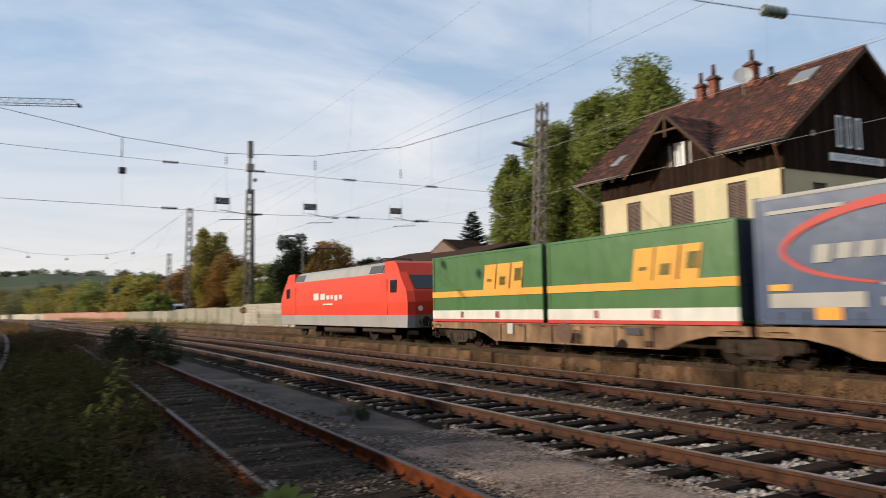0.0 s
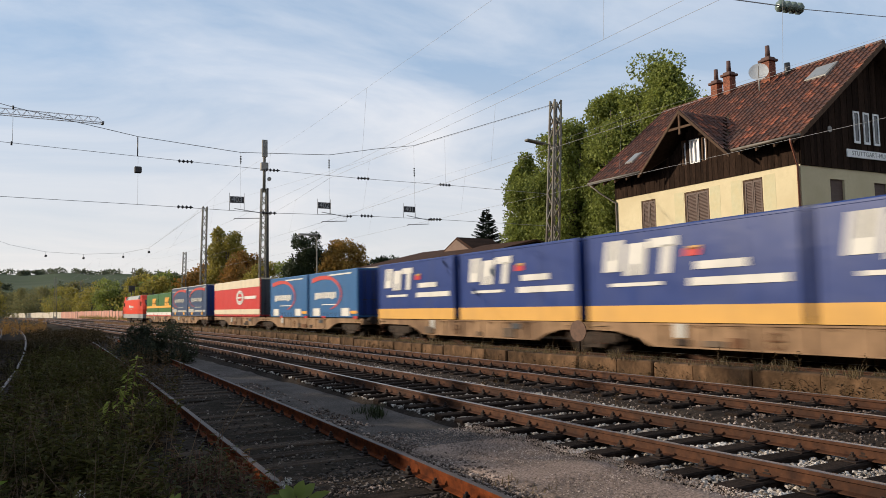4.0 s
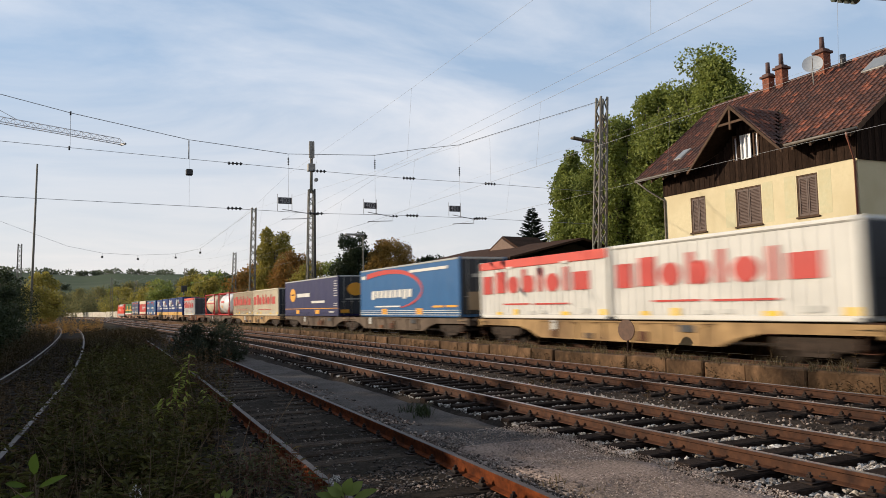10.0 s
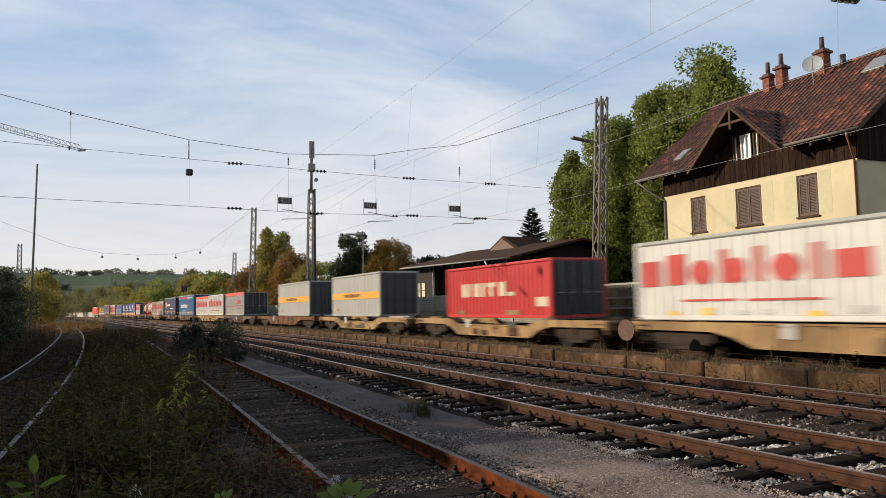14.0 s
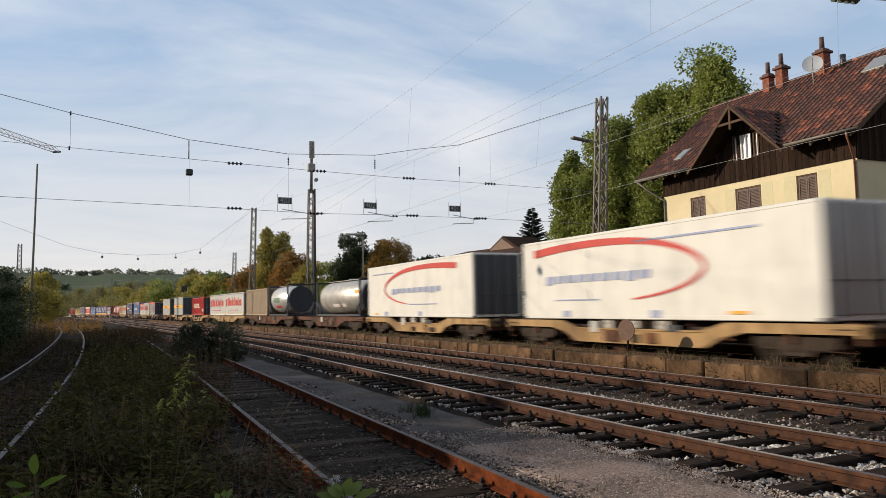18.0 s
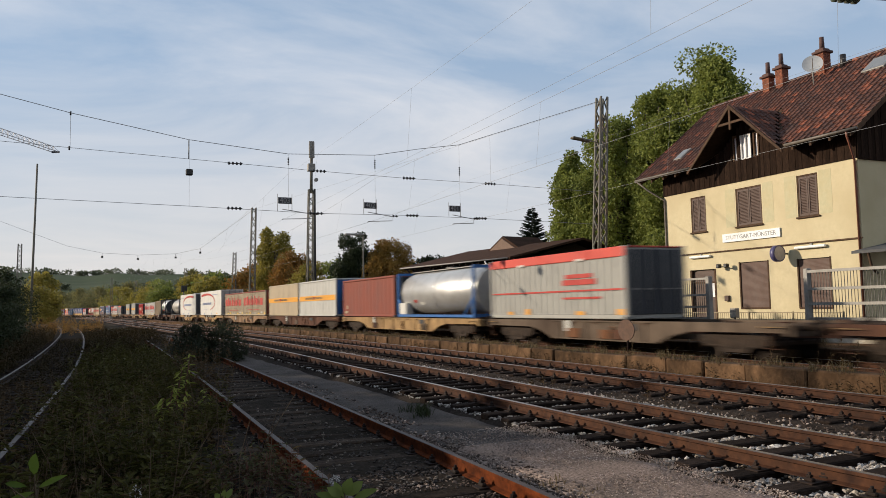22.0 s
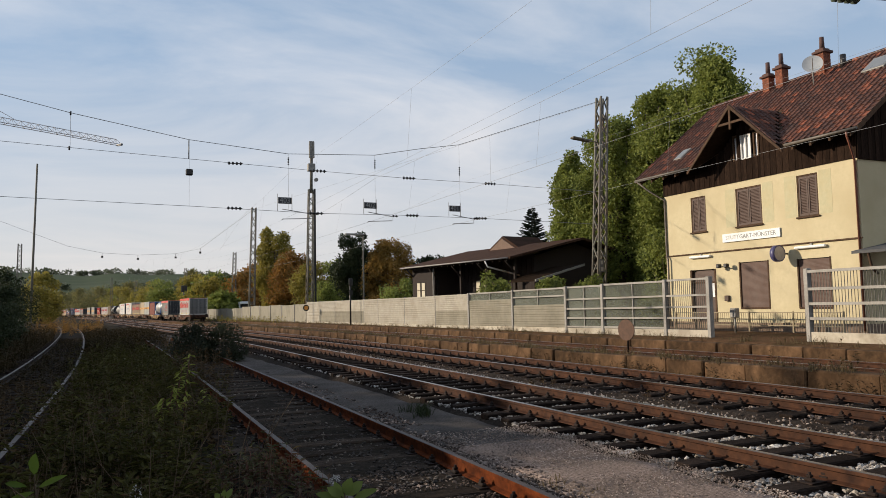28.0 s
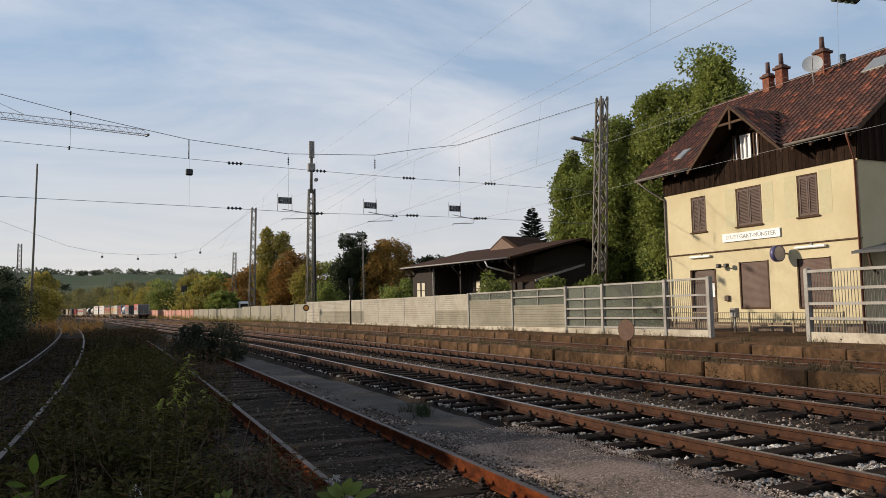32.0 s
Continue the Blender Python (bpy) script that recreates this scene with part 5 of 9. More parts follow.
    # radio mast with antennas
    m = lattice_mast("radio_mast", (19.95, 77.4, 0.0), (20.25, 77.4, 14.0), 0.66, 0.5, "lattice mast with radio antennas on top", 22)
    part("pole", Shape().tube([(20.25, 77.4, 13.6), (20.3, 77.4, 17.6)], 0.16, 8), MAT_MAST, m)
    part("equipment_box", Shape().box((19.9, 77.1, 15.9), (20.65, 77.7, 16.7), ch=0.04), MAT_GALV, m)
    for k in (-0.17, 0.02, 0.2):
        part("antenna", Shape().box((20.2 + k, 77.2, 17.3), (20.4 + k, 77.45, 19.1), ch=0.05), MAT_GALV, m)
    part("dish", Shape().tube([(20.75, 77.1, 15.0), (20.75, 77.3, 15.0)], 0.2, 14), MAT_GALV, m)
    part("cable", Shape().box((20.45, 77.0, 0.3), (20.62, 77.15, 14.0)), MAT_BLACK, m)
    # further masts
    for b, t, w in (((20.0, 110.2, 0.0), (20.4, 110.2, 16.2), 0.8), ((23.5, 148.1, 0), (23.75, 148.1, 12.5), 0.75), ((21.9, 219, 0), (22.0, 219, 13.3), 0.8), ((-15.8, 189.3, 0), (-15.6, 189.3, 17.0), 1.0), ((14, 330, 0), (14, 330, 14.0), 0.9), ((4.0, 260, 0), (4.0, 260, 12.5), 0.8)):
        lattice_mast("catenary_mast", b, t, w, w * 0.7, "distant steel lattice mast", 16)
    # far cross-span
    c = thing("cross_span", "distant cross-span wires with hanging insulators", "overhead line")
    s = Shape()
    poly(s, [(-30.0, 155, 22.2), (-15.9, 155, 18.2), (-5.1, 155, 13.9), (0.7, 155, 12.7), (6.9, 155, 12.35), (13.6, 154, 12.6), (17.2, 146, 13.0), (20.4, 110.2, 16.0)], 0.022)
    part("span_wire", s, MAT_WIRE, c)
    for x, y, z in ((0.7, 155.0, 12.7), (6.9, 155.0, 12.35), (13.6, 154.0, 12.6), (17.2, 146.0, 13.0)):
        part("insulator", Shape().tube([(x, y, z), (x, y, z - 0.6)], 0.03, 5).tube([(x, y, z - 0.55), (x, y, z - 0.9)], 0.2, 8), MAT_BLACK, c)
    lattice_mast("catenary_mast", (-30.0, 155, -0.3), (-30.2, 155, 22.6), 1.0, 0.7, "distant tall steel lattice mast", 20)
    p = thing("thin_pole", "tall thin pole among the weeds", "pole")
    part("shaft", Shape().tube([(-6.35, 89.8, -0.3), (-5.95, 89.8, 17.4)], [0.13, 0.09], 8), MAT_MAST, p)
    # platform lamp beyond the barrier
    l = thing("street_lamp", "grey lamp post with a flat head behind the barrier", "lamp")
    part("post", Shape().tube([(22.2, 66.4, 0), (22.2, 66.4, 8.2)], [0.09, 0.06], 8), MAT_MAST, l)
    part("head", Shape().box((20.5, 66.2, 8.15), (22.3, 66.6, 8.32), ch=0.04), MAT_GALV, l)
    # signals
    g = thing("signal", "tall dark signal post before the barrier", "signal")
    part("post", Shape().tube([(SIG[0], SIG[1], -0.1), (SIG[0], SIG[1], 3.9)], 0.07, 8), MAT_BLACK, g)
    part("head", Shape().box((SIG[0] - 0.15, SIG[1] - 0.2, 3.35), (SIG[0] + 0.15, SIG[1] - 0.05, 3.95), ch=0.03), MAT_BLACK, g)
    part("plate", Shape().box((SIG[0] - 0.15, SIG[1] - 0.2, 2.6), (SIG[0] + 0.15, SIG[1] - 0.15, 3.0)), MAT_BLACK, g)
    g = thing("disc_signal", "small orange and black round signal on a post", "signal")
    part("post", Shape().tube([(17.95, 70.9, -0.1), (17.95, 70.9, 1.5)], 0.035, 8), MAT_GALV, g)
    part("disc", Shape().tube([(17.95, 70.85, 1.62), (17.95, 70.82, 1.62)], 0.3, 20), MAT_BLACK, g)
    part("mark", Shape().tube([(17.95, 70.82, 1.62), (17.95, 70.81, 1.62)], 0.2, 20), P_SIGN, g, "orange centre")
    g = thing("round_sign", "rusty back of a round sign on a short post", "sign")
    part("post", Shape().tube([(14.2, 18.2, 0.1), (14.2, 18.2, 1.0)], 0.03, 8), MAT_IRON, g)
    part("disc", Shape().tube([(14.17, 18.2, 0.74), (14.14, 18.195, 0.74)], 0.31, 28), surf("rusty_disc", (0.07, 0.034, 0.02), (0.115, 0.06, 0.037), 6, 0.8, c3=(0.14, 0.07, 0.04), s3=3.0, amt3=0.6), g)
    g = thing("far_signal", "dark signal head on a post by the curve", "signal")
    part("post", Shape().tube([(16.9, 172, 0), (16.9, 172, 6.2)], 0.12, 8), MAT_BLACK, g)
    part("head", Shape().box((16.3, 171.8, 5.6), (17.6, 172.1, 7.0), ch=0.3), MAT_BLACK, g)


P_SIGN = surf("sign_orange", (0.6, 0.25, 0.04), (0.68, 0.3, 0.05), 4, 0.5)
build_overhead()


# ---- tower crane, whose jib slews ----
CRANE = (-23.9, 135.8)


def build_crane():
    z, n = 33.0, 22
    c = thing("tower_crane_tower", "white lattice tower of a crane standing behind the weeds", "crane")
    for i in range(4):
        x, y = CRANE[0] + (-0.7, 0.7, 0.7, -0.7)[i], CRANE[1] + (-0.7, -0.7, 0.7, 0.7)[i]
        part("leg", Shape().tube([(x, y, -0.3), (x, y, z - 0.9)], 0.08, 4), MAT_CRANE, c)
        x2, y2 = CRANE[0] + (0.7, 0.7, -0.7, -0.7)[i], CRANE[1] + (-0.7, 0.7, 0.7, -0.7)[i]
        b = Shape()
        for k in range(18):
            za, zb = -0.3 + k * 1.8, -0.3 + (k + 1) * 1.8
            b.tube([(x, y, za), (x2, y2, zb)] if k % 2 else [(x2, y2, za), (x, y, zb)], 0.04, 4, cap=False)
        part("bracing", b, MAT_CRANE, c)
    part("base", Shape().box((CRANE[0] - 2, CRANE[1] - 2, -0.4), (CRANE[0] + 2, CRANE[1] + 2, 0.4), ch=0.1), MAT_PLINTH, c)
    j = thing("crane_jib", "white lattice jib of a tower crane, slowly slewing", "crane")
    R = 32.6
    for a, b in (((-0.65, -9, 0), (-0.65, R, 0)), ((0.65, -9, 0), (0.65, R, 0)), ((0, -6, 1.0), (0, R - 0.8, 0.95))):
        part("chord", Shape().tube([a, b], 0.08, 5), MAT_CRANE, j)
    for sx in (-1, 1):
        for k in range(n):
            b = Shape()
            y0, y1 = k * R / n, (k + 0.5) * R / n
            b.tube([(sx * 0.65, y0, 0), (0, y1, 0.97), (sx * 0.65, y0 + R / n, 0)], 0.045, 4, cap=False)
            part("lacing", b, MAT_CRANE, j)
    part("tip", Shape().box((-0.75, R - 0.2, -0.15), (0.75, R + 0.15, 0.2)), P_DARKTIP, j)
    part("mast_head", Shape().tube([(-0.6, 0, 0), (0, 0, 6.0), (0.6, 0, 0)], 0.12, 5), MAT_CRANE, j)
    part("tie", Shape().tube([(0, 0, 6.0), (0, R * 0.4, 1.05)], 0.05, 5).tube([(0, 0, 6.0), (0, -8.5, 0.3)], 0.05, 5), MAT_CRANE, j)
    part("counterweight", Shape().box((-0.9, -9, -1.2), (0.9, -7, 0.4), ch=0.05), MAT_PLINTH, j)
    part("cab", Shape().box((0.7, 0.2, -2.0), (1.9, 1.8, -0.1), ch=0.1), MAT_CRANE, j)
    return j


MAT_CRANE = surf("crane_white", (0.6, 0.59, 0.6), (0.7, 0.69, 0.7), 2, 0.5)
P_DARKTIP = surf("crane_tip", (0.08, 0.08, 0.09), (0.12, 0.12, 0.13), 3, 0.5)
JIB = build_crane()
JIB_TURN = [(0.0, 109.0), (0.5, 106.3), (2, 98.1), (3.5, 91.0), (5.5, 81.2), (7, 73.3), (8, 68.2), (9, 63.7), (11, 54.2), (14, 39.7), (17, 31.9), (19, 29.1), (21, 28.9), (24, 35.6), (27.5, 54.4), (30, 67.0), (32, 76.4)]


# ---- goods shed behind the barrier: wide eaves over dark boarded walls ----
def build_shed():
    s = thing("goods_shed", "low dark timber goods shed with a wide brown overhanging roof", "shed", at=Matrix.Translation((25.0, 44.4, 0)) @ Matrix.Rotation(radians(9.5), 4, "Z"))
    roof = surf("shed_roof", (0.042, 0.023, 0.016), (0.075, 0.042, 0.029), 4, 0.95, c3=(0.028, 0.018, 0.014), s3=0.4, amt3=0.6, stretch=(1, 6, 1), spec=0.05)
    dark = surf("black_boarding", (0.012, 0.008, 0.006), (0.03, 0.018, 0.013), 6, 0.9, bump=0.5, stretch=(6, 6, 0.8))
    L, x0, x1 = 14.0, 3.0, 10.6
    n = 46
    for i in range(n):
        y = 0.8 + i * (L - 1.6) / n
        part("board", Shape().box((x0 - 0.03 - 0.015 * (i % 2), y + 0.01, 0.2), (x0 + 0.05, y + (L - 1.6) / n - 0.01, 5.2)), dark, s)
    part("wall", Shape().box((x0 + 0.05, 0.8, 0.1), (x1, L - 0.8, 4.9)), dark, s)
    part("gable", Shape().prism([(x0, 4.9), (x1, 4.9), (6.85, 5.9)], 0.8, 1.0, "y"), dark, s)
    part("roof", Shape().prism([(0, 4.6), (0, 4.74), (6.85, 6.24), (13.7, 4.74), (13.7, 4.6), (6.85, 6.08)], -0.2, L, "y"), roof, s)
    for i in range(18):
        y = 0.3 + i * (L - 0.7) / 17
        part("rafter", Shape().prism([(0.1, 4.48), (0.1, 4.6), (x0, 5.24), (x0, 5.08)], y - 0.05, y + 0.05, "y"), dark, s)
    part("gutter", Shape().tube([(-0.07, 0, 4.66), (-0.07, L, 4.66)], 0.055, 8), MAT_GALV, s)
    part("down_pipe", Shape().tube([(-0.05, 2.5, 4.6), (0.1, 2.4, 4.2), (x0 - 0.1, 2.3, 3.6)], 0.06, 6), MAT_WHITE, s)
    part("down_pipe", Shape().tube([(0.62, L - 3.9, 4.5), (0.62, L - 3.9, 0.3)], 0.07, 6), MAT_GALV, s)
    part("cross_gable", Shape().prism([(4.6, 5.5), (7.3, 6.95), (10.0, 5.5)], 5.4, 9.0, "x"), roof, s)
    part("gable_face", Shape().prism([(5.1, 5.55), (7.3, 6.75), (9.5, 5.55)], 5.3, 5.4, "x"), surf("gable_board", (0.14, 0.09, 0.065), (0.2, 0.13, 0.095), 4, 0.9), s)
    # canopy dark all over, to carry the shade of its underside
    cn = part("canopy", Shape().prism([(0.3, 3.0), (0.3, 3.1), (4.6, 4.15), (4.6, 4.05)], -2.4, 0.6, "y"), MAT_SOFFIT, s, "dark loading canopy with a pale edge")
    part("edge_strip", Shape().prism([(0.24, 2.98), (0.24, 3.12), (4.66, 4.2), (4.66, 4.06)], -2.46, -2.4, "y"), MAT_GALV, cn)
    part("side_room", Shape().box((0.8, L - 3.8, 0.1), (x0 + 0.05, L - 0.5, 4.75)), dark, s)
    for y in (L - 1.9, L - 1.2, 6.6, 7.6):
        xw = x0 if y < 9 else 0.86
        w = part("window", Shape().box((xw - 0.1, y - 0.5, 2.2), (xw - 0.04, y - 0.05, 3.4)), surf("pale_shutter", (0.5, 0.45, 0.33), (0.6, 0.54, 0.4), 4, 0.7), s, "pale wooden shutter")
        part("bar", Shape().box((xw - 0.12, y - 0.5, 2.78), (xw - 0.09, y - 0.05, 2.83)), MAT_TIMBER, w)
    for y in (0.6, 3.8, 7.0, 10.2, L - 0.6):
        part("post", Shape().box((1.0, y - 0.08, 0.2), (1.16, y + 0.08, 4.8)), dark, s)
        part("strut", Shape().tube([(1.08, y, 3.7), (0.2, y, 4.55)], 0.07, 4), dark, s)
    part("loading_dock", Shape().box((0.9, 1.0, 0.1), (x0 - 0.1, L - 1, 1.15)), MAT_TIMBER, s)
    part("red_crate", Shape().box((1.8, -0.9, 1.2), (2.7, 0.3, 2.5), ch=0.04), surf("crate_red", (0.35, 0.08, 0.04), (0.42, 0.1, 0.05), 4, 0.7), s, "red crate under the canopy")
    # small caravan-white van roofs beyond the wall
    for x, y, L in ((22.6, 138.0, 4.5), (22.5, 195.0, 4.0)):
        v = thing("parked_van", "white van seen over the wall", "van", group="vans behind the wall")
        part("body", Shape().box((x, y - L / 2, 0.4), (x + 1.9, y + L / 2, 3.0), ch=0.2), MAT_WHITE, v)
        part("windscreen", Shape().box((x + 0.15, y - L / 2 - 0.03, 1.9), (x + 1.75, y - L / 2 + 0.2, 2.6), ch=0.05), MAT_GLASS_DARK, v)
        for dy in (-1.3, 1.3):
            part("wheel", Shape().tube([(x, y + dy, 0.1), (x + 0.25, y + dy, 0.1)], 0.36, 12), MAT_BLACK, v)


build_shed()


# ---- the freight train ----
MOVING = []
FLOOR = 1.03            # wagon floor above the rail
COLOURS = {}


def paint(name, c, rough=0.55, dirt=0.35, folds=0.08):
    if name not in COLOURS:
        COLOURS[name] = surf("paint_" + name, c, [min(1, v * 1.12) for v in c], 2.5, rough, c3=[v * 0.5 + 0.04 for v in c], s3=0.9, amt3=dirt, stretch=(1, 1, 0.5), bump=folds, bscale=2.2 if folds > 0.1 else None, spec=0.22)
    return COLOURS[name]


def wagon_paint(name, c, grime):
    return surf("paint_" + name, [v * 0.5 for v in c], c, 3.0, 0.88, c3=grime, s3=0.8, amt3=0.97, stretch=(1, 1, 0.5), bump=0.3, spec=0.15)


P_OCHRE = wagon_paint("ochre", (0.32, 0.2, 0.115), (0.085, 0.05, 0.032))
P_YELLOWISH = wagon_paint("wagon_yellow", (0.4, 0.255, 0.12), (0.13, 0.078, 0.043))
P_BROWN = wagon_paint("wagon_brown", (0.12, 0.055, 0.034), (0.035, 0.02, 0.015))
P_RUST = wagon_paint("wagon_rust", (0.19, 0.085, 0.042), (0.06, 0.034, 0.023))
P_GREYBROWN = wagon_paint("wagon_greybrown", (0.15, 0.11, 0.08), (0.055, 0.037, 0.027))
P_BOGIE = surf("bogie_grime", (0.016, 0.012, 0.009), (0.058, 0.038, 0.027), 10, 0.85, bump=0.4, spec=0.2)
P_WHEEL = surf("wheel_steel", (0.012, 0.009, 0.007), (0.028, 0.02, 0.015), 12, 0.85, spec=0.1)
P_DARK = paint("dark_grey", (0.035, 0.037, 0.042), 0.6)
P_WHITE = paint("white", (0.53, 0.51, 0.465), 0.55)
P_PALE = paint("pale_grey", (0.42, 0.41, 0.375), 0.55)
P_CREAM = paint("cream", (0.5, 0.425, 0.3), 0.55)
P_BEIGE = paint("beige", (0.34, 0.27, 0.18), 0.6, 0.5)
P_LGREY = paint("light_grey", (0.31, 0.3, 0.27), 0.55)
# for container ends turned from the sun: their shade is in this paint
P_SHADED_END = paint("shaded_end", (0.06, 0.06, 0.064), 0.6)
P_RED = paint("red", (0.45, 0.04, 0.036), 0.34, 0.25, 0.9)
P_LOGO = paint("logo_red", (0.39, 0.036, 0.027), 0.5, 0.15)
P_TRAFFIC = paint("traffic_red", (0.6, 0.05, 0.022), 0.35, 0.12)
P_REDTOP = paint("roof_red", (0.5, 0.07, 0.05), 0.6)
P_MAROON = paint("red_brown", (0.21, 0.055, 0.035), 0.7, 0.5)
P_GREEN = paint("green", (0.05, 0.125, 0.04), 0.34, 0.25, 0.9)
P_ORANGE = paint("orange", (0.62, 0.28, 0.03), 0.5, 0.2)
P_BLUEGREY = paint("blue_grey", (0.045, 0.068, 0.125), 0.34, 0.25, 0.9)
P_BLUE = paint("bright_blue", (0.03, 0.1, 0.225), 0.34, 0.25, 0.9)
P_NAVY = paint("navy", (0.015, 0.034, 0.14), 0.34, 0.25, 0.9)
P_PURPLE = paint("purple_blue", (0.011, 0.011, 0.058), 0.5, 0.25, 0.5)
P_SILVER = surf("brushed_steel", (0.45, 0.445, 0.43), (0.56, 0.55, 0.53), 5, 0.34, metal=0.5, c3=(0.27, 0.25, 0.22), s3=0.8, amt3=0.5)
P_DSILVER = surf("grimy_steel", (0.3, 0.28, 0.255), (0.42, 0.4, 0.36), 5, 0.42, metal=0.35, c3=(0.16, 0.14, 0.12), s3=0.8, amt3=0.6)
P_FRAMEBLUE = paint("frame_blue", (0.03, 0.11, 0.3), 0.5)
P_BROWNBOX = paint("brown_box", (0.26, 0.19, 0.12), 0.65, 0.5)
P_BAND = paint("band_amber", (0.5, 0.27, 0.06), 0.5, 0.25)
P_TAG = paint("tag_yellow", (0.66, 0.42, 0.03), 0.5, 0.15)
P_INK = paint("grey_ink", (0.22, 0.25, 0.36), 0.5, 0.1)


def wheel_mesh():
    sh = Shape()
    ring = [(-0.07, 0.46), (-0.07, 0.44), (-0.06, 0.39), (-0.03, 0.36), (-0.02, 0.16), (-0.08, 0.12), (-0.08, 0.0)]
    n = 20
    outer = [(0.07, 0.0), (0.07, 0.12), (0.02, 0.16), (0.03, 0.37), (0.045, 0.395), (0.045, 0.485), (0.02, 0.49), (0.012, 0.462), (-0.07, 0.46)]
    prof = outer + ring[1:]
    vs, fs, k = [], [], len(prof)
    for i in range(n):
        w = 2 * math.pi * i / n
        vs += [(x, r * math.cos(w), r * math.sin(w)) for x, r in prof]
    for i in range(n):
        j = (i + 1) % n
        fs += [(i * k + a, i * k + a + 1, j * k + a + 1, j * k + a) for a in range(k - 1)]
    sh.add(vs, fs, True)
    me = sh.mesh("wheel")
    me.materials.append(P_WHEEL)
    return me


WHEEL = wheel_mesh()


def bogie_mesh():
    sh = Shape()
    for sx in (-1, 1):
        x0, x1 = sorted((sx * 0.93, sx * 1.05))
        sh.prism([(-1.25, 0.62), (-1.25, 0.42), (-0.6, 0.36), (-0.45, 0.2), (0.45, 0.2), (0.6, 0.36), (1.25, 0.42), (1.25, 0.62), (0.55, 0.72), (-0.55, 0.72)], x0, x1, "x")
        for sy in (-0.9, 0.9):
            sh.box((x0 - 0.03, sy - 0.16, 0.32), (x1 + 0.03, sy + 0.16, 0.6), ch=0.03)
            for k in (-0.26, 0.26):
                sh.tube([(sx * 1.0, sy + k, 0.4), (sx * 1.0, sy + k, 0.68)], 0.075, 8)
        for k in (-0.22, 0, 0.22):
            sh.tube([(sx * 0.99, k, 0.3), (sx * 0.99, k, 0.6)], 0.08, 8)
    sh.box((-0.95, -0.2, 0.5), (0.95, 0.2, 0.8), ch=0.03)
    for sy in (-0.42, 0.42, -1.3, 1.3):
        sh.box((-0.95, sy - 0.05, 0.42), (0.95, sy + 0.05, 0.52))
    me = sh.mesh("bogie")
    me.materials.append(P_BOGIE)
    return me


BOGIE = bogie_mesh()


def buffer_mesh():
    sh = Shape()
    sh.tube([(0, 0, 0), (0, 0.3, 0)], 0.11, 10)
    sh.tube([(0, 0.3, 0), (0, 0.55, 0)], 0.075, 10)
    sh.tube([(0, 0.55, 0), (0, 0.585, 0), (0, 0.6, 0)], [0.23, 0.23, 0.19], 14)
    me = sh.mesh("buffer")
    me.materials.append(P_BOGIE)
    return me


BUFFER = buffer_mesh()


def add_bogie(w, y):
    b = part("bogie", BOGIE, None, w, at=Matrix.Translation((0, y, 0)))
    for sy in (-0.9, 0.9):
        for sx in (-0.75, 0.75):
            part("wheel", WHEEL, None, b, at=Matrix.Translation((sx, sy, 0.46)) @ Matrix.Rotation(math.pi if sx < 0 else 0, 4, "Z"))


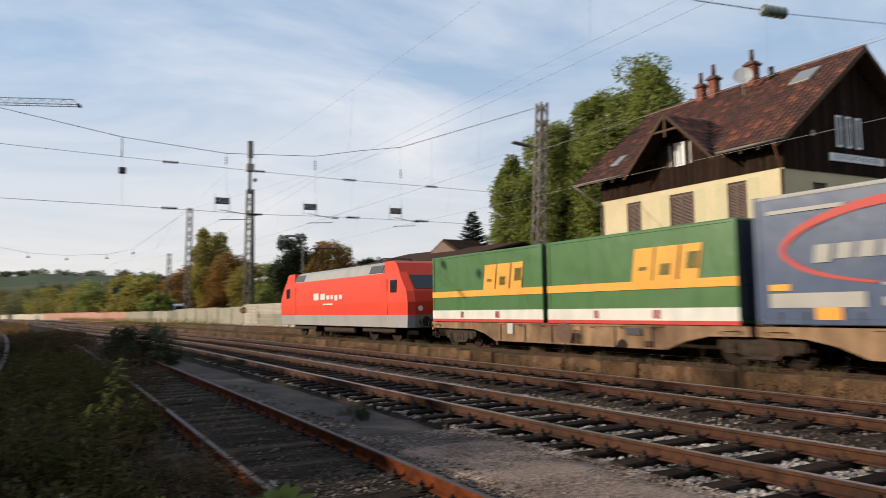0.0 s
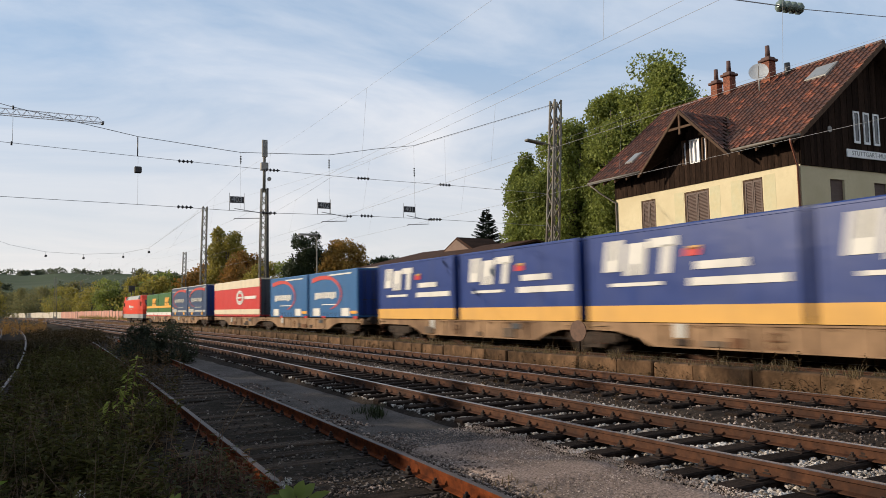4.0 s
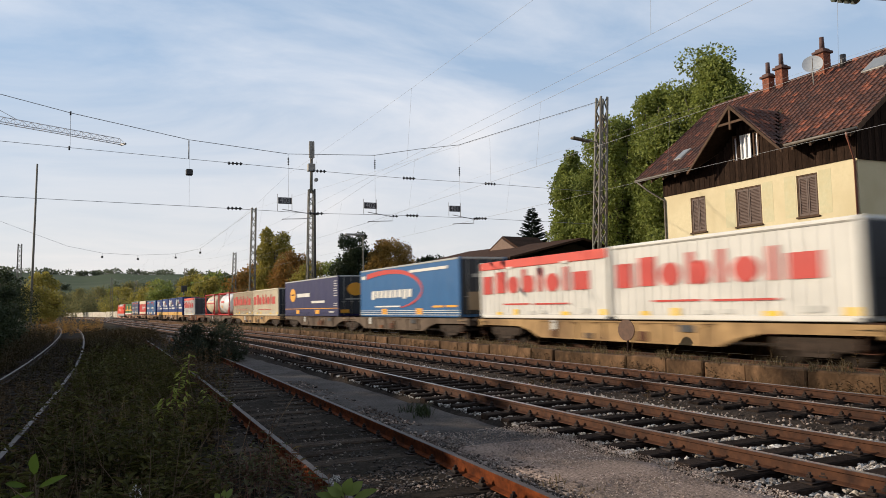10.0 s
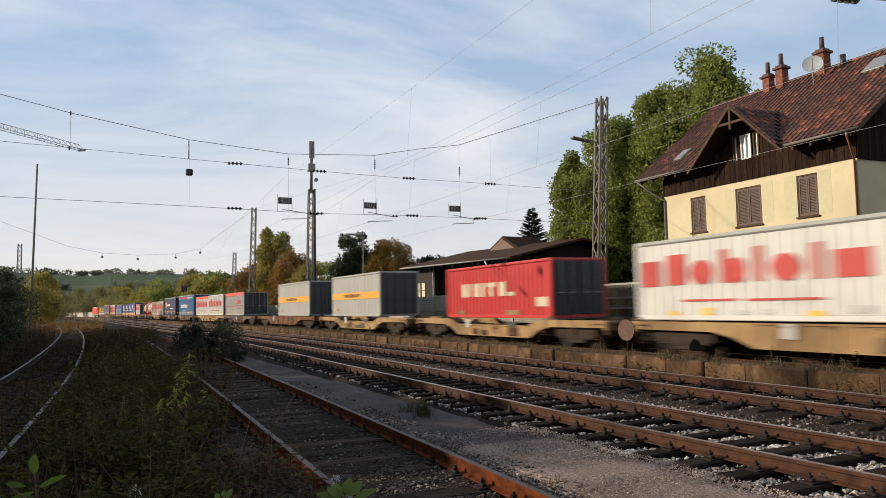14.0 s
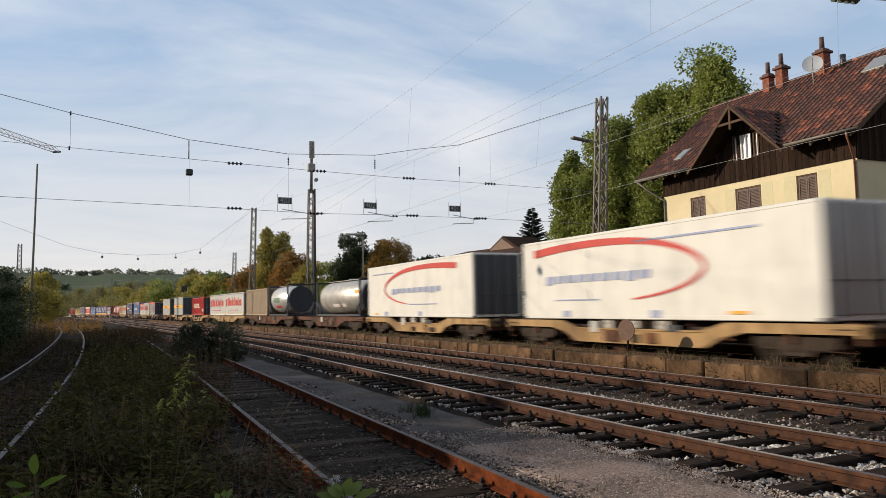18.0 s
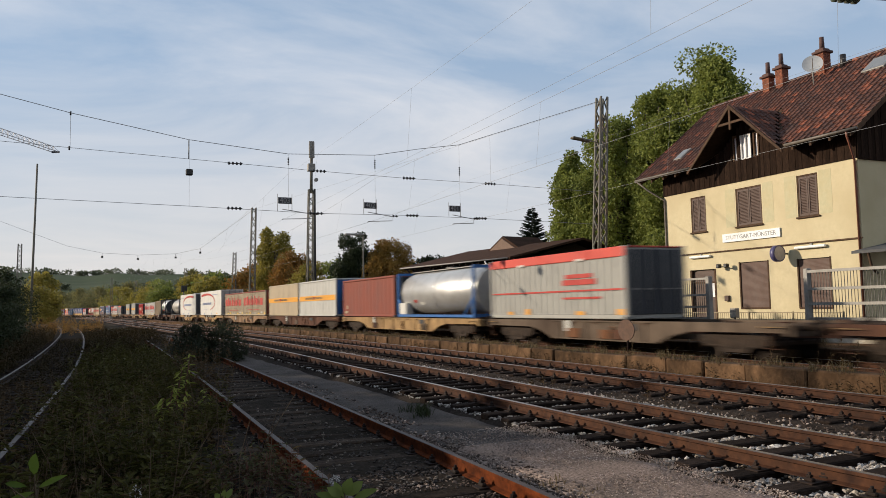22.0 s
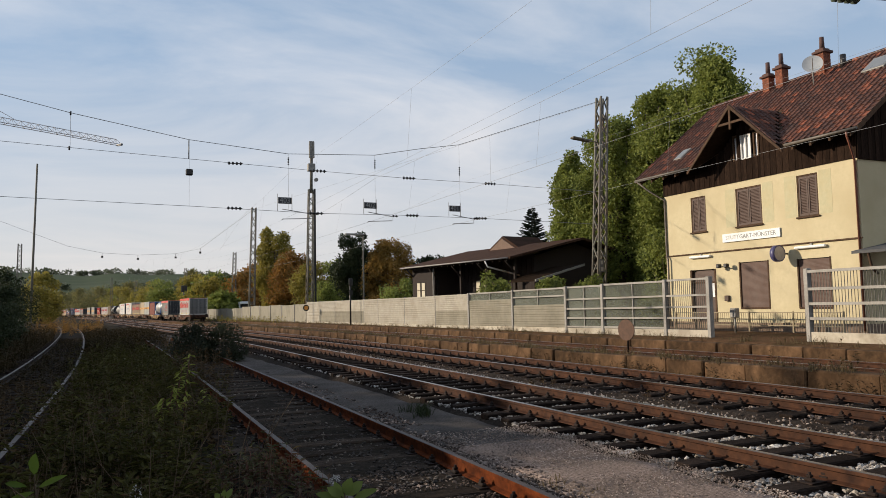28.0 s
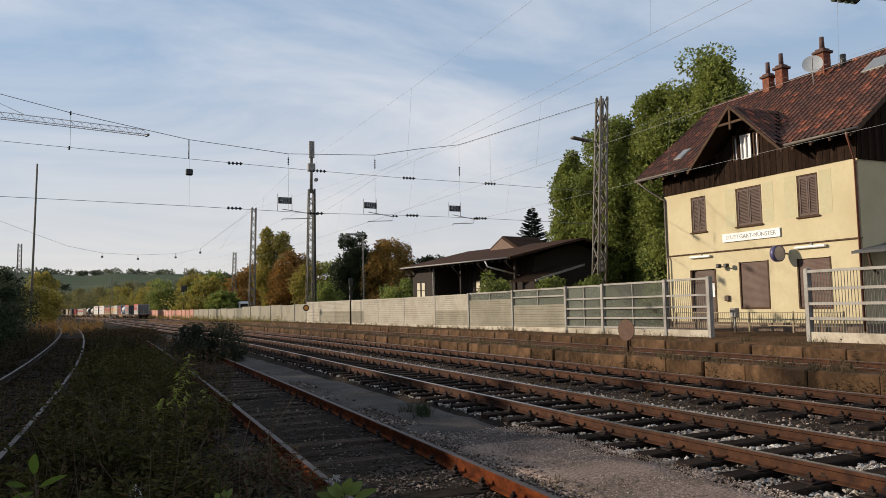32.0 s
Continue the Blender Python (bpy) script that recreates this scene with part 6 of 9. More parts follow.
def wagon(front, rear, colour, label, joint=None, low=False):
    """A container flat wagon between two places on the train; joint: where an articulated one bends, over a shared bogie."""
    mid, half = (front + rear) / 2, (front - rear) / 2
    w = thing("container_wagon", label, "freight wagon", group="freight wagons")
    spans = [(-half, half)] if joint is None else [(-half, joint - mid - 0.12), (joint - mid + 0.12, half)]
    bogies = []
    for i, (a, b) in enumerate(spans):
        ends = [a + 2.1, b - 2.1]
        if joint is not None:
            ends[1 - i] = joint - mid
        bogies += ends
        lo = 0.34 if not low else 0.28
        mid_top = FLOOR - 0.02 if not low else FLOOR - 0.26
        c0, c1 = ends[0] + 2.9, ends[1] - 2.9
        e0, e1 = (a, b)
        for sx in (-1, 1):
            x0, x1 = sorted((sx * 1.16, sx * 1.25))
            up = FLOOR - 0.02
            line = [(e0, up), (e0, up - 0.25), (c0 - 1.5, up - 0.27), (c0 - 0.7, up - 0.42), (c0, lo), (c1, lo), (c1 + 0.7, up - 0.42), (c1 + 1.5, up - 0.27), (e1, up - 0.25), (e1, up)]
            if low:
                line += [(c1 + 0.9, up), (c1 - 0.1, mid_top), (c0 + 0.1, mid_top), (c0 - 0.9, up)]
            sill = part("side_sill", Shape().prism(line, x0, x1, "x"), colour, w)
            ribs = Shape()
            xa, xb = sorted((sx * 1.25, sx * 1.29))
            for lvl in (lo, (up - 0.05 if not low else mid_top - 0.05)):
                ribs.box((xa, c0 + 0.05, lvl), (xb, c1 - 0.05, lvl + 0.045))
            k = c0 + 0.5
            while k < c1 and not low:
                ribs.box((xa, k - 0.02, lo), (xb, k + 0.02, up - 0.05))
                k += 1.55
            part("flange", ribs, colour, sill)
        for k in range(int((b - a) / 1.9) + 1):
            y = a + 0.15 + k * (b - a - 0.3) / int((b - a) / 1.9)
            part("cross_member", Shape().box((-1.16, y - 0.08, FLOOR - 0.25 if not low else mid_top - 0.25), (1.16, y + 0.08, FLOOR - 0.07 if not low else mid_top - 0.05)), P_BROWN, w)
        part("centre_sill", Shape().box((-0.28, a, FLOOR - 0.42 if not low else 0.5), (0.28, b, FLOOR - 0.13 if not low else mid_top - 0.06)), P_BROWN, w)
        # twist locks and brake gear
        for y in (a + 0.35, (a + b) / 2, b - 0.35):
            for sx in (-1, 1):
                z = FLOOR - 0.02 if not low or abs(y - (a + b) / 2) > 2 else mid_top
                part("container_lock", Shape().box((sx * 1.14 - 0.07, y - 0.11, z - 0.06), (sx * 1.14 + 0.07, y + 0.11, z + 0.035), ch=0.015), P_BROWN, w)
        part("brake_rod", Shape().tube([(-0.7, c0, 0.62), (-0.7, c1, 0.62)], 0.03, 6).box((-1.1, (a + b) / 2 - 1.4, 0.5), (-0.75, (a + b) / 2 - 0.7, 0.85), ch=0.05), P_BOGIE, w)
        part("sign_plate", Shape().box((-1.3, c0 + 0.9, 0.72), (-1.292, c0 + 1.5, 0.92)), P_DARK, w, "dark data panel")
        part("sign_plate", Shape().box((-1.3, c1 - 1.3, 0.62), (-1.292, c1 - 0.95, 1.0)), P_PALE, w, "pale data panel")
        rr = random.Random(int(front * 10) + i)
        yb = c0 + rr.uniform(0.25, 0.7) * (c1 - c0)
        wheel = part("handbrake_wheel", Shape().tube([(-1.3, yb + 0.2 * math.cos(a), 0.62 + 0.2 * math.sin(a)) for a in [math.pi * k / 8 for k in range(17)]], 0.016, 5, cap=False), P_RUST, w, "rusty handbrake wheel")
        part("hub", Shape().tube([(-1.24, yb, 0.62), (-1.31, yb, 0.62)], 0.04, 8).tube([(-1.3, yb - 0.2, 0.62), (-1.3, yb + 0.2, 0.62)], 0.012, 4).tube([(-1.3, yb, 0.42), (-1.3, yb, 0.82)], 0.012, 4), P_RUST, wheel)
        for _k in range(3):
            ya, wd = rr.uniform(c0 + 0.4, c1 - 1.2), rr.uniform(0.25, 0.8)
            part("side_box", Shape().box((-1.31, ya, lo + 0.06), (-1.25, ya + wd, lo + rr.uniform(0.22, 0.42)), ch=0.015), rr.choice((P_BROWN, P_BOGIE, P_GREYBROWN, P_RUST)), w)
        for y in (a + 0.55, b - 0.55):
            part("step", Shape().tube([(-1.24, y - 0.18, FLOOR - 0.2), (-1.28, y - 0.18, 0.36), (-1.28, y + 0.18, 0.36), (-1.24, y + 0.18, FLOOR - 0.2)], 0.018, 5), P_BROWN, w)
            part("grab_rail", Shape().tube([(-1.26, y - 0.3, FLOOR - 0.22), (-1.34, y - 0.3, FLOOR - 0.12), (-1.34, y + 0.3, FLOOR - 0.12), (-1.26, y + 0.3, FLOOR - 0.22)], 0.014, 5), P_YELLOWISH, w)
        hose = Shape()
        for k in range(int((c1 - c0) / 1.3)):
            y = c0 + 0.4 + 1.3 * k
            hose.tube([(-1.27, y - 0.07, up - 0.03), (-1.33, y - 0.05, up - 0.1), (-1.33, y + 0.05, up - 0.1), (-1.27, y + 0.07, up - 0.03)], 0.013, 4, cap=False)
        tagged(part("lashing_hook_row", hose, P_BROWN, w, "row of small lashing hooks"), kind="stuff")
    for y in sorted(set(round(v, 3) for v in bogies)):
        add_bogie(w, y)
    for sy in (-1, 1):
        y = sy * half
        part("headstock", Shape().box((-1.25, min(y, y - sy * 0.18), FLOOR - 0.36), (1.25, max(y, y - sy * 0.18), FLOOR - 0.06), ch=0.02), colour, w)
        for sx in (-0.875, 0.875):
            part("buffer", BUFFER, None, w, at=Matrix.Translation((sx, y, 0.92)) @ Matrix.Rotation(0 if sy > 0 else math.pi, 4, "Z"))
        part("coupling", Shape().tube([(0, y, 0.95), (0, y + sy * 0.25, 0.93), (0, y + sy * 0.42, 0.78), (0, y + sy * 0.6, 0.92)], 0.035, 6), P_BOGIE, w)
    MOVING.append((w, mid))
    return w


def decal_shape(sh, L, H, kind, f0, f1, h0, h1, x=-1.25, side=-1):
    """A flat mark on the side wall: fractions of its length from the front and of its height from below."""
    y0, y1 = L / 2 - f0 * L, L / 2 - f1 * L
    z0, z1 = h0 * H, h1 * H
    t = 0.006
    if kind == "r":
        sh.box((x - t, y1, z0), (x, y0, z1))
    elif kind == "s":                                   # slanted bar
        d = 0.18 * (z1 - z0)
        sh.prism([(y0 + 0, z0), (y1 + 0, z0), (y1 - d, z1), (y0 - d, z1)], x - t, x, "x")
    elif kind == "e":
        c, r = ((y0 + y1) / 2, (z0 + z1) / 2), ((y0 - y1) / 2, (z1 - z0) / 2)
        sh.prism([(c[0] + r[0] * math.cos(2 * math.pi * i / 24), c[1] + r[1] * math.sin(2 * math.pi * i / 24)) for i in range(24)], x - t, x, "x")
    elif kind in "ac":                                  # a swoosh that thins along its arc, bulging backwards or forwards
        pts = [Vector(p) for p in ((0, 0.9), (0.22, 0.96), (0.47, 0.97), (0.72, 0.9), (0.92, 0.7), (1.0, 0.44), (0.93, 0.22), (0.8, 0.08), (0.65, 0.0))]
        n, line = 4 * (len(pts) - 1), []
        for i in range(n + 1):
            k, w = min(i // 4, len(pts) - 2), i / 4 - min(i // 4, len(pts) - 2)
            p0, p1, p2, p3 = pts[max(k - 1, 0)], pts[k], pts[k + 1], pts[min(k + 2, len(pts) - 1)]
            line.append(0.5 * (2 * p1 + (p2 - p0) * w + (2 * p0 - 5 * p1 + 4 * p2 - p3) * w * w + (3 * p1 - p0 - 3 * p2 + p3) * w ** 3))
        vs = []
        for i, p in enumerate(line):
            d = line[min(i + 1, n)] - line[max(i - 1, 0)]
            d = Vector((d.x * (y0 - y1), d.y * (z1 - z0))).normalized()
            wd = (0.075 - 0.062 * i / n) * (z1 - z0)
            for q in (-1, 1):
                f = p.x if kind == "a" else 1 - p.x
                vs.append((x - t, y0 + (y1 - y0) * f + (1 if kind == "a" else -1) * d.y * wd * q, z0 + (z1 - z0) * p.y + d.x * wd * q))
        sh.add(vs, [(2 * i, 2 * i + 1, 2 * i + 3, 2 * i + 2) for i in range(n)])
    elif kind == "o":                                   # ring
        c, r = ((y0 + y1) / 2, (z0 + z1) / 2), ((y0 - y1) / 2, (z1 - z0) / 2)
        n = 28
        a0, a1 = 0.0, 2 * math.pi
        vs = []
        for i in range(n + 1):
            w = i / n
            a = a0 + (a1 - a0) * w
            for q in (1.0, 0.62):
                vs.append((x - t, c[0] - r[0] * q * math.cos(a), c[1] + r[1] * q * math.sin(a)))
        sh.add(vs, [(2 * i, 2 * i + 1, 2 * i + 3, 2 * i + 2) for i in range(n)])


WORD = [("r", 0.155, 0.24, 0.43, 0.8), ("e", 0.26, 0.36, 0.42, 0.71), ("r", 0.39, 0.42, 0.43, 0.81), ("e", 0.41, 0.49, 0.42, 0.71), ("r", 0.52, 0.55, 0.43, 0.81),
        ("e", 0.575, 0.68, 0.42, 0.71), ("r", 0.71, 0.74, 0.43, 0.79), ("r", 0.775, 0.885, 0.43, 0.7), ("r", 0.03, 0.11, 0.42, 0.74), ("r", 0.125, 0.131, 0.42, 0.74)]
SMALL = [("r", 0.22, 0.45, 0.225, 0.25), ("r", 0.48, 0.74, 0.22, 0.245)]
TAGS = [("r", 0.16, 0.2, 0.05, 0.11), ("r", 0.31, 0.345, 0.04, 0.15), ("r", 0.69, 0.74, 0.05, 0.11), ("r", 0.945, 0.985, 0.06, 0.14)]
WHITETAGS = [("r", 0.44, 0.475, 0.07, 0.12), ("r", 0.53, 0.57, 0.08, 0.13), ("r", 0.81, 0.87, 0.09, 0.16)]


def letters(f0, f1, h0, h1, n=9):
    """A row of slanted blocks, where a name stands."""
    return [("s", f0 + (f1 - f0) * i / n, f0 + (f1 - f0) * (i + 0.74) / n, h0 - 0.2 * (h1 - h0) * (i in (0, 7)), h1) for i in range(n)]


SWOOSH = [("a", 0.08, 0.7, 0.18, 0.9)]


def box_container(front, L, H, label, wall, ribs=0, top=None, end=None, marks=(), name="container", posts=None, tarp=False, roof=None, end_marks=()):
    """A box on the train: walls, roof, corner posts, doors with locking bars, and its painted marks."""
    c = thing(name, label, "container", group="containers on the train")
    mid = front - L / 2
    end, posts, top, z0 = end or P_SHADED_END, posts or wall, top or wall, FLOOR + 0.03
    b = Shape()
    if ribs:
        n = ribs * 4
        ys, step = [], (L - 0.36) / ribs
        for i in range(ribs):
            y = -L / 2 + 0.18 + i * step
            ys += [(y, 0.0), (y + step * 0.28, 0.0), (y + step * 0.38, 0.036), (y + step * 0.9, 0.036)]
        ys.append((L / 2 - 0.18, 0.0))
        for sx in (-1, 1):
            vs, fs = [], []
            for y, d in ys:
                x = sx * (1.245 - d)
                vs += [(x, y, z0 + 0.16), (x, y, z0 + H - 0.14)]
            fs = [(2 * i, 2 * i + 1, 2 * i + 3, 2 * i + 2) for i in range(len(ys) - 1)]
            b.add(vs, fs)
        b.box((-1.2, -L / 2 + 0.1, z0 + 0.05), (1.2, L / 2 - 0.1, z0 + H - 0.06))
    elif tarp:
        vs, fs, n, rows = [], [], max(6, int(L / 0.6)), 7
        for sx in (-1, 1):
            k = len(vs)
            for i in range(n + 1):
                y = -L / 2 + 0.12 + i * (L - 0.24) / n
                for j in range(rows):
                    z = z0 + 0.12 + j * (H - 0.22) / (rows - 1)
                    belly = 0.014 * math.sin(i * 2.1 + front) * math.sin(math.pi * j / (rows - 1)) + 0.01 * noise.noise((y * 0.8, z * 0.9, front))
                    vs.append((sx * (1.25 + (belly if 0 < j < rows - 1 and 0 < i < n else 0)), y, z))
            fs += [(k + i * rows + j, k + i * rows + j + 1, k + (i + 1) * rows + j + 1, k + (i + 1) * rows + j) for i in range(n) for j in range(rows - 1)]
        b.add(vs, fs, True)
        b.box((-1.22, -L / 2 + 0.08, z0 + 0.05), (1.22, L / 2 - 0.08, z0 + H - 0.04))
    else:
        b.box((-1.25, -L / 2 + 0.05, z0 + 0.05), (1.25, L / 2 - 0.05, z0 + H - 0.03), ch=0.03)
    body = part("body", b, wall, c)
    r = Shape()
    if top is not wall and ribs:
        for sx in (-1, 1):
            xa, xb = sorted((sx * 1.215, sx * 1.27))
            r.box((xa, -L / 2 + 0.02, z0 + H * 0.855), (xb, L / 2 - 0.02, z0 + H - 0.02), ch=0.02)
        r.box((-1.2, -L / 2 + 0.05, z0 + H - 0.05), (1.2, L / 2 - 0.05, z0 + H), ch=0.02)
    else:
        r.box((-1.262, -L / 2 + 0.02, z0 + H - 0.13), (1.262, L / 2 - 0.02, z0 + H), ch=0.04)
    part("roof", r, roof or top, c)
    part("base_rail", Shape().box((-1.26, -L / 2 + 0.02, z0), (1.26, L / 2 - 0.02, z0 + 0.15), ch=0.02), posts, c)
    for sx in (-1, 1):
        for sy in (-1, 1):
            x0, x1 = sorted((sx * 1.16, sx * 1.268))
            y0, y1 = sorted((sy * L / 2, sy * (L / 2 - 0.16)))
            p = part("corner_post", Shape().box((x0, y0, z0 - 0.02), (x1, y1, z0 + H + 0.005), ch=0.015), posts, c)
            part("corner_casting", Shape().box((x0 - 0.006, y0 - 0.006, z0 - 0.03), (x1 + 0.006, y1 + 0.006, z0 + 0.1), ch=0.015), P_DARK, p)
    # rear doors
    y = -L / 2 + 0.04
    for sx in (-1, 1):
        d = part("door", Shape().box((min(0.012 * sx, sx * 1.15), y - 0.05, z0 + 0.14), (max(0.012 * sx, sx * 1.15), y, z0 + H - 0.12), ch=0.015), end, c)
        for k in (0.32, 0.85):
            part("locking_bar", Shape().tube([(sx * k, y - 0.085, z0 + 0.08), (sx * k, y - 0.085, z0 + H - 0.08)], 0.02, 6).box((sx * k - 0.14, y - 0.1, z0 + 0.95), (sx * k + 0.14, y - 0.075, z0 + 1.0)), P_DARK if end is not P_DARK else MAT_GALV, d)
    for mat, xa, xb, h0, h1, disc in end_marks:
        q = Shape()
        if disc:
            q.prism([((xa + xb) / 2 + (xb - xa) / 2 * math.cos(math.pi * i / 12), z0 + H * (h0 + h1) / 2 + H * (h1 - h0) / 2 * math.sin(math.pi * i / 12)) for i in range(24)], y - 0.115, y - 0.108, "y")
        else:
            q.box((xa, y - 0.112, z0 + h0 * H), (xb, y - 0.106, z0 + h1 * H))
        part("painted_mark", q, mat, body, fast=True)
    part("front_wall", Shape().box((-1.15, L / 2 - 0.05, z0 + 0.12), (1.15, L / 2 - 0.005, z0 + H - 0.1), ch=0.01), end, c)
    if tarp:
        straps = Shape()
        n = int(L / 0.62)
        for i in range(1, n):
            yy = -L / 2 + i * L / n
            straps.box((-1.272, yy - 0.025, z0 + 0.03), (-1.258, yy + 0.025, z0 + 0.3))
        tagged(part("strap", straps, P_DARK, body, "row of short lashing straps"), kind="stuff")
    if ribs and top is not wall:
        for k in (0.28, 0.72):
            part("clamp", Shape().box((-1.285, L * (k - 0.5) - 0.22, z0 + H * 0.845), (-1.268, L * (k - 0.5) + 0.22, z0 + H * 0.88)), P_WHITE, c)
    for mat, marks_of in marks:
        for m in marks_of:
            s = Shape()
            decal_shape(s, L, H, *m, x=-1.252 if ribs else -1.272)
            s.v = [(vx, vy, vz + z0) for vx, vy, vz in s.v]
            part("painted_mark", s, mat, body, fast=True)
    MOVING.append((c, mid))
    return c


def tank_container(front, L, H, r, label, shell, frame_mat, marks=(), side_box=False):
    c = thing("tank_container", label, "tank container", group="containers on the train")
    mid, z0 = front - L / 2, FLOOR + 0.03
    zc = z0 + H * 0.52
    t = Shape()
    prof = [(-L / 2 + 0.22, 0.02), (-L / 2 + 0.24, r * 0.55), (-L / 2 + 0.33, r * 0.86), (-L / 2 + 0.5, r), (L / 2 - 0.5, r), (L / 2 - 0.33, r * 0.86), (L / 2 - 0.24, r * 0.55), (L / 2 - 0.22, 0.02)]
    t.tube([(0, y, zc) for y, q in prof], [q for y, q in prof], 32)
    tank = part("tank", t, shell, c)
    for k in (-0.3, 0.0, 0.3):
        part("band", Shape().tube([(0, k * L - 0.04, zc), (0, k * L + 0.04, zc)], r + 0.012, 32), shell, tank)
    for sy in (-1, 1):
        y0, y1 = sorted((sy * L / 2, sy * (L / 2 - 0.14)))
        for sx in (-1, 1):
            x0, x1 = sorted((sx * 1.12, sx * 1.24))
            part("corner_post", Shape().box((x0, y0, z0 - 0.03), (x1, y1, z0 + H), ch=0.015), frame_mat, c)
            part("brace", Shape().tube([(sx * 1.18, sy * (L / 2 - 0.1), z0 + 0.95), (sx * 1.18, sy * (L / 2 - 1.0), z0 + 0.12)], 0.06, 6), frame_mat, c)
        for za, zb in ((z0, z0 + 0.16), (z0 + H - 0.14, z0 + H)):
            part("end_beam", Shape().box((-1.14, y0, za), (1.14, y1, zb)), frame_mat, c)
        part("end_panel", Shape().tube([(0, sy * (L / 2 - 0.06), zc), (0, sy * (L / 2 - 0.2), zc)], r * 0.93, 28), P_DARK if frame_mat is P_DARK else shell, c)
    for sx in (-1, 1):
        part("bottom_rail", Shape().box((sx * 1.18 - 0.06, -L / 2 + 0.14, z0), (sx * 1.18 + 0.06, L / 2 - 0.14, z0 + 0.13), ch=0.01), frame_mat, c)
    if frame_mat is P_RED:
        for sx in (-1, 1):
            part("top_rail", Shape().box((sx * 1.18 - 0.05, -L / 2 + 0.14, z0 + H - 0.1), (sx * 1.18 + 0.05, L / 2 - 0.14, z0 + H), ch=0.01), frame_mat, c)
    part("walkway", Shape().box((-0.35, -L / 2 + 0.1, zc + r + 0.02), (0.35, L / 2 - 0.1, zc + r + 0.06)), MAT_GALV, c)
    part("manhole", Shape().tube([(0, 0, zc + r), (0, 0, zc + r + 0.14)], 0.28, 16), MAT_GALV, c)
    if side_box:
        part("valve_box", Shape().box((-1.24, L / 2 - 1.25, z0 + 0.12), (-0.8, L / 2 - 0.3, z0 + 0.75), ch=0.03), P_WHITE, c)
    for mat, ms in marks:
        for f0, f1, a0, a1 in ms:
            vs, n = [], 10
            for i in range(n + 1):
                a = radians(a0 + (a1 - a0) * i / n)
                for y in (L / 2 - f0 * L, L / 2 - f1 * L):
                    vs.append((-(r + 0.016) * math.cos(a), y, zc + (r + 0.016) * math.sin(a)))
            part("painted_mark", Shape().add(vs, [(2 * i, 2 * i + 1, 2 * i + 3, 2 * i + 2) for i in range(n)], True), mat, tank)
    MOVING.append((c, mid))
    return c


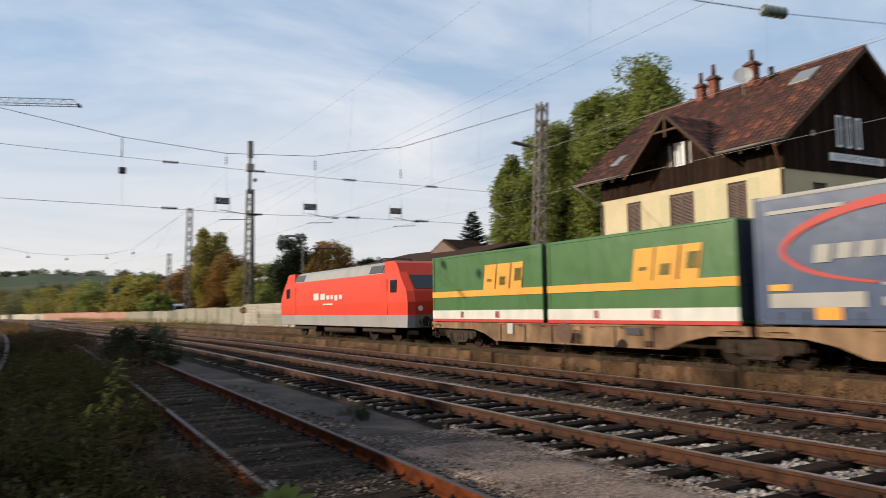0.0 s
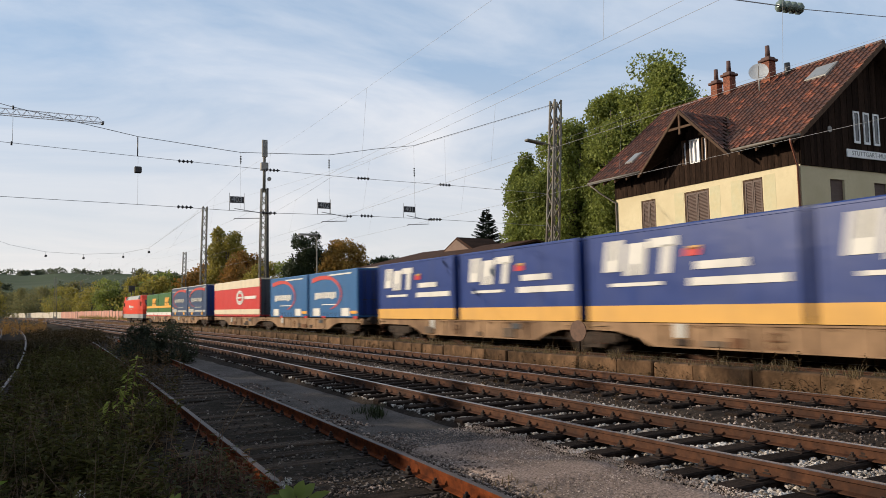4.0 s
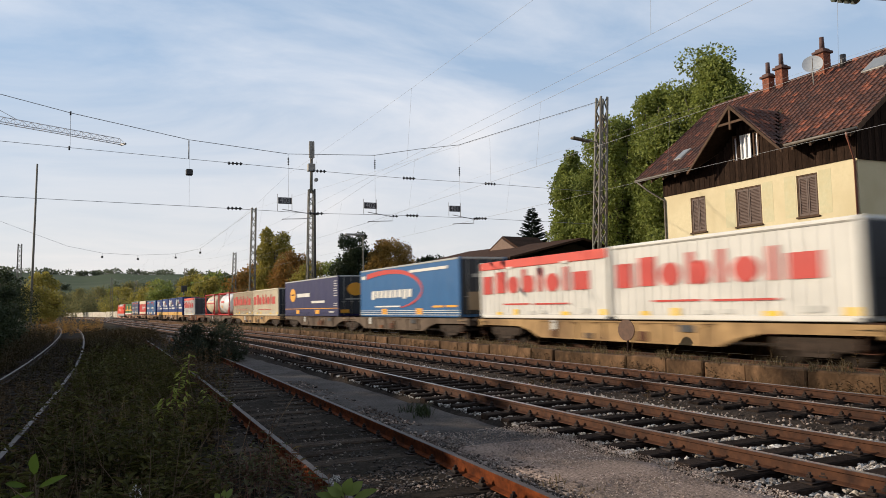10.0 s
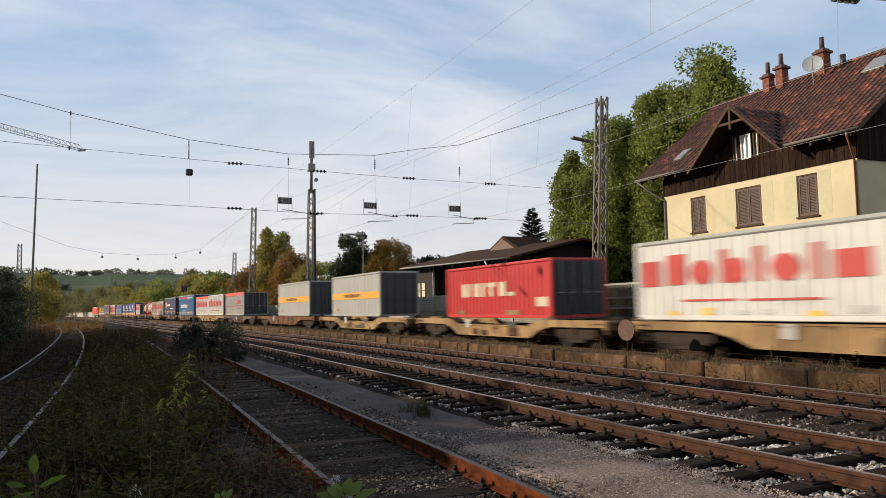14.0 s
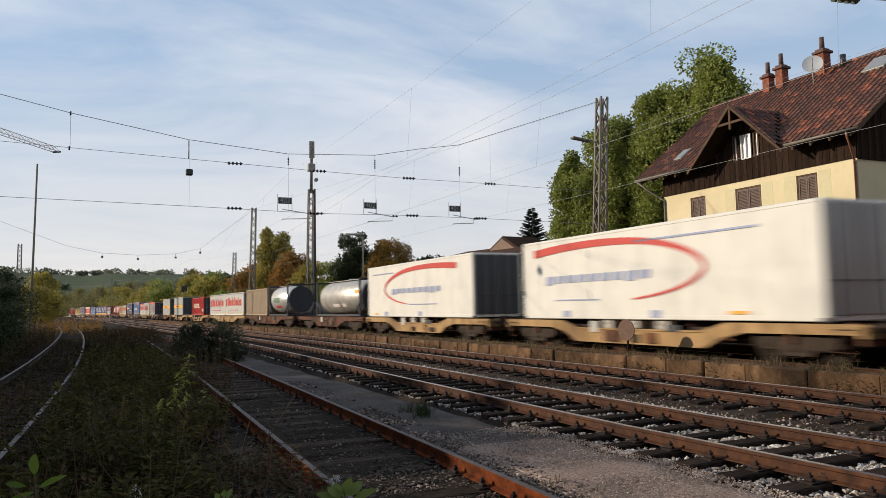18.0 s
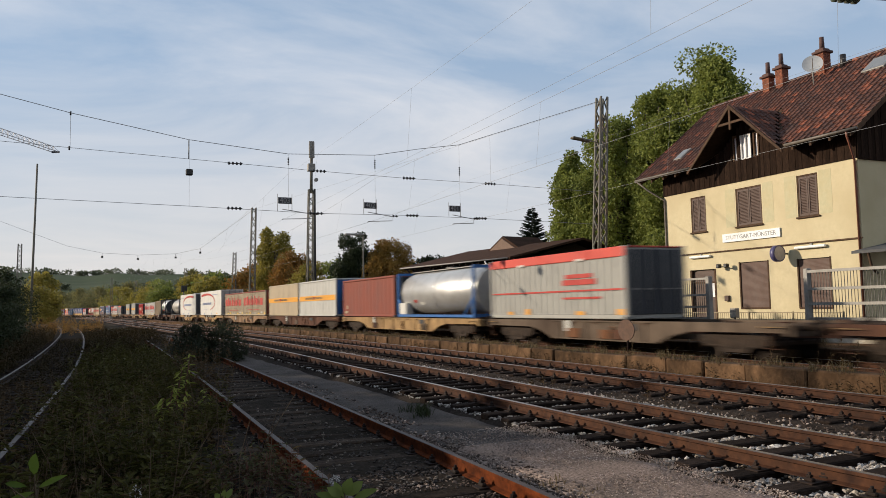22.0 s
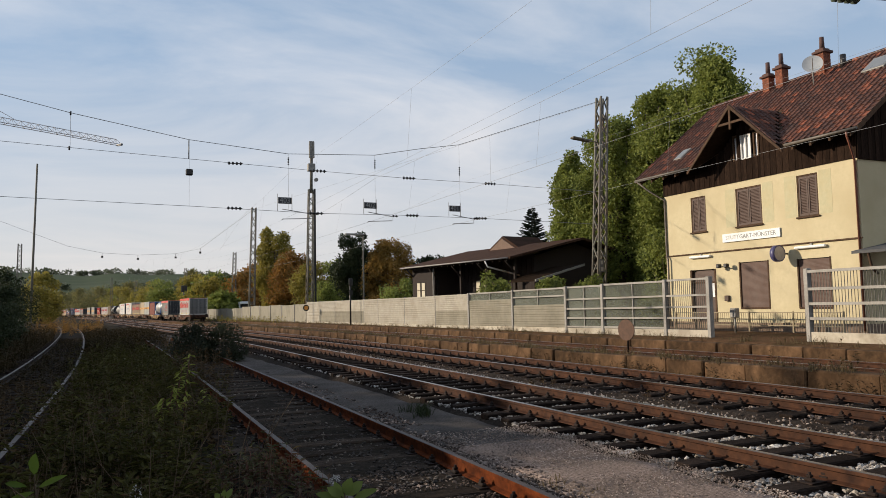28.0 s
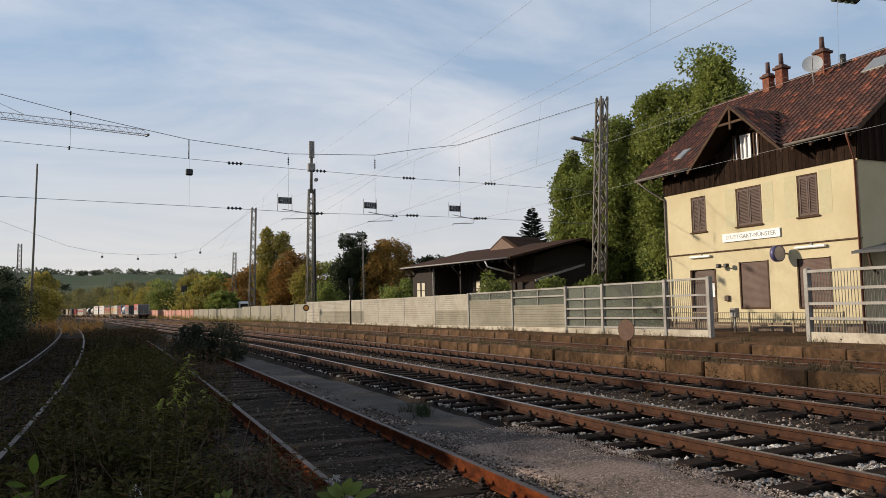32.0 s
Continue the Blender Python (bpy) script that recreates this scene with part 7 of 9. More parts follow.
def locomotive(mid):
    """Electric locomotive, 19.6 m over the buffers."""
    c = thing("locomotive", "traffic-red electric locomotive with grey roof and skirt", "locomotive")
    H2 = 9.35

    def hull(z_levels):
        sh = Shape()
        vs = []
        for z, w, e in z_levels:
            vs += [(-w, -e, z), (-w + 0.28, -e - 0.22, z), (w - 0.28, -e - 0.22, z), (w, -e, z), (w, e, z), (w - 0.28, e + 0.22, z), (-w + 0.28, e + 0.22, z), (-w, e, z)]
        n = len(z_levels)
        fs = [(k * 8 + i, k * 8 + (i + 1) % 8, k * 8 + 8 + (i + 1) % 8, k * 8 + 8 + i) for k in range(n - 1) for i in range(8)]
        fs += [tuple(range(8)), tuple(range(8 * n - 1, 8 * n - 9, -1))]
        return sh.add(vs, fs)
    part("body", hull([(1.3, 1.47, 8.9), (1.9, 1.49, 8.95), (2.4, 1.48, 8.82), (3.3, 1.45, 8.05)]), P_TRAFFIC, c)
    part("skirt", hull([(0.72, 1.44, 8.8), (1.3, 1.475, 8.92)]), paint("skirt_grey", (0.26, 0.25, 0.24), 0.7, 0.5), c, "grey underframe skirt")
    part("roof", hull([(3.3, 1.44, 6.3), (3.74, 1.26, 6.3), (3.88, 1.0, 6.2)]), paint("roof_grey", (0.27, 0.27, 0.26), 0.7, 0.5), c, "grey roof with louvres")
    for sy in (-1, 1):
        part("cab_roof", Shape().prism([(sy * 6.45, 3.3), (sy * 8.05, 3.3), (sy * 7.7, 3.74), (sy * 7.45, 3.86), (sy * 6.45, 3.86)], -1.4, 1.4, "x"), P_TRAFFIC, c)
    for k in (-5.5, 5.5):
        part("roof_vent", Shape().prism([(-1.45, 3.36), (-1.3, 3.72), (-1.27, 3.7), (-1.42, 3.34)], k - 0.75, k + 0.75, "y"), P_DARK, c)
    for sy in (-1, 1):
        part("windscreen", Shape().prism([(sy * 8.98, 2.5), (sy * 8.43, 3.15), (sy * 8.35, 3.12), (sy * 8.9, 2.47)], -1.1, 1.1, "x"), MAT_GLASS_DARK, c)
        for sx in (-1, 1):
            part("cab_window", Shape().box((sx * 1.47 - 0.03, min(sy * 7.2, sy * 7.85), 2.35), (sx * 1.47 + 0.03, max(sy * 7.2, sy * 7.85), 2.95), ch=0.02), MAT_GLASS_DARK, c)
            part("cab_door", Shape().box((sx * 1.485 - 0.012, min(sy * 6.1, sy * 6.85), 1.35), (sx * 1.485 + 0.012, max(sy * 6.1, sy * 6.85), 3.02), ch=0.01), P_TRAFFIC, c)
            part("headlight", Shape().tube([(sx * 0.95, sy * 9.1, 1.6), (sx * 0.95, sy * 9.19, 1.6)], 0.12, 12), MAT_WHITE, c)
            part("buffer", BUFFER, None, c, at=Matrix.Translation((sx * 0.875, sy * 8.98, 1.02)) @ Matrix.Rotation(0 if sy > 0 else math.pi, 4, "Z"))
        part("bogie_frame", Shape().box((-1.2, sy * 5.2 - 1.9, 0.45), (-1.05, sy * 5.2 + 1.9, 0.85), ch=0.04).box((1.05, sy * 5.2 - 1.9, 0.45), (1.2, sy * 5.2 + 1.9, 0.85), ch=0.04).box((-1.1, sy * 5.2 - 0.3, 0.5), (1.1, sy * 5.2 + 0.3, 0.8)), P_BOGIE, c)
        for wy in (-1.3, 1.3):
            for sx in (-0.75, 0.75):
                part("wheel", WHEEL, None, c, at=Matrix.Translation((sx, sy * 5.2 + wy, 0.6)) @ Matrix.Rotation(math.pi if sx < 0 else 0, 4, "Z") @ Matrix.Diagonal((1.2, 1.29, 1.29, 1)))
    part("transformer", Shape().box((-1.15, -2.2, 0.35), (1.15, 2.2, 0.95), ch=0.08), P_BOGIE, c)
    # pantographs: the forward one raised, the other folded
    for sy, up in ((1, 1.55), (-1, 0.25)):
        y = sy * 5.0
        p = part("pantograph", Shape().tube([(-0.5, y - 0.3, 3.95), (-0.25, y + 1.1, 3.85 + up * 0.5), (-0.2, y, 3.85 + up)], 0.03, 6).tube([(0.5, y - 0.3, 3.95), (0.25, y + 1.1, 3.85 + up * 0.5), (0.2, y, 3.85 + up)], 0.03, 6).tube([(-0.95, y, 3.75 + up), (-0.75, y, 3.87 + up), (0.75, y, 3.87 + up), (0.95, y, 3.75 + up)], 0.035, 6).box((-0.7, y - 0.7, 3.7), (0.7, y + 0.5, 3.86)), MAT_BLACK, c)
    for m in (("r", 0.34, 0.385, 0.45, 0.66), ("r", 0.4, 0.44, 0.46, 0.64), ("r", 0.45, 0.475, 0.46, 0.58), ("r", 0.485, 0.505, 0.46, 0.58), ("r", 0.515, 0.54, 0.42, 0.58), ("r", 0.55, 0.575, 0.46, 0.58), ("r", 0.42, 0.5, 0.3, 0.34)):
        s = Shape()
        decal_shape(s, 18.3, 1.9, *m, x=-1.497)
        s.v = [(x, y, z + 1.3) for x, y, z in s.v]
        part("painted_mark", s, P_WHITE, c, "white lettering bar")
    MOVING.append((c, mid))
    return c


def build_train():
    locomotive(525.2)
    ends = P_NAVY
    green_marks = [(P_ORANGE, [("r", 0.0, 1.0, 0.36, 0.45), ("s", 0.52, 0.62, 0.45, 0.8), ("s", 0.63, 0.74, 0.45, 0.8), ("s", 0.75, 0.84, 0.45, 0.8)]),
                   (P_GREEN, [("s", 0.555, 0.6, 0.56, 0.6), ("s", 0.66, 0.71, 0.5, 0.62), ("s", 0.785, 0.84, 0.55, 0.72)]),
                   (P_WHITE, [("r", 0.0, 1.0, 0.03, 0.16)]), (P_RED, [("r", 0.0, 1.0, -0.01, 0.03), ("r", 0.3, 0.33, 0.05, 0.14), ("r", 0.62, 0.66, 0.05, 0.14)])]
    for f in (514.45, 506.45):
        box_container(f, 7.82, 2.67, "green tarpaulin swap body with orange stripe on a flat wagon", P_GREEN, tarp=True, marks=green_marks, name="swap_body", end=P_SHADED_END)
    blue1 = [(P_LOGO, [("c", 0.1, 0.92, 0.3, 0.9)]), (P_LGREY, letters(0.2, 0.8, 0.48, 0.59) + [("r", 0.05, 0.3, 0.85, 0.88), ("r", 0.8, 0.96, 0.89, 0.93), ("r", 0.05, 0.35, 0.13, 0.24), ("r", 0.4, 0.95, 0.14, 0.2), ("r", 0.4, 0.75, 0.28, 0.3)]), (P_ORANGE, [("r", 0.05, 0.12, 0.26, 0.31), ("r", 0.2, 0.28, 0.04, 0.13), ("r", 0.75, 0.83, 0.04, 0.13)])]
    for f in (498.15, 490.05):
        box_container(f, 7.82, 3.05, "blue-grey curtain-sided swap body with a red swoosh", P_BLUEGREY, tarp=True, marks=blue1, name="swap_body", end=ends, roof=P_LGREY)
    wagon(514.9, 481.6, P_OCHRE, "ochre articulated container wagon under swap bodies", joint=498.3)
    red = [(P_CREAM, [("r", 0.0, 1.0, 0.78, 0.97), ("r", 0.0, 1.0, 0.06, 0.2)]), (P_WHITE, [("o", 0.53, 0.68, 0.32, 0.72), ("r", 0.56, 0.65, 0.62, 0.67), ("r", 0.55, 0.66, 0.5, 0.54), ("r", 0.56, 0.65, 0.38, 0.43), ("r", 0.7, 0.93, 0.47, 0.55)])]
    box_container(479.2, 13.7, 2.95, "long red and cream curtain-sided trailer body", P_RED, tarp=True, marks=red, name="swap_body", end=P_SHADED_END, roof=P_CREAM)
    blue2 = [(P_LOGO, SWOOSH), (P_WHITE, letters(0.14, 0.6, 0.42, 0.55) + [("r", 0.45, 0.9, 0.9, 0.93), ("r", 0.1, 0.25, 0.03, 0.2), ("r", 0.7, 0.85, 0.03, 0.2), ("r", 0.3, 0.6, 0.27, 0.29)]), (P_ORANGE, [("r", 0.87, 0.99, 0.08, 0.14)]), (P_RED, [("r", 0.3, 0.36, -0.02, 0.03), ("r", 0.93, 0.99, -0.02, 0.03)])]
    for f in (463.0, 454.95):
        box_container(f, 7.82, 2.72, "bright blue swap body with a red swoosh", P_BLUE, tarp=True, marks=blue2, name="swap_body", end=P_NAVY)
    wagon(479.8, 446.6, P_OCHRE, "ochre articulated container wagon under long red body", joint=464.15)
    vat = [(P_WHITE, [("s", 0.1, 0.2, 0.55, 0.9), ("s", 0.22, 0.33, 0.5, 0.85), ("r", 0.36, 0.5, 0.78, 0.88), ("s", 0.41, 0.46, 0.5, 0.8), ("r", 0.58, 0.8, 0.52, 0.6), ("r", 0.55, 0.95, 0.36, 0.44), ("r", 0.14, 0.42, 0.38, 0.42)]),
           (P_NAVY, [("s", 0.145, 0.165, 0.68, 0.9), ("s", 0.265, 0.285, 0.5, 0.62)]), (P_RED, [("s", 0.53, 0.6, 0.66, 0.74)]), (P_BAND, [("r", 0.0, 1.0, -0.01, 0.17), ("s", 0.55, 0.6, 0.72, 0.76)])]
    for f in (444.45, 436.25, 428.0, 419.95):
        box_container(f, 7.82, 2.7, "navy tarpaulin swap body with white blocks and an orange-yellow lower band", P_NAVY, tarp=True, marks=vat, name="swap_body", end=P_NAVY, roof=P_NAVY)
    wagon(445.0, 411.5, P_OCHRE, "ochre articulated container wagon under navy swap bodies", joint=428.1)
    word = [(P_LOGO, WORD + SMALL), (P_TAG, TAGS), (P_PALE, WHITETAGS)]
    R = 22
    box_container(410.2, 9.125, 2.4, "white corrugated bulk container with red top edge", P_WHITE, R, top=P_REDTOP, end=P_SHADED_END, marks=word)
    wagon(410.7, 393.9, P_RUST, "rusty orange-brown flat wagon, half empty")
    tank_container(392.9, 6.06, 2.55, 1.13, "cream tank container in a red frame", P_CREAM, P_RED, [(P_RED, [(0.12, 0.95, 2, 10)]), (P_INK, [(0.3, 0.8, 24, 32)]), (P_ORANGE, [(0.12, 0.2, -22, -8)])])
    tank_container(384.2, 6.06, 2.55, 1.16, "shiny white tank container in a red frame", surf("white_tank", (0.7, 0.69, 0.66), (0.78, 0.77, 0.74), 3, 0.22), P_RED, [(P_LOGO, [(0.2, 0.5, 5, 15)]), (P_ORANGE, [(0.24, 0.32, -25, -10)])])
    wagon(393.4, 376.6, P_GREYBROWN, "grey-brown flat wagon under tank containers")
    box_container(375.8, 9.125, 2.42, "beige corrugated bulk container with red lettering blocks", P_BEIGE, R, end=P_BEIGE, marks=word)
    box_container(366.6, 9.125, 2.42, "dirty cream corrugated bulk container with red lettering blocks", P_CREAM, R, end=P_DARK, marks=word)
    wagon(376.2, 357.0, P_YELLOWISH, "yellow-ochre flat wagon with fish-belly sills")
    purple = [(P_ORANGE, [("e", 0.12, 0.235, 0.4, 0.78), ("r", 0.25, 0.31, 0.06, 0.16), ("r", 0.62, 0.69, 0.06, 0.16), ("r", 0.0, 1.0, 0.19, 0.205)]), (P_WHITE, [("r", 0.27, 0.52, 0.52, 0.62), ("r", 0.55, 0.78, 0.34, 0.4)] + [("r", 0.935, 0.985, 0.5 + 0.06 * k, 0.515 + 0.06 * k) for k in range(7)] + [("r", 0.935, 0.985, 0.26, 0.275), ("r", 0.935, 0.985, 0.31, 0.325), ("r", 0.86, 0.93, 0.09, 0.12)]), (P_PURPLE, [("r", 0.14, 0.215, 0.58, 0.62)])]
    box_container(355.4, 13.7, 2.8, "purple-blue curtain-sided trailer body with an orange disc", P_PURPLE, tarp=True, marks=purple, name="swap_body", end=P_DARK, roof=P_LGREY, end_marks=((P_ORANGE, -0.62, 0.62, 0.5, 0.82, True), (P_PURPLE, -0.5, 0.5, 0.63, 0.68, False), (P_LGREY, -0.75, 0.8, 0.4, 0.43, False), (P_ORANGE, -1.1, -0.5, 0.08, 0.16, False), (P_ORANGE, 0.5, 1.1, 0.08, 0.16, False)))
    blue3 = [(P_LOGO, [("a", 0.09, 0.69, 0.18, 0.92)]), (P_WHITE, letters(0.145, 0.6, 0.38, 0.53) + [("r", 0.02, 0.07, 0.8, 0.87), ("r", 0.57, 0.91, 0.83, 0.88), ("r", 0.19, 0.47, 0.19, 0.22), ("r", 0.0, 1.0, 0.035, 0.045), ("r", 0.0, 1.0, 0.075, 0.085), ("r", 0.0, 1.0, 0.115, 0.125)]), (P_ORANGE, [("r", 0.27, 0.33, 0.05, 0.16), ("r", 0.63, 0.69, 0.05, 0.16), ("r", 0.78, 0.87, 0.17, 0.205), ("r", 0.89, 0.98, 0.17, 0.205)])]
    box_container(337.5, 13.8, 2.85, "blue curtain-sided trailer body with a red swoosh", P_BLUE, tarp=True, marks=blue3, name="swap_body", end=P_DARK, roof=P_LGREY, end_marks=((P_BROWNBOX, -0.85, -0.2, 0.12, 0.42, False), (P_LGREY, -0.6, 0.5, 0.66, 0.72, False)))
    wagon(356.0, 323.0, P_GREYBROWN, "grimy articulated pocket wagon", joint=339.6)
    box_container(321.8, 9.125, 2.4, "white corrugated bulk container with red top edge", P_WHITE, R, top=P_REDTOP, end=P_WHITE, marks=word)
    box_container(312.6, 9.125, 2.42, "white corrugated bulk container with red lettering blocks", P_WHITE, R, end=P_SHADED_END, marks=word)
    wagon(322.2, 302.9, P_YELLOWISH, "yellow-ochre flat wagon with fish-belly sills")
    thin = [(P_LOGO, [("r", 0.0, 1.0, 0.4, 0.425), ("r", 0.6, 0.82, 0.5, 0.58), ("r", 0.62, 0.8, 0.6, 0.66), ("r", 0.6, 0.85, 0.29, 0.32)]), (P_ORANGE, TAGS)]
    box_container(302.0, 9.125, 2.42, "grimy grey corrugated bulk container with red top edge", P_LGREY, R, top=P_REDTOP, end=P_DARK, marks=thin)
    wagon(302.4, 288.2, P_GREYBROWN, "grey-brown flat wagon, half empty")
    band = [(P_ORANGE, [("r", 0.0, 1.0, 0.41, 0.57)]), (P_BROWNBOX, [("r", 0.28, 0.62, 0.455, 0.525)]), (P_LOGO, [("r", 0.42, 0.49, 0.45, 0.54)]), (P_ORANGE, [("r", 0.06, 0.12, 0.14, 0.19)])]
    box_container(279.7, 9.125, 2.68, "light grey container with an orange-yellow band", P_LGREY, 14, end=P_SHADED_END, marks=band)
    wagon(287.2, 269.5, P_RUST, "rusty brown flat wagon, half empty")
    box_container(265.3, 9.125, 2.68, "light grey container with an orange-yellow band", P_LGREY, 14, end=P_SHADED_END, marks=band)
    wagon(268.5, 252.3, P_YELLOWISH, "yellow low-floor container wagon", low=True)
    box_container(247.4, 9.125, 2.3, "red corrugated container with a cream lettering band", P_RED, 26, end=P_DARK, marks=[(P_CREAM, [("r", 0.18, 0.23, 0.4, 0.66), ("s", 0.24, 0.27, 0.4, 0.66), ("r", 0.31, 0.37, 0.4, 0.66), ("r", 0.39, 0.42, 0.4, 0.66), ("r", 0.44, 0.53, 0.58, 0.66), ("r", 0.47, 0.5, 0.4, 0.6), ("r", 0.56, 0.62, 0.4, 0.66), ("r", 0.64, 0.7, 0.4, 0.47), ("r", 0.88, 0.97, 0.2, 0.36)]), (P_YELLOWISH, [("r", 0.13, 0.21, 0.06, 0.14), ("r", 0.62, 0.74, 0.06, 0.14)])])
    wagon(251.3, 235.0, P_YELLOWISH, "yellow low-floor container wagon", low=True)
    for f in (233.5, 224.25):
        box_container(f, 9.125, 2.4, "white corrugated bulk container with red lettering blocks", P_WHITE, R, end=P_SHADED_END, marks=word, roof=P_LGREY)
    wagon(233.9, 214.7, P_YELLOWISH, "yellow-ochre flat wagon with fish-belly sills")
    box_container(213.9, 8.4, 2.5, "brown tarpaulin-topped box container", P_BROWNBOX, 20, end=P_BROWNBOX)
    tank_container(205.0, 6.06, 2.66, 1.16, "silver tank container in a dark frame", P_SILVER, P_DARK, [(paint("tank_green", (0.1, 0.16, 0.1)), [(0.25, 0.55, -12, 8)]), (P_LOGO, [(0.3, 0.55, -38, -26)])])
    wagon(214.3, 197.2, P_BROWN, "dark brown flat wagon")
    tank_container(191.0, 9.125, 2.45, 1.14, "long grimy steel tank container in a dark frame", P_DSILVER, P_DARK, [(P_WHITE, [(0.35, 0.65, -35, -22)]), (P_LOGO, [(0.5, 0.56, -35, -22)]), (P_ORANGE, [(0.85, 0.95, 10, 22)])])
    wagon(195.8, 181.2, P_BROWN, "dark brown flat wagon under a long tank")
    fore = [(P_LOGO, [("c", 0.2, 0.88, 0.24, 0.9)]), (P_INK, letters(0.28, 0.76, 0.44, 0.53) + [("r", 0.06, 0.3, 0.83, 0.85), ("r", 0.45, 0.72, 0.22, 0.235), ("r", 0.2, 0.23, 0.02, 0.1), ("r", 0.55, 0.58, 0.02, 0.1)]), (P_ORANGE, [("r", 0.08, 0.12, 0.04, 0.07)])]
    rear = [(P_LOGO, [("a", 0.06, 0.72, 0.22, 0.9)]), (P_INK, letters(0.12, 0.56, 0.44, 0.53) + [("r", 0.5, 0.86, 0.83, 0.85), ("r", 0.16, 0.36, 0.22, 0.235), ("r", 0.2, 0.23, 0.02, 0.1), ("r", 0.55, 0.58, 0.02, 0.1)]), (P_ORANGE, [("r", 0.78, 0.83, 0.06, 0.09)])]
    for f, marks, back in ((180.4, fore, P_SHADED_END), (162.5, rear, P_LGREY)):
        body = box_container(f, 13.75, 2.95, "white smooth-sided trailer body with a red swoosh", P_WHITE, marks=marks, name="swap_body", end=back)
        part("chassis", Shape().box((-0.7, -6.6, FLOOR - 0.32), (0.7, 6.6, FLOOR), ch=0.02), P_BOGIE, body, "dark trailer chassis")
        for k in (-1.0, 0.35, 1.7):
            for sx in (-1, 1):
                tyre = part("tyre", Shape().tube([(sx * 1.12, k, FLOOR - 0.1), (sx * 0.8, k, FLOOR - 0.1)], 0.48, 18), P_BOGIE, body)
                part("rim", Shape().tube([(sx * 1.13, k, FLOOR - 0.1), (sx * 1.11, k, FLOOR - 0.1)], 0.26, 14), P_LGREY, tyre)
    wagon(181.0, 165.3, P_YELLOWISH, "yellow low-floor container wagon", low=True)
    wagon(164.0, 147.8, P_YELLOWISH, "yellow low-floor container wagon", low=True)
    for f in (146.5, 137.4):
        box_container(f, 9.125, 2.36, "beige corrugated bulk container with red lettering blocks", P_BEIGE, R, end=P_MAROON, marks=word, roof=P_MAROON)
    wagon(146.9, 127.8, P_OCHRE, "ochre flat wagon with fish-belly sills")
    band2 = [(P_ORANGE, [("r", 0.0, 1.0, 0.43, 0.57)]), (P_BROWNBOX, [("r", 0.2, 0.65, 0.47, 0.53)]), (P_LOGO, [("r", 0.4, 0.46, 0.465, 0.545)])]
    box_container(127.0, 9.125, 2.62, "beige-grey box container with an orange band", P_BEIGE, end=P_BROWNBOX, marks=band2)
    box_container(117.7, 9.125, 2.62, "pale ribbed box container with an orange band", P_PALE, 12, end=P_FRAMEBLUE, marks=band2)
    wagon(127.4, 108.1, P_BROWN, "dark red-brown flat wagon")
    box_container(107.2, 9.0, 2.35, "red-brown corrugated open-top container", P_MAROON, 14, end=P_DARK, marks=[(P_BEIGE, [("r", 0.04, 0.1, 0.08, 0.14), ("r", 0.08, 0.1, 0.2, 0.3)])])
    tank_container(97.95, 9.125, 2.4, 1.14, "long shiny steel tank container in a blue frame", P_SILVER, P_FRAMEBLUE, [(P_LOGO, [(0.22, 0.26, -25, -17)]), (P_WHITE, [(0.3, 0.36, -32, -24)])], side_box=True)
    wagon(107.6, 88.3, P_YELLOWISH, "yellow-ochre flat wagon with fish-belly sills")
    box_container(87.3, 9.125, 2.4, "grey corrugated bulk container with red top edge", P_LGREY, R, top=P_REDTOP, end=P_DARK, marks=thin)
    wagon(87.7, 71.9, P_GREYBROWN, "grey-brown flat wagon, half empty")
    box_container(64.3, 9.125, 2.4, "white corrugated bulk container with red top edge, last on the train", P_WHITE, R, top=P_REDTOP, end=paint("door_mid_grey", (0.15, 0.147, 0.14), 0.5), marks=word)
    wagon(70.9, 54.4, P_BROWN, "brown flat wagon at the end of the train, half empty")


build_train()


# ---- trees, bushes and weeds ----
LEAF_GREEN = leafy("leaf_green", (0.022, 0.04, 0.01), (0.1, 0.14, 0.03), (0.24, 0.27, 0.06), trans=0.34)
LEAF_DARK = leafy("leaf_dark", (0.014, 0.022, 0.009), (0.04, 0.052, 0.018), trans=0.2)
LEAF_YELLOW = leafy("leaf_yellow_green", (0.07, 0.085, 0.018), (0.22, 0.215, 0.04), (0.33, 0.27, 0.055))
LEAF_AUTUMN = leafy("leaf_autumn", (0.09, 0.075, 0.02), (0.25, 0.155, 0.033), (0.36, 0.18, 0.036))
# far leaves lightened, so that distance haze sits in their colour
LEAF_HAZY = leafy("leaf_hazy", (0.06, 0.075, 0.035), (0.13, 0.145, 0.06), (0.2, 0.18, 0.07), trans=0.45)
LEAF_TURNING = leafy("leaf_turning", (0.05, 0.065, 0.018), (0.13, 0.13, 0.03), (0.28, 0.14, 0.032))
LEAF_BROWN = leafy("leaf_brown", (0.1, 0.085, 0.022), (0.24, 0.16, 0.038), (0.32, 0.18, 0.04))
LEAF_BUSH = leafy("leaf_bush", (0.012, 0.017, 0.009), (0.04, 0.05, 0.024), trans=0.25)
# weed leaves near black: the shade over the sidings is put into the colour
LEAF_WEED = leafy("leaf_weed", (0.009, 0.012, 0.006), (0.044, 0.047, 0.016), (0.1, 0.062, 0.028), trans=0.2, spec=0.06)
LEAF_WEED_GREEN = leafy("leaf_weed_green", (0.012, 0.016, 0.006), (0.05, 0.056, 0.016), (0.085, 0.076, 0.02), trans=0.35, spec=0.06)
GRASS_DRY = leafy("dry_grass", (0.04, 0.032, 0.015), (0.11, 0.08, 0.04), (0.15, 0.11, 0.055))
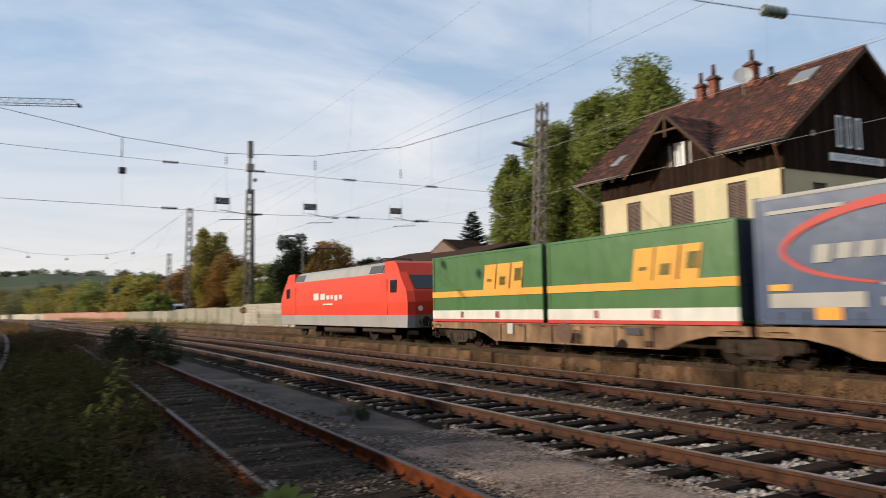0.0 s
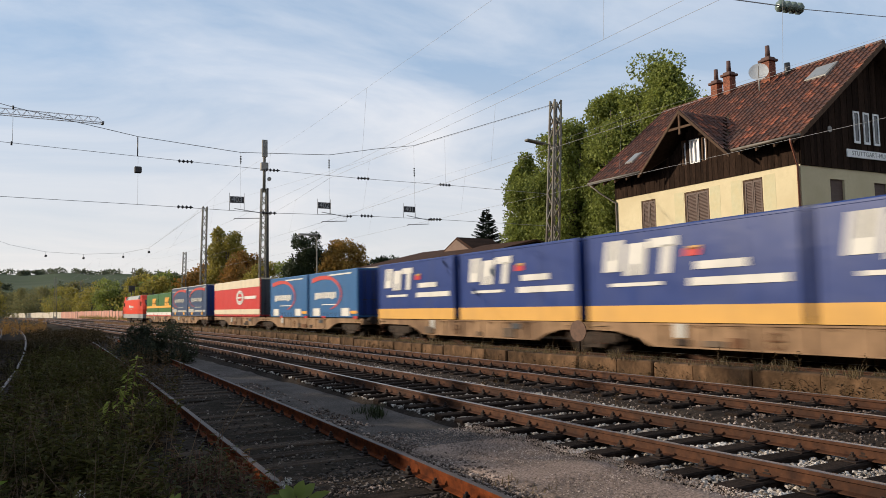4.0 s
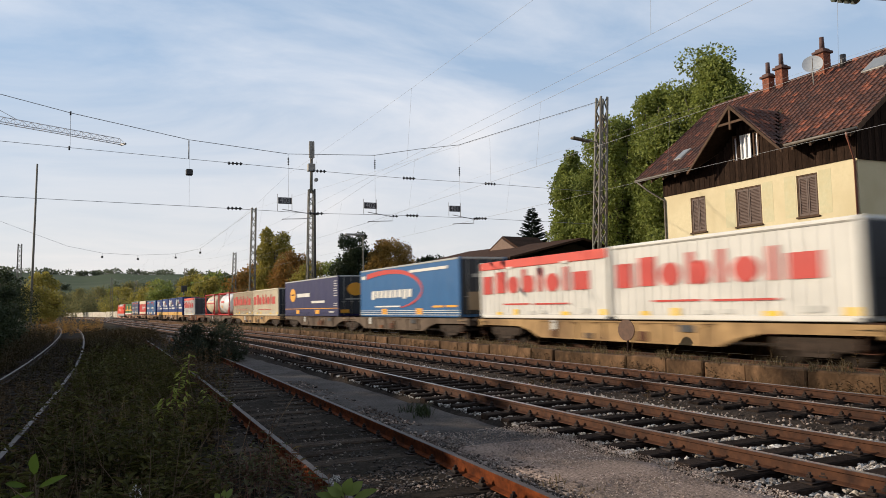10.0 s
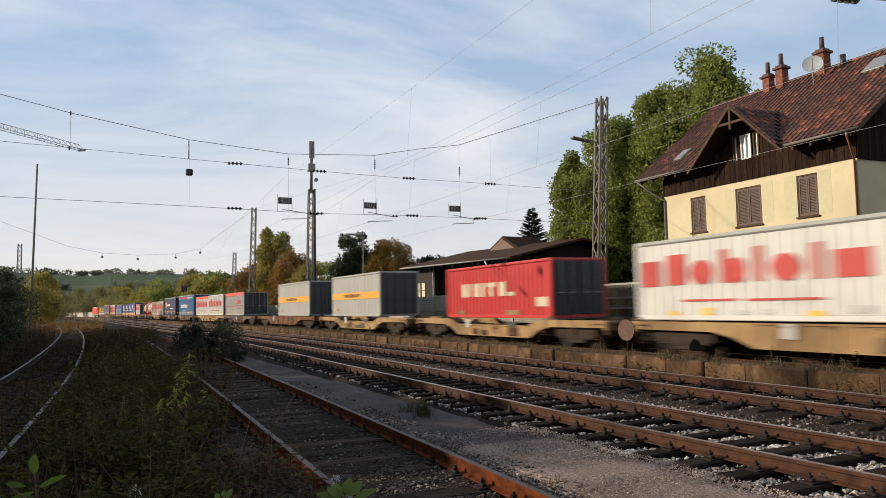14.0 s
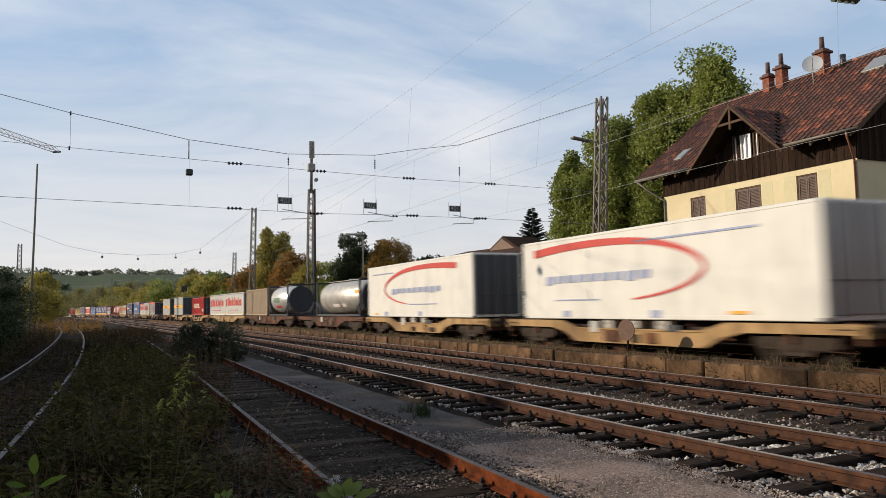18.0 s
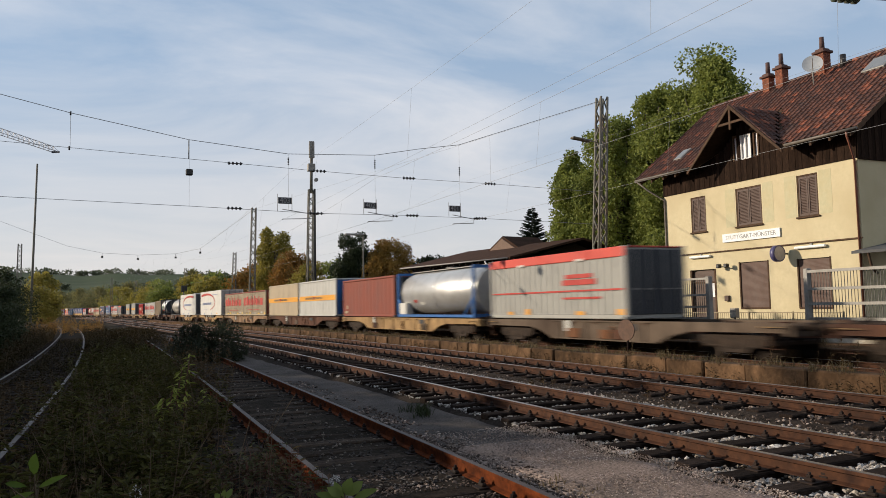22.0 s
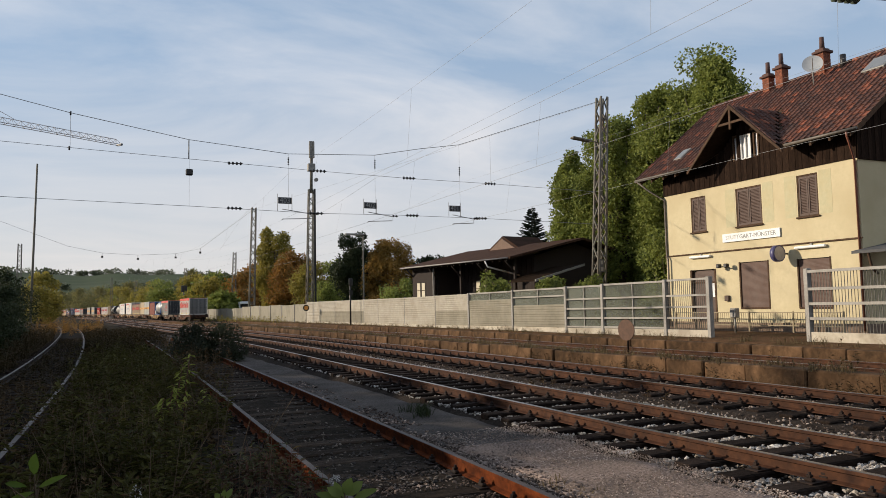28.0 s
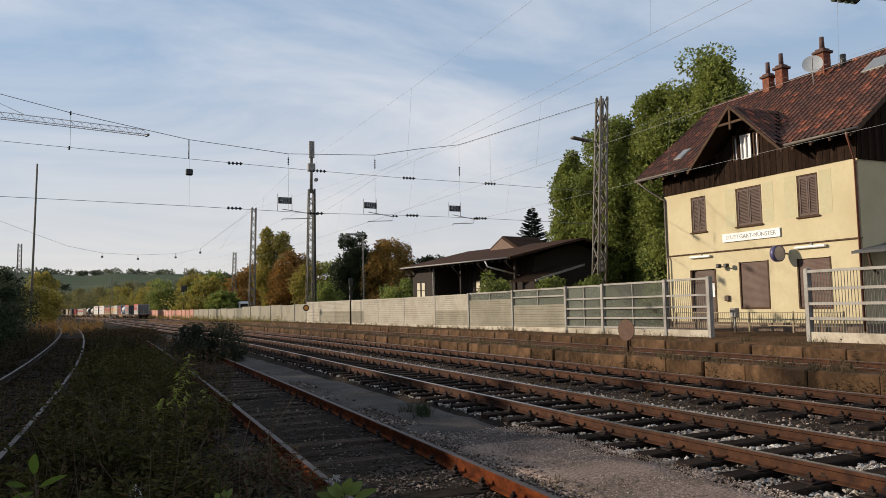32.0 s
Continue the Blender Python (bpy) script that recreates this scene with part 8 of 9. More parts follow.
LEAF_GOLD = leafy("leaf_goldenrod", (0.08, 0.1, 0.018), (0.2, 0.23, 0.04), (0.3, 0.32, 0.06), trans=0.4)
NEEDLE = leafy("needles", (0.01, 0.018, 0.012), (0.03, 0.045, 0.028), trans=0.1)


def leaf(sh, p, d, n, L, w):
    """One leaf: a folded diamond of two triangles pairs."""
    s = d.cross(n)
    if s.length < 1e-4:
        s = d.orthogonal()
    s.normalize()
    up = s.cross(d) * (0.12 * L)
    k = len(sh.v)
    a, b = p + d * (L * 0.5) + s * (w * 0.5) + up, p + d * (L * 0.5) - s * (w * 0.5) + up
    sh.v += [tuple(p), tuple(a), tuple(p + d * L), tuple(b)]
    sh.f += [(k, k + 1, k + 2), (k, k + 2, k + 3)]
    sh.s += [False, False]


def rnd_dir(r):
    z = r.uniform(-1, 1)
    a = r.uniform(0, 2 * math.pi)
    q = math.sqrt(1 - z * z)
    return Vector((q * math.cos(a), q * math.sin(a), z))


def crown_mesh(seed, H, W, leaves, size, base=0.2, shape="round", clumps=46):
    """A crown of leaf clumps with an uneven outline, from base * H up to H."""
    r = random.Random(seed)
    sh = Shape()
    h0 = base * H
    centres = []
    lobes = [(r.uniform(0, 2 * math.pi), r.uniform(0.25, 0.8), r.uniform(0.7, 1.0)) for _ in range(11)]
    for _ in range(clumps if shape == "tall" else 0):
        # upright boughs, each with its own top
        a, q, top = r.choice(lobes)
        t = r.random() ** 0.85 * top
        k = math.sin(math.pi * (0.12 + 0.82 * t)) ** 0.6
        a += r.gauss(0, 0.14)
        q = k * W / 2 * min(1.1, q * r.uniform(0.75, 1.25))
        centres.append((Vector((q * math.cos(a), q * math.sin(a), h0 + (H - h0) * (0.04 + 0.95 * t))), W * r.uniform(0.08, 0.14) * (0.5 + 0.5 * k)))
    for _ in range(0 if shape == "tall" else clumps):
        t = r.random()
        z = h0 + (H - h0) * (0.04 + 0.93 * t)
        k = {"round": math.sin(math.pi * (0.1 + 0.84 * t)) ** 0.75, "cone": 1.02 - t}[shape]
        a = r.uniform(0, 2 * math.pi)
        q = k * W / 2 * (0.35 + 0.6 * math.sqrt(r.random())) * r.uniform(0.8, 1.12)
        centres.append((Vector((q * math.cos(a), q * math.sin(a), z)), W * r.uniform(0.1, 0.19) * (0.6 + 0.5 * k)))
    per = max(3, leaves // clumps)
    for c, rad in centres:
        n = int(per * r.uniform(0.6, 1.4))
        for _ in range(n):
            o = rnd_dir(r)
            p = c + o * rad * (0.55 + 0.5 * r.random()) * Vector((1, 1, 0.8)).length / 1.6
            d = (o * 0.7 + rnd_dir(r) + Vector((0, 0, -0.35))).normalized()
            leaf(sh, p, d, rnd_dir(r), size * r.uniform(0.6, 1.3), size * r.uniform(0.4, 0.8))
    return sh, centres


def tree(x, y, H, W, mat, label, seed, leaves=9000, size=0.35, base=0.18, shape="round", clumps=46, z=-0.25, group="trees"):
    t = thing("tree", label, "tree", at=Matrix.Translation((x, y, z)), group=group)
    sh, centres = crown_mesh(seed, H, W, leaves, size, base, shape, clumps)
    part("crown", sh, mat, t, fast=True)
    r = random.Random(seed + 1)
    rt = 0.022 * H + 0.05
    lean = Vector((r.uniform(-0.3, 0.3), r.uniform(-0.3, 0.3), 0))
    pts = [Vector((0, 0, -0.3)), Vector((0, 0, H * 0.2)) + lean * 0.4, Vector((0, 0, H * 0.5)) + lean, Vector((0, 0, H * 0.85)) + lean * 1.2]
    part("trunk", Shape().tube(pts, [rt, rt * 0.8, rt * 0.5, rt * 0.12], 8), MAT_BARK, t)
    for c, rad in centres[::4]:
        a = pts[1].lerp(pts[2], r.random())
        m = (a + c) / 2 + Vector((0, 0, -0.04 * H))
        part("limb", Shape().tube([a, m, c], [rt * 0.32, rt * 0.2, rt * 0.05], 5), MAT_BARK, t)
    return t


def spruce(x, y, H, W, label, seed, z=0.0):
    t = thing("spruce", label, "tree", at=Matrix.Translation((x, y, z)), group="trees")
    r, sh = random.Random(seed), Shape()
    part("trunk", Shape().tube([(0, 0, -0.2), (0, 0, H)], [0.02 * H, 0.01], 7), MAT_BARK, t)
    lv = int(H / 0.3)
    for i in range(lv):
        zz = H * (0.12 + 0.87 * i / lv)
        L = W / 2 * (1.02 - i / lv) * r.uniform(0.75, 1.1)
        for k in range(9):
            a = 2 * math.pi * k / 9 + r.uniform(-0.3, 0.3)
            d = Vector((math.cos(a), math.sin(a), -0.12 + 0.4 * i / lv)).normalized()
            for j in range(12):
                p = Vector((0, 0, zz + 0.3 * math.sin(k * 7.3 + i * 2.1))) + d * L * (j + 1) / 12
                p.z += 0.12 * L * ((j + 1) / 12) ** 2
                for sgn in (-1, 1):
                    q = (d + sgn * d.cross(Vector((0, 0, 1))) * 0.9 + Vector((0, 0, r.uniform(-0.5, 0.1)))).normalized()
                    leaf(sh, p, q, Vector((0, 0, 1)), 0.36 + 0.2 * L * (1 - j / 14), 0.13)
    part("crown", sh, NEEDLE, t, fast=True)


def bush(x, y, H, W, mat, label, seed, leaves=5000, size=0.12, z=-0.25, name="bush"):
    t = thing(name, label, "bush", at=Matrix.Translation((x, y, z)), group="bushes")
    sh, centres = crown_mesh(seed, H, W, leaves, size, 0.0, "round", 34)
    part("foliage", sh, mat, t, fast=True)
    r = random.Random(seed)
    for c, rad in centres[::5]:
        part("stem", Shape().tube([(r.uniform(-0.1, 0.1) * W, r.uniform(-0.1, 0.1) * W, -0.1), c * 0.55, c], [0.02, 0.015, 0.006], 5), MAT_BARK, t)
    return t


def build_trees():
    # poplars behind the house
    tree(36.3, 51.7, 15.0, 6.8, LEAF_GREEN, "tall green poplar with dense foliage behind the mast", 11, 56000, 0.25, 0.03, "tall", 260)
    tree(36.8, 47.5, 17.0, 7.8, LEAF_GREEN, "tall green poplar with dense foliage", 12, 64000, 0.25, 0.03, "tall", 300)
    tree(37.2, 42.6, 18.7, 8.0, LEAF_GREEN, "tall green poplar with dense foliage beside the house", 13, 64000, 0.25, 0.03, "tall", 300)
    tree(37.6, 38.6, 19.4, 10.4, LEAF_GREEN, "tallest green poplar rising behind the house roof", 14, 90000, 0.25, 0.03, "tall", 400)
    tree(42.5, 38.5, 17.3, 7.5, LEAF_DARK, "dark green tree behind the house roof", 15, 16000, 0.3, 0.04, "tall", 100)
    bush(29.5, 33.6, 6.0, 4.2, LEAF_GREEN, "green shrub against the house corner", 16, 6000, 0.2)
    spruce(44.1, 72.6, 12.2, 9.4, "dark spruce behind the goods shed", 17)
    # along the wall
    tree(25.6, 122.4, 15.0, 9.5, LEAF_YELLOW, "broad yellow-green tree behind the wall", 21, 18000, 0.4, 0.06, "tall", 110)
    tree(27.0, 114.0, 10.4, 7.5, LEAF_TURNING, "tree turning orange behind the wall", 22, 14000, 0.36, 0.03, "round", 90)
    tree(26.5, 100.0, 7.6, 6.5, LEAF_YELLOW, "small yellow-green tree behind the wall", 23, 6000, 0.34, 0.02)
    tree(28.8, 98.0, 7.8, 6.5, LEAF_GREEN, "small green tree behind the radio mast", 24, 6000, 0.34, 0.02)
    tree(29.5, 90.5, 11.5, 7.0, LEAF_DARK, "dark green conical tree behind the barrier", 25, 22000, 0.3, 0.03, "tall", 120)
    tree(33.2, 89.0, 9.9, 7.2, LEAF_BROWN, "round tree with orange-brown autumn leaves", 26, 22000, 0.3, 0.02, "round", 120)
    tree(36.6, 84.0, 7.6, 6.0, LEAF_DARK, "dark tree beside the shed", 27, 12000, 0.32, 0.02)
    tree(29.5, 76.0, 4.6, 5.0, LEAF_GREEN, "green shrubbery behind the barrier", 28, 5000, 0.28, 0.0)
    tree(24.6, 88.0, 4.8, 4.2, LEAF_GREEN, "green shrubbery behind the barrier", 29, 4000, 0.28, 0.0)
    bush(22.6, 42.2, 3.8, 3.0, LEAF_GREEN, "bright green shrub behind the barrier", 30, 6000, 0.16)
    bush(23.6, 33.0, 3.1, 2.4, LEAF_GREEN, "green shrub with a few yellowing leaves behind the barrier", 31, 4000, 0.15)
    bush(24.2, 37.5, 3.2, 3.0, LEAF_GREEN, "green shrub behind the barrier", 32, 4000, 0.15)
    for i, (x, y, H, W, m) in enumerate(((20.5, 165, 8.5, 9, LEAF_YELLOW), (24, 180, 10, 10, LEAF_GREEN), (22, 205, 10, 11, LEAF_YELLOW), (27, 150, 9, 9, LEAF_TURNING), (18, 235, 10, 11, LEAF_GREEN), (26, 230, 13, 12, LEAF_HAZY), (15, 275, 11, 13, LEAF_YELLOW), (22, 300, 13, 14, LEAF_GREEN), (8, 330, 12, 14, LEAF_YELLOW), (14, 350, 14, 15, LEAF_HAZY), (0, 390, 13, 16, LEAF_HAZY), (-6, 420, 14, 16, LEAF_HAZY), (6, 440, 15, 18, LEAF_GREEN), (-24, 400, 14, 16, LEAF_HAZY), (-16, 440, 13, 16, LEAF_HAZY), (20, 137, 5, 5, LEAF_GREEN), (31, 135, 10, 9, LEAF_HAZY), (30, 165, 11, 10, LEAF_TURNING))):
        tree(x, y, H, W, m, "distant tree by the curving railway", 40 + i, 3000, 0.75, 0.0, "round", 34, group="distant trees")
    tree(-9.6, 160.0, 9.2, 8.0, LEAF_YELLOW, "yellow tree lit by the sun beyond the sidings", 61, 6000, 0.45, 0.0)
    # shade beyond the sidings is carried by the dark leaf colour
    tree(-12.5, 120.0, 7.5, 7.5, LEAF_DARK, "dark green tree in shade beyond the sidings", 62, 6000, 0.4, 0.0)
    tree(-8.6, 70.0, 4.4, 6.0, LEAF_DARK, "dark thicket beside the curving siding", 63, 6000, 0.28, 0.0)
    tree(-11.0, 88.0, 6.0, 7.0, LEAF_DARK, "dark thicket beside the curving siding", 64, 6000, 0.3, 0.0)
    # unseen row beyond the sidings, shades the foreground; last six added to block skylight
    for i, (x, y, H, W) in enumerate(((-14.0, 24.5, 6.9, 6.5), (-14.0, 30.0, 7.3, 6.8), (-15.0, 36.0, 7.6, 7.0), (-14.0, 42.0, 7.4, 7.0), (-15.0, 48.0, 7.6, 7.4), (-14.5, 55.0, 7.8, 7.6), (-8.5, 12.5, 4.0, 5.2), (-8.5, 17.2, 4.7, 5.2), (-9.0, 21.5, 5.4, 5.4), (-9.5, 26.0, 5.6, 5.2), (-9.5, 31.0, 5.7, 5.2), (-9.8, 36.5, 5.8, 5.4), (-10.0, 42.0, 5.8, 5.4),
                                      (-8.0, 7.5, 7.0, 6.0), (-7.5, 2.0, 8.5, 7.0), (-7.5, -4.0, 9.0, 7.5), (-7.0, -10.5, 9.5, 8.0), (-2.0, -14.0, 9.0, 8.0), (4.5, -16.0, 8.5, 8.0))):
        tree(x, y, H, W, LEAF_DARK, "unseen dark leafy tree added to shade the foreground", 70 + i, 13000, 0.36, 0.0, "round", 80, group="shade trees")
    bush(3.85, 26.8, 1.3, 2.1, LEAF_BUSH, "dark feathery bush growing over the overgrown siding", 81, 9000, 0.065)
    bush(3.0, 27.4, 1.35, 1.4, LEAF_BUSH, "dark upright bush growing over the overgrown siding", 82, 5000, 0.07)
    # thicket along the curving siding, its shade put into the dark leaf colour
    for i, (x, y, H, W) in enumerate(((-3.9, 25.0, 1.3, 2.2), (-4.3, 31.0, 1.8, 2.6), (-4.4, 37.0, 2.2, 2.8), (-4.8, 44.0, 2.7, 3.2), (-5.4, 52.0, 3.3, 3.8), (-6.0, 62.0, 4.2, 4.8))):
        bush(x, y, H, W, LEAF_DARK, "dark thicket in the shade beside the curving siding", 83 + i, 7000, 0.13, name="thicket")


build_trees()


def stem_plant(sh_leaf, sh_stem, p, H, r, leaves, size, lean=0.25):
    """A weed: a thin bent stem with leaves along it."""
    d = Vector((r.uniform(-lean, lean), r.uniform(-lean, lean), 1)).normalized()
    bend = Vector((r.uniform(-lean, lean), r.uniform(-lean, lean), 0)) * H
    pts = [p, p + d * H * 0.5, p + d * H + bend * 0.5]
    if sh_stem is not None:
        sh_stem.tube(pts, [0.004, 0.003, 0.0015], 3, cap=False)
    for i in range(leaves):
        k = 0.15 + 0.85 * (i + r.random()) / leaves
        q = p.lerp(pts[1], k * 2) if k < 0.5 else pts[1].lerp(pts[2], k * 2 - 1)
        a = r.uniform(0, 2 * math.pi)
        o = Vector((math.cos(a), math.sin(a), r.uniform(-0.1, 0.6))).normalized()
        leaf(sh_leaf, q, o, Vector((0, 0, 1)), size * r.uniform(0.6, 1.3), size * r.uniform(0.3, 0.55))


def weeds(name, label, spots, mat, stem_mat, seed, category="weeds"):
    """One patch of weeds: spots are (x, y, z, height, leaves, leaf size)."""
    r = random.Random(seed)
    a, b = Shape(), Shape()
    for x, y, z, H, n, size in spots:
        stem_plant(a, b, Vector((x, y, z)), H, r, n, size)
    t = thing(name, label, category, kind="stuff")
    part("leaves", a, mat, t, fast=True)
    part("stems", b, stem_mat, t, fast=True)


def grass_patch(name, label, spots, mat, seed):
    """Blades: spots are (x, y, z, height, blades)."""
    r, sh = random.Random(seed), Shape()
    for x, y, z, H, n in spots:
        for _ in range(n):
            p = Vector((x + r.gauss(0, 0.07), y + r.gauss(0, 0.07), z))
            d = Vector((r.uniform(-0.5, 0.5), r.uniform(-0.5, 0.5), 1)).normalized()
            h = H * r.uniform(0.5, 1.2)
            s = d.cross(Vector((r.uniform(-1, 1), r.uniform(-1, 1), 0.1))).normalized() * 0.006
            tip = p + d * h + Vector((d.x, d.y, -0.3)) * h * 0.35
            k = len(sh.v)
            sh.v += [tuple(p - s), tuple(p + s), tuple(p + d * h * 0.6 + s * 0.8), tuple(p + d * h * 0.6 - s * 0.8), tuple(tip)]
            sh.f += [(k, k + 1, k + 2, k + 3), (k + 3, k + 2, k + 4)]
            sh.s += [False, False]
    tagged(part(name, sh, mat, fast=True), label, "grass", kind="stuff")


def build_weeds():
    r = random.Random(5)
    STEM = surf("weed_stem", (0.08, 0.055, 0.032), (0.16, 0.105, 0.062), 10, 0.9)
    STEMRED = surf("red_stem", (0.09, 0.03, 0.022), (0.14, 0.05, 0.035), 10, 0.8)
    near, tall, mid, far, red, autumn = [], [], [], [], [], []
    for _ in range(1500):
        y = 3.3 + 27 * r.random() ** 1.5
        lo, hi = path_f(y, 0.95).x, path_a(y, -0.95 if y > 10 else -1.65).x
        x = r.uniform(lo, hi)
        dens = noise.noise((x * 0.6, y * 0.35, 2.0))
        if dens < -0.45:
            continue
        H = r.uniform(0.12, 0.55) * (1 + 1.2 * dens)
        (near if y < 9 else mid).append((x, y, -0.27, H, r.randint(9, 20), r.uniform(0.045, 0.1)))
    # taller clumps of broader weeds
    for _ in range(150):
        y = 5.5 + 24 * r.random() ** 1.2
        cx = r.uniform(path_f(y, 1.1).x, path_a(y, -1.2 if y > 11 else -1.9).x)
        hh = r.uniform(0.35, 0.95) * (0.7 if y < 7.5 else 1.0)
        for _k in range(r.randint(5, 14)):
            tall.append((cx + r.gauss(0, 0.18), y + r.gauss(0, 0.2), -0.28, hh * r.uniform(0.6, 1.15), r.randint(16, 30), r.uniform(0.06, 0.14)))
    # growth over the far part of the siding
    for _ in range(520):
        y = r.uniform(17, 46)
        u = r.gauss(-0.75, 0.35) if y < 24.5 else r.uniform(-1.6, 1.0)
        if y > 24.5 and -0.95 < u < -0.4:
            continue
        x = path_a(y, u).x
        mid.append((x, y, -0.2, r.uniform(0.15, 0.6) * (1.5 if 17 < y < 24.5 else 1.0), r.randint(9, 18), r.uniform(0.06, 0.12)))
    for _ in range(300):
        y = r.uniform(3.6, 9)
        x = path_a(y, -0.9).x - abs(r.gauss(0, 0.45))
        red.append((x, y, -0.27, r.uniform(0.12, 0.48), r.randint(8, 14), r.uniform(0.04, 0.1)))
    for _ in range(1900):
        y = 28 + 45 * r.random()
        x = r.uniform(path_f(y, 0.9).x, path_a(y, -1.1).x if y < 44 else 2.2 + 0.03 * y)
        far.append((x, y, -0.3, r.uniform(0.2, 0.75), r.randint(8, 14), r.uniform(0.09, 0.18)))
    for _ in range(260):
        y = r.uniform(66, 100)
        x = r.uniform(-5.0, 0.5)
        autumn.append((x, y, -0.3, r.uniform(0.5, 1.6), r.randint(10, 16), r.uniform(0.12, 0.24)))
    for _ in range(2600):
        y = 5 + 60 * r.random() ** 1.3
        x = path_f(y, -1.1).x - abs(r.gauss(0, 1.6))
        (mid if y < 22 else far).append((x, y, -0.3, r.uniform(0.25, 1.15), r.randint(10, 18), r.uniform(0.07, 0.15)))
    for _ in range(2400):
        y = 4 + 50 * r.random() ** 1.4
        x = path_f(y, r.uniform(-0.68, 0.68) if r.random() < 0.7 else r.uniform(0.8, 1.2)).x
        (mid if y < 22 else far).append((x, y, -0.25, r.uniform(0.06, 0.34), r.randint(6, 14), r.uniform(0.05, 0.11)))
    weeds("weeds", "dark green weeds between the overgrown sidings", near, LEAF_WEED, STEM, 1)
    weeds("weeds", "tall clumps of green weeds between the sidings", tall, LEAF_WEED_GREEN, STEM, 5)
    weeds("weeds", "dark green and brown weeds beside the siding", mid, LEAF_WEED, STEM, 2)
    # darkest leaves here, with the shade round the curve in their colour
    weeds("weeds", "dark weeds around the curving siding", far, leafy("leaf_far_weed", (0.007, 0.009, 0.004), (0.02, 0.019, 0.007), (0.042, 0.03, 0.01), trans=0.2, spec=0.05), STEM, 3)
    weeds("weeds", "weeds in yellow and orange autumn colours by the curve", autumn, LEAF_AUTUMN, STEM, 6)
    weeds("weeds", "low reddish weeds beside the rail", red, leafy("leaf_red", (0.09, 0.022, 0.018), (0.3, 0.06, 0.05), (0.07, 0.07, 0.025), trans=0.4), STEMRED, 4)
    # tall goldenrod-like plants with drooping yellow-green leaves
    for k, (x, y, H) in enumerate(((1.3, 13.2, 1.15), (1.16, 13.0, 0.98), (1.0, 12.6, 0.72), (1.5, 12.7, 0.6), (0.8, 11.8, 0.6))):
        a, b = Shape(), Shape()
        rr = random.Random(90 + k)
        stem = [Vector((x, y, -0.28)), Vector((x + 0.03, y, H * 0.5 - 0.28)), Vector((x + 0.1, y + 0.02, H - 0.28))]
        b.tube(stem, [0.011, 0.008, 0.004], 5)
        for i in range(24):
            q = stem[1].lerp(stem[2], (i - 5) / 18) if i > 5 else stem[0].lerp(stem[1], 0.6 + i / 14)
            an = rr.uniform(0, 6.28)
            leaf(a, q, Vector((math.cos(an), math.sin(an), -0.75 + rr.random() * 0.7)).normalized(), Vector((0, 0, 1)), rr.uniform(0.1, 0.2), rr.uniform(0.035, 0.07))
        t = thing("tall_weed", "tall weed with drooping yellow-green leaves and a red stem", "weed", group="tall weeds")
        part("leaves", a, LEAF_GOLD, t, fast=True)
        part("stem", b, STEMRED, t)
    # broad-leaved plants close to the camera: leaves from base to tip, to the right and up from the head of the stem
    ax = Vector((0.91, -0.415, 0))
    broad = leafy("leaf_broad", (0.08, 0.13, 0.02), (0.2, 0.28, 0.045), trans=0.5)
    lime = leafy("leaf_lime", (0.1, 0.15, 0.03), (0.24, 0.29, 0.075), trans=0.5)
    plants = [((-0.18, 2.99, 0.975), broad, [(-0.012, 0.05, -0.006, 0.126, 0.045), (0.004, 0.006, 0.105, 0.047, 0.024), (-0.112, -0.05, -0.01, -0.012, 0.03), (-0.046, -0.058, 0.029, -0.035, 0.03), (-0.112, 0.023, -0.035, 0.01, 0.022)]),
              ((0.398, 2.733, 0.94), lime, [(-0.012, -0.01, -0.03, 0.012, 0.022), (0.0, -0.01, 0.008, 0.02, 0.02), (0.012, -0.012, 0.036, 0.02, 0.022), (-0.02, -0.02, -0.045, -0.01, 0.02)]),
              ((0.777, 2.56, 0.96), lime, [(0.0, -0.03, 0.02, 0.035, 0.045), (-0.01, -0.03, -0.06, 0.0, 0.035), (0.01, -0.03, 0.07, 0.015, 0.042), (0.03, -0.04, 0.11, -0.005, 0.03), (-0.02, -0.04, -0.1, -0.02, 0.03), (0.0, -0.05, -0.03, 0.015, 0.035)]),
              ((0.95, 2.5, 0.9), broad, [(0.0, -0.02, 0.03, 0.012, 0.022), (-0.01, -0.02, -0.04, 0.005, 0.02), (0.02, -0.03, 0.06, -0.01, 0.02)])]
    for top, mat, leaves in plants:
        a, b, top = Shape(), Shape(), Vector(top)
        b.tube([Vector((top.x + 0.04, top.y, -0.28)), Vector((top.x + 0.02, top.y, 0.3)), top], [0.007, 0.006, 0.003], 5)
        for k, (r0, u0, r1, u1, wd) in enumerate(leaves):
            p0, p1 = top + ax * r0 + Vector((0, 0, u0)), top + ax * r1 + Vector((0, 0.02 * (k % 3 - 1), u1))
            b.tube([top - Vector((0, 0, 0.06)), p0], [0.003, 0.002], 4, cap=False)
            d = p1 - p0
            sd = d.cross(Vector((-0.35, -0.7, 0.5))).normalized() * wd / 2
            up = sd.cross(d).normalized() * d.length
            vs = [p0 + d * u + sd * w + up * (0.1 * u * (1 - u) + 0.05 * abs(w)) for u, w in ((0, 0), (0.2, 0.7), (0.5, 1.0), (0.8, 0.6), (1.0, 0), (0.8, -0.6), (0.5, -1.0), (0.2, -0.7), (0.25, 0), (0.55, 0), (0.8, 0))]
            a.add(vs, [(0, 1, 8), (1, 2, 9, 8), (2, 3, 10, 9), (3, 4, 10), (0, 8, 7), (7, 8, 9, 6), (6, 9, 10, 5), (5, 10, 4)], True)
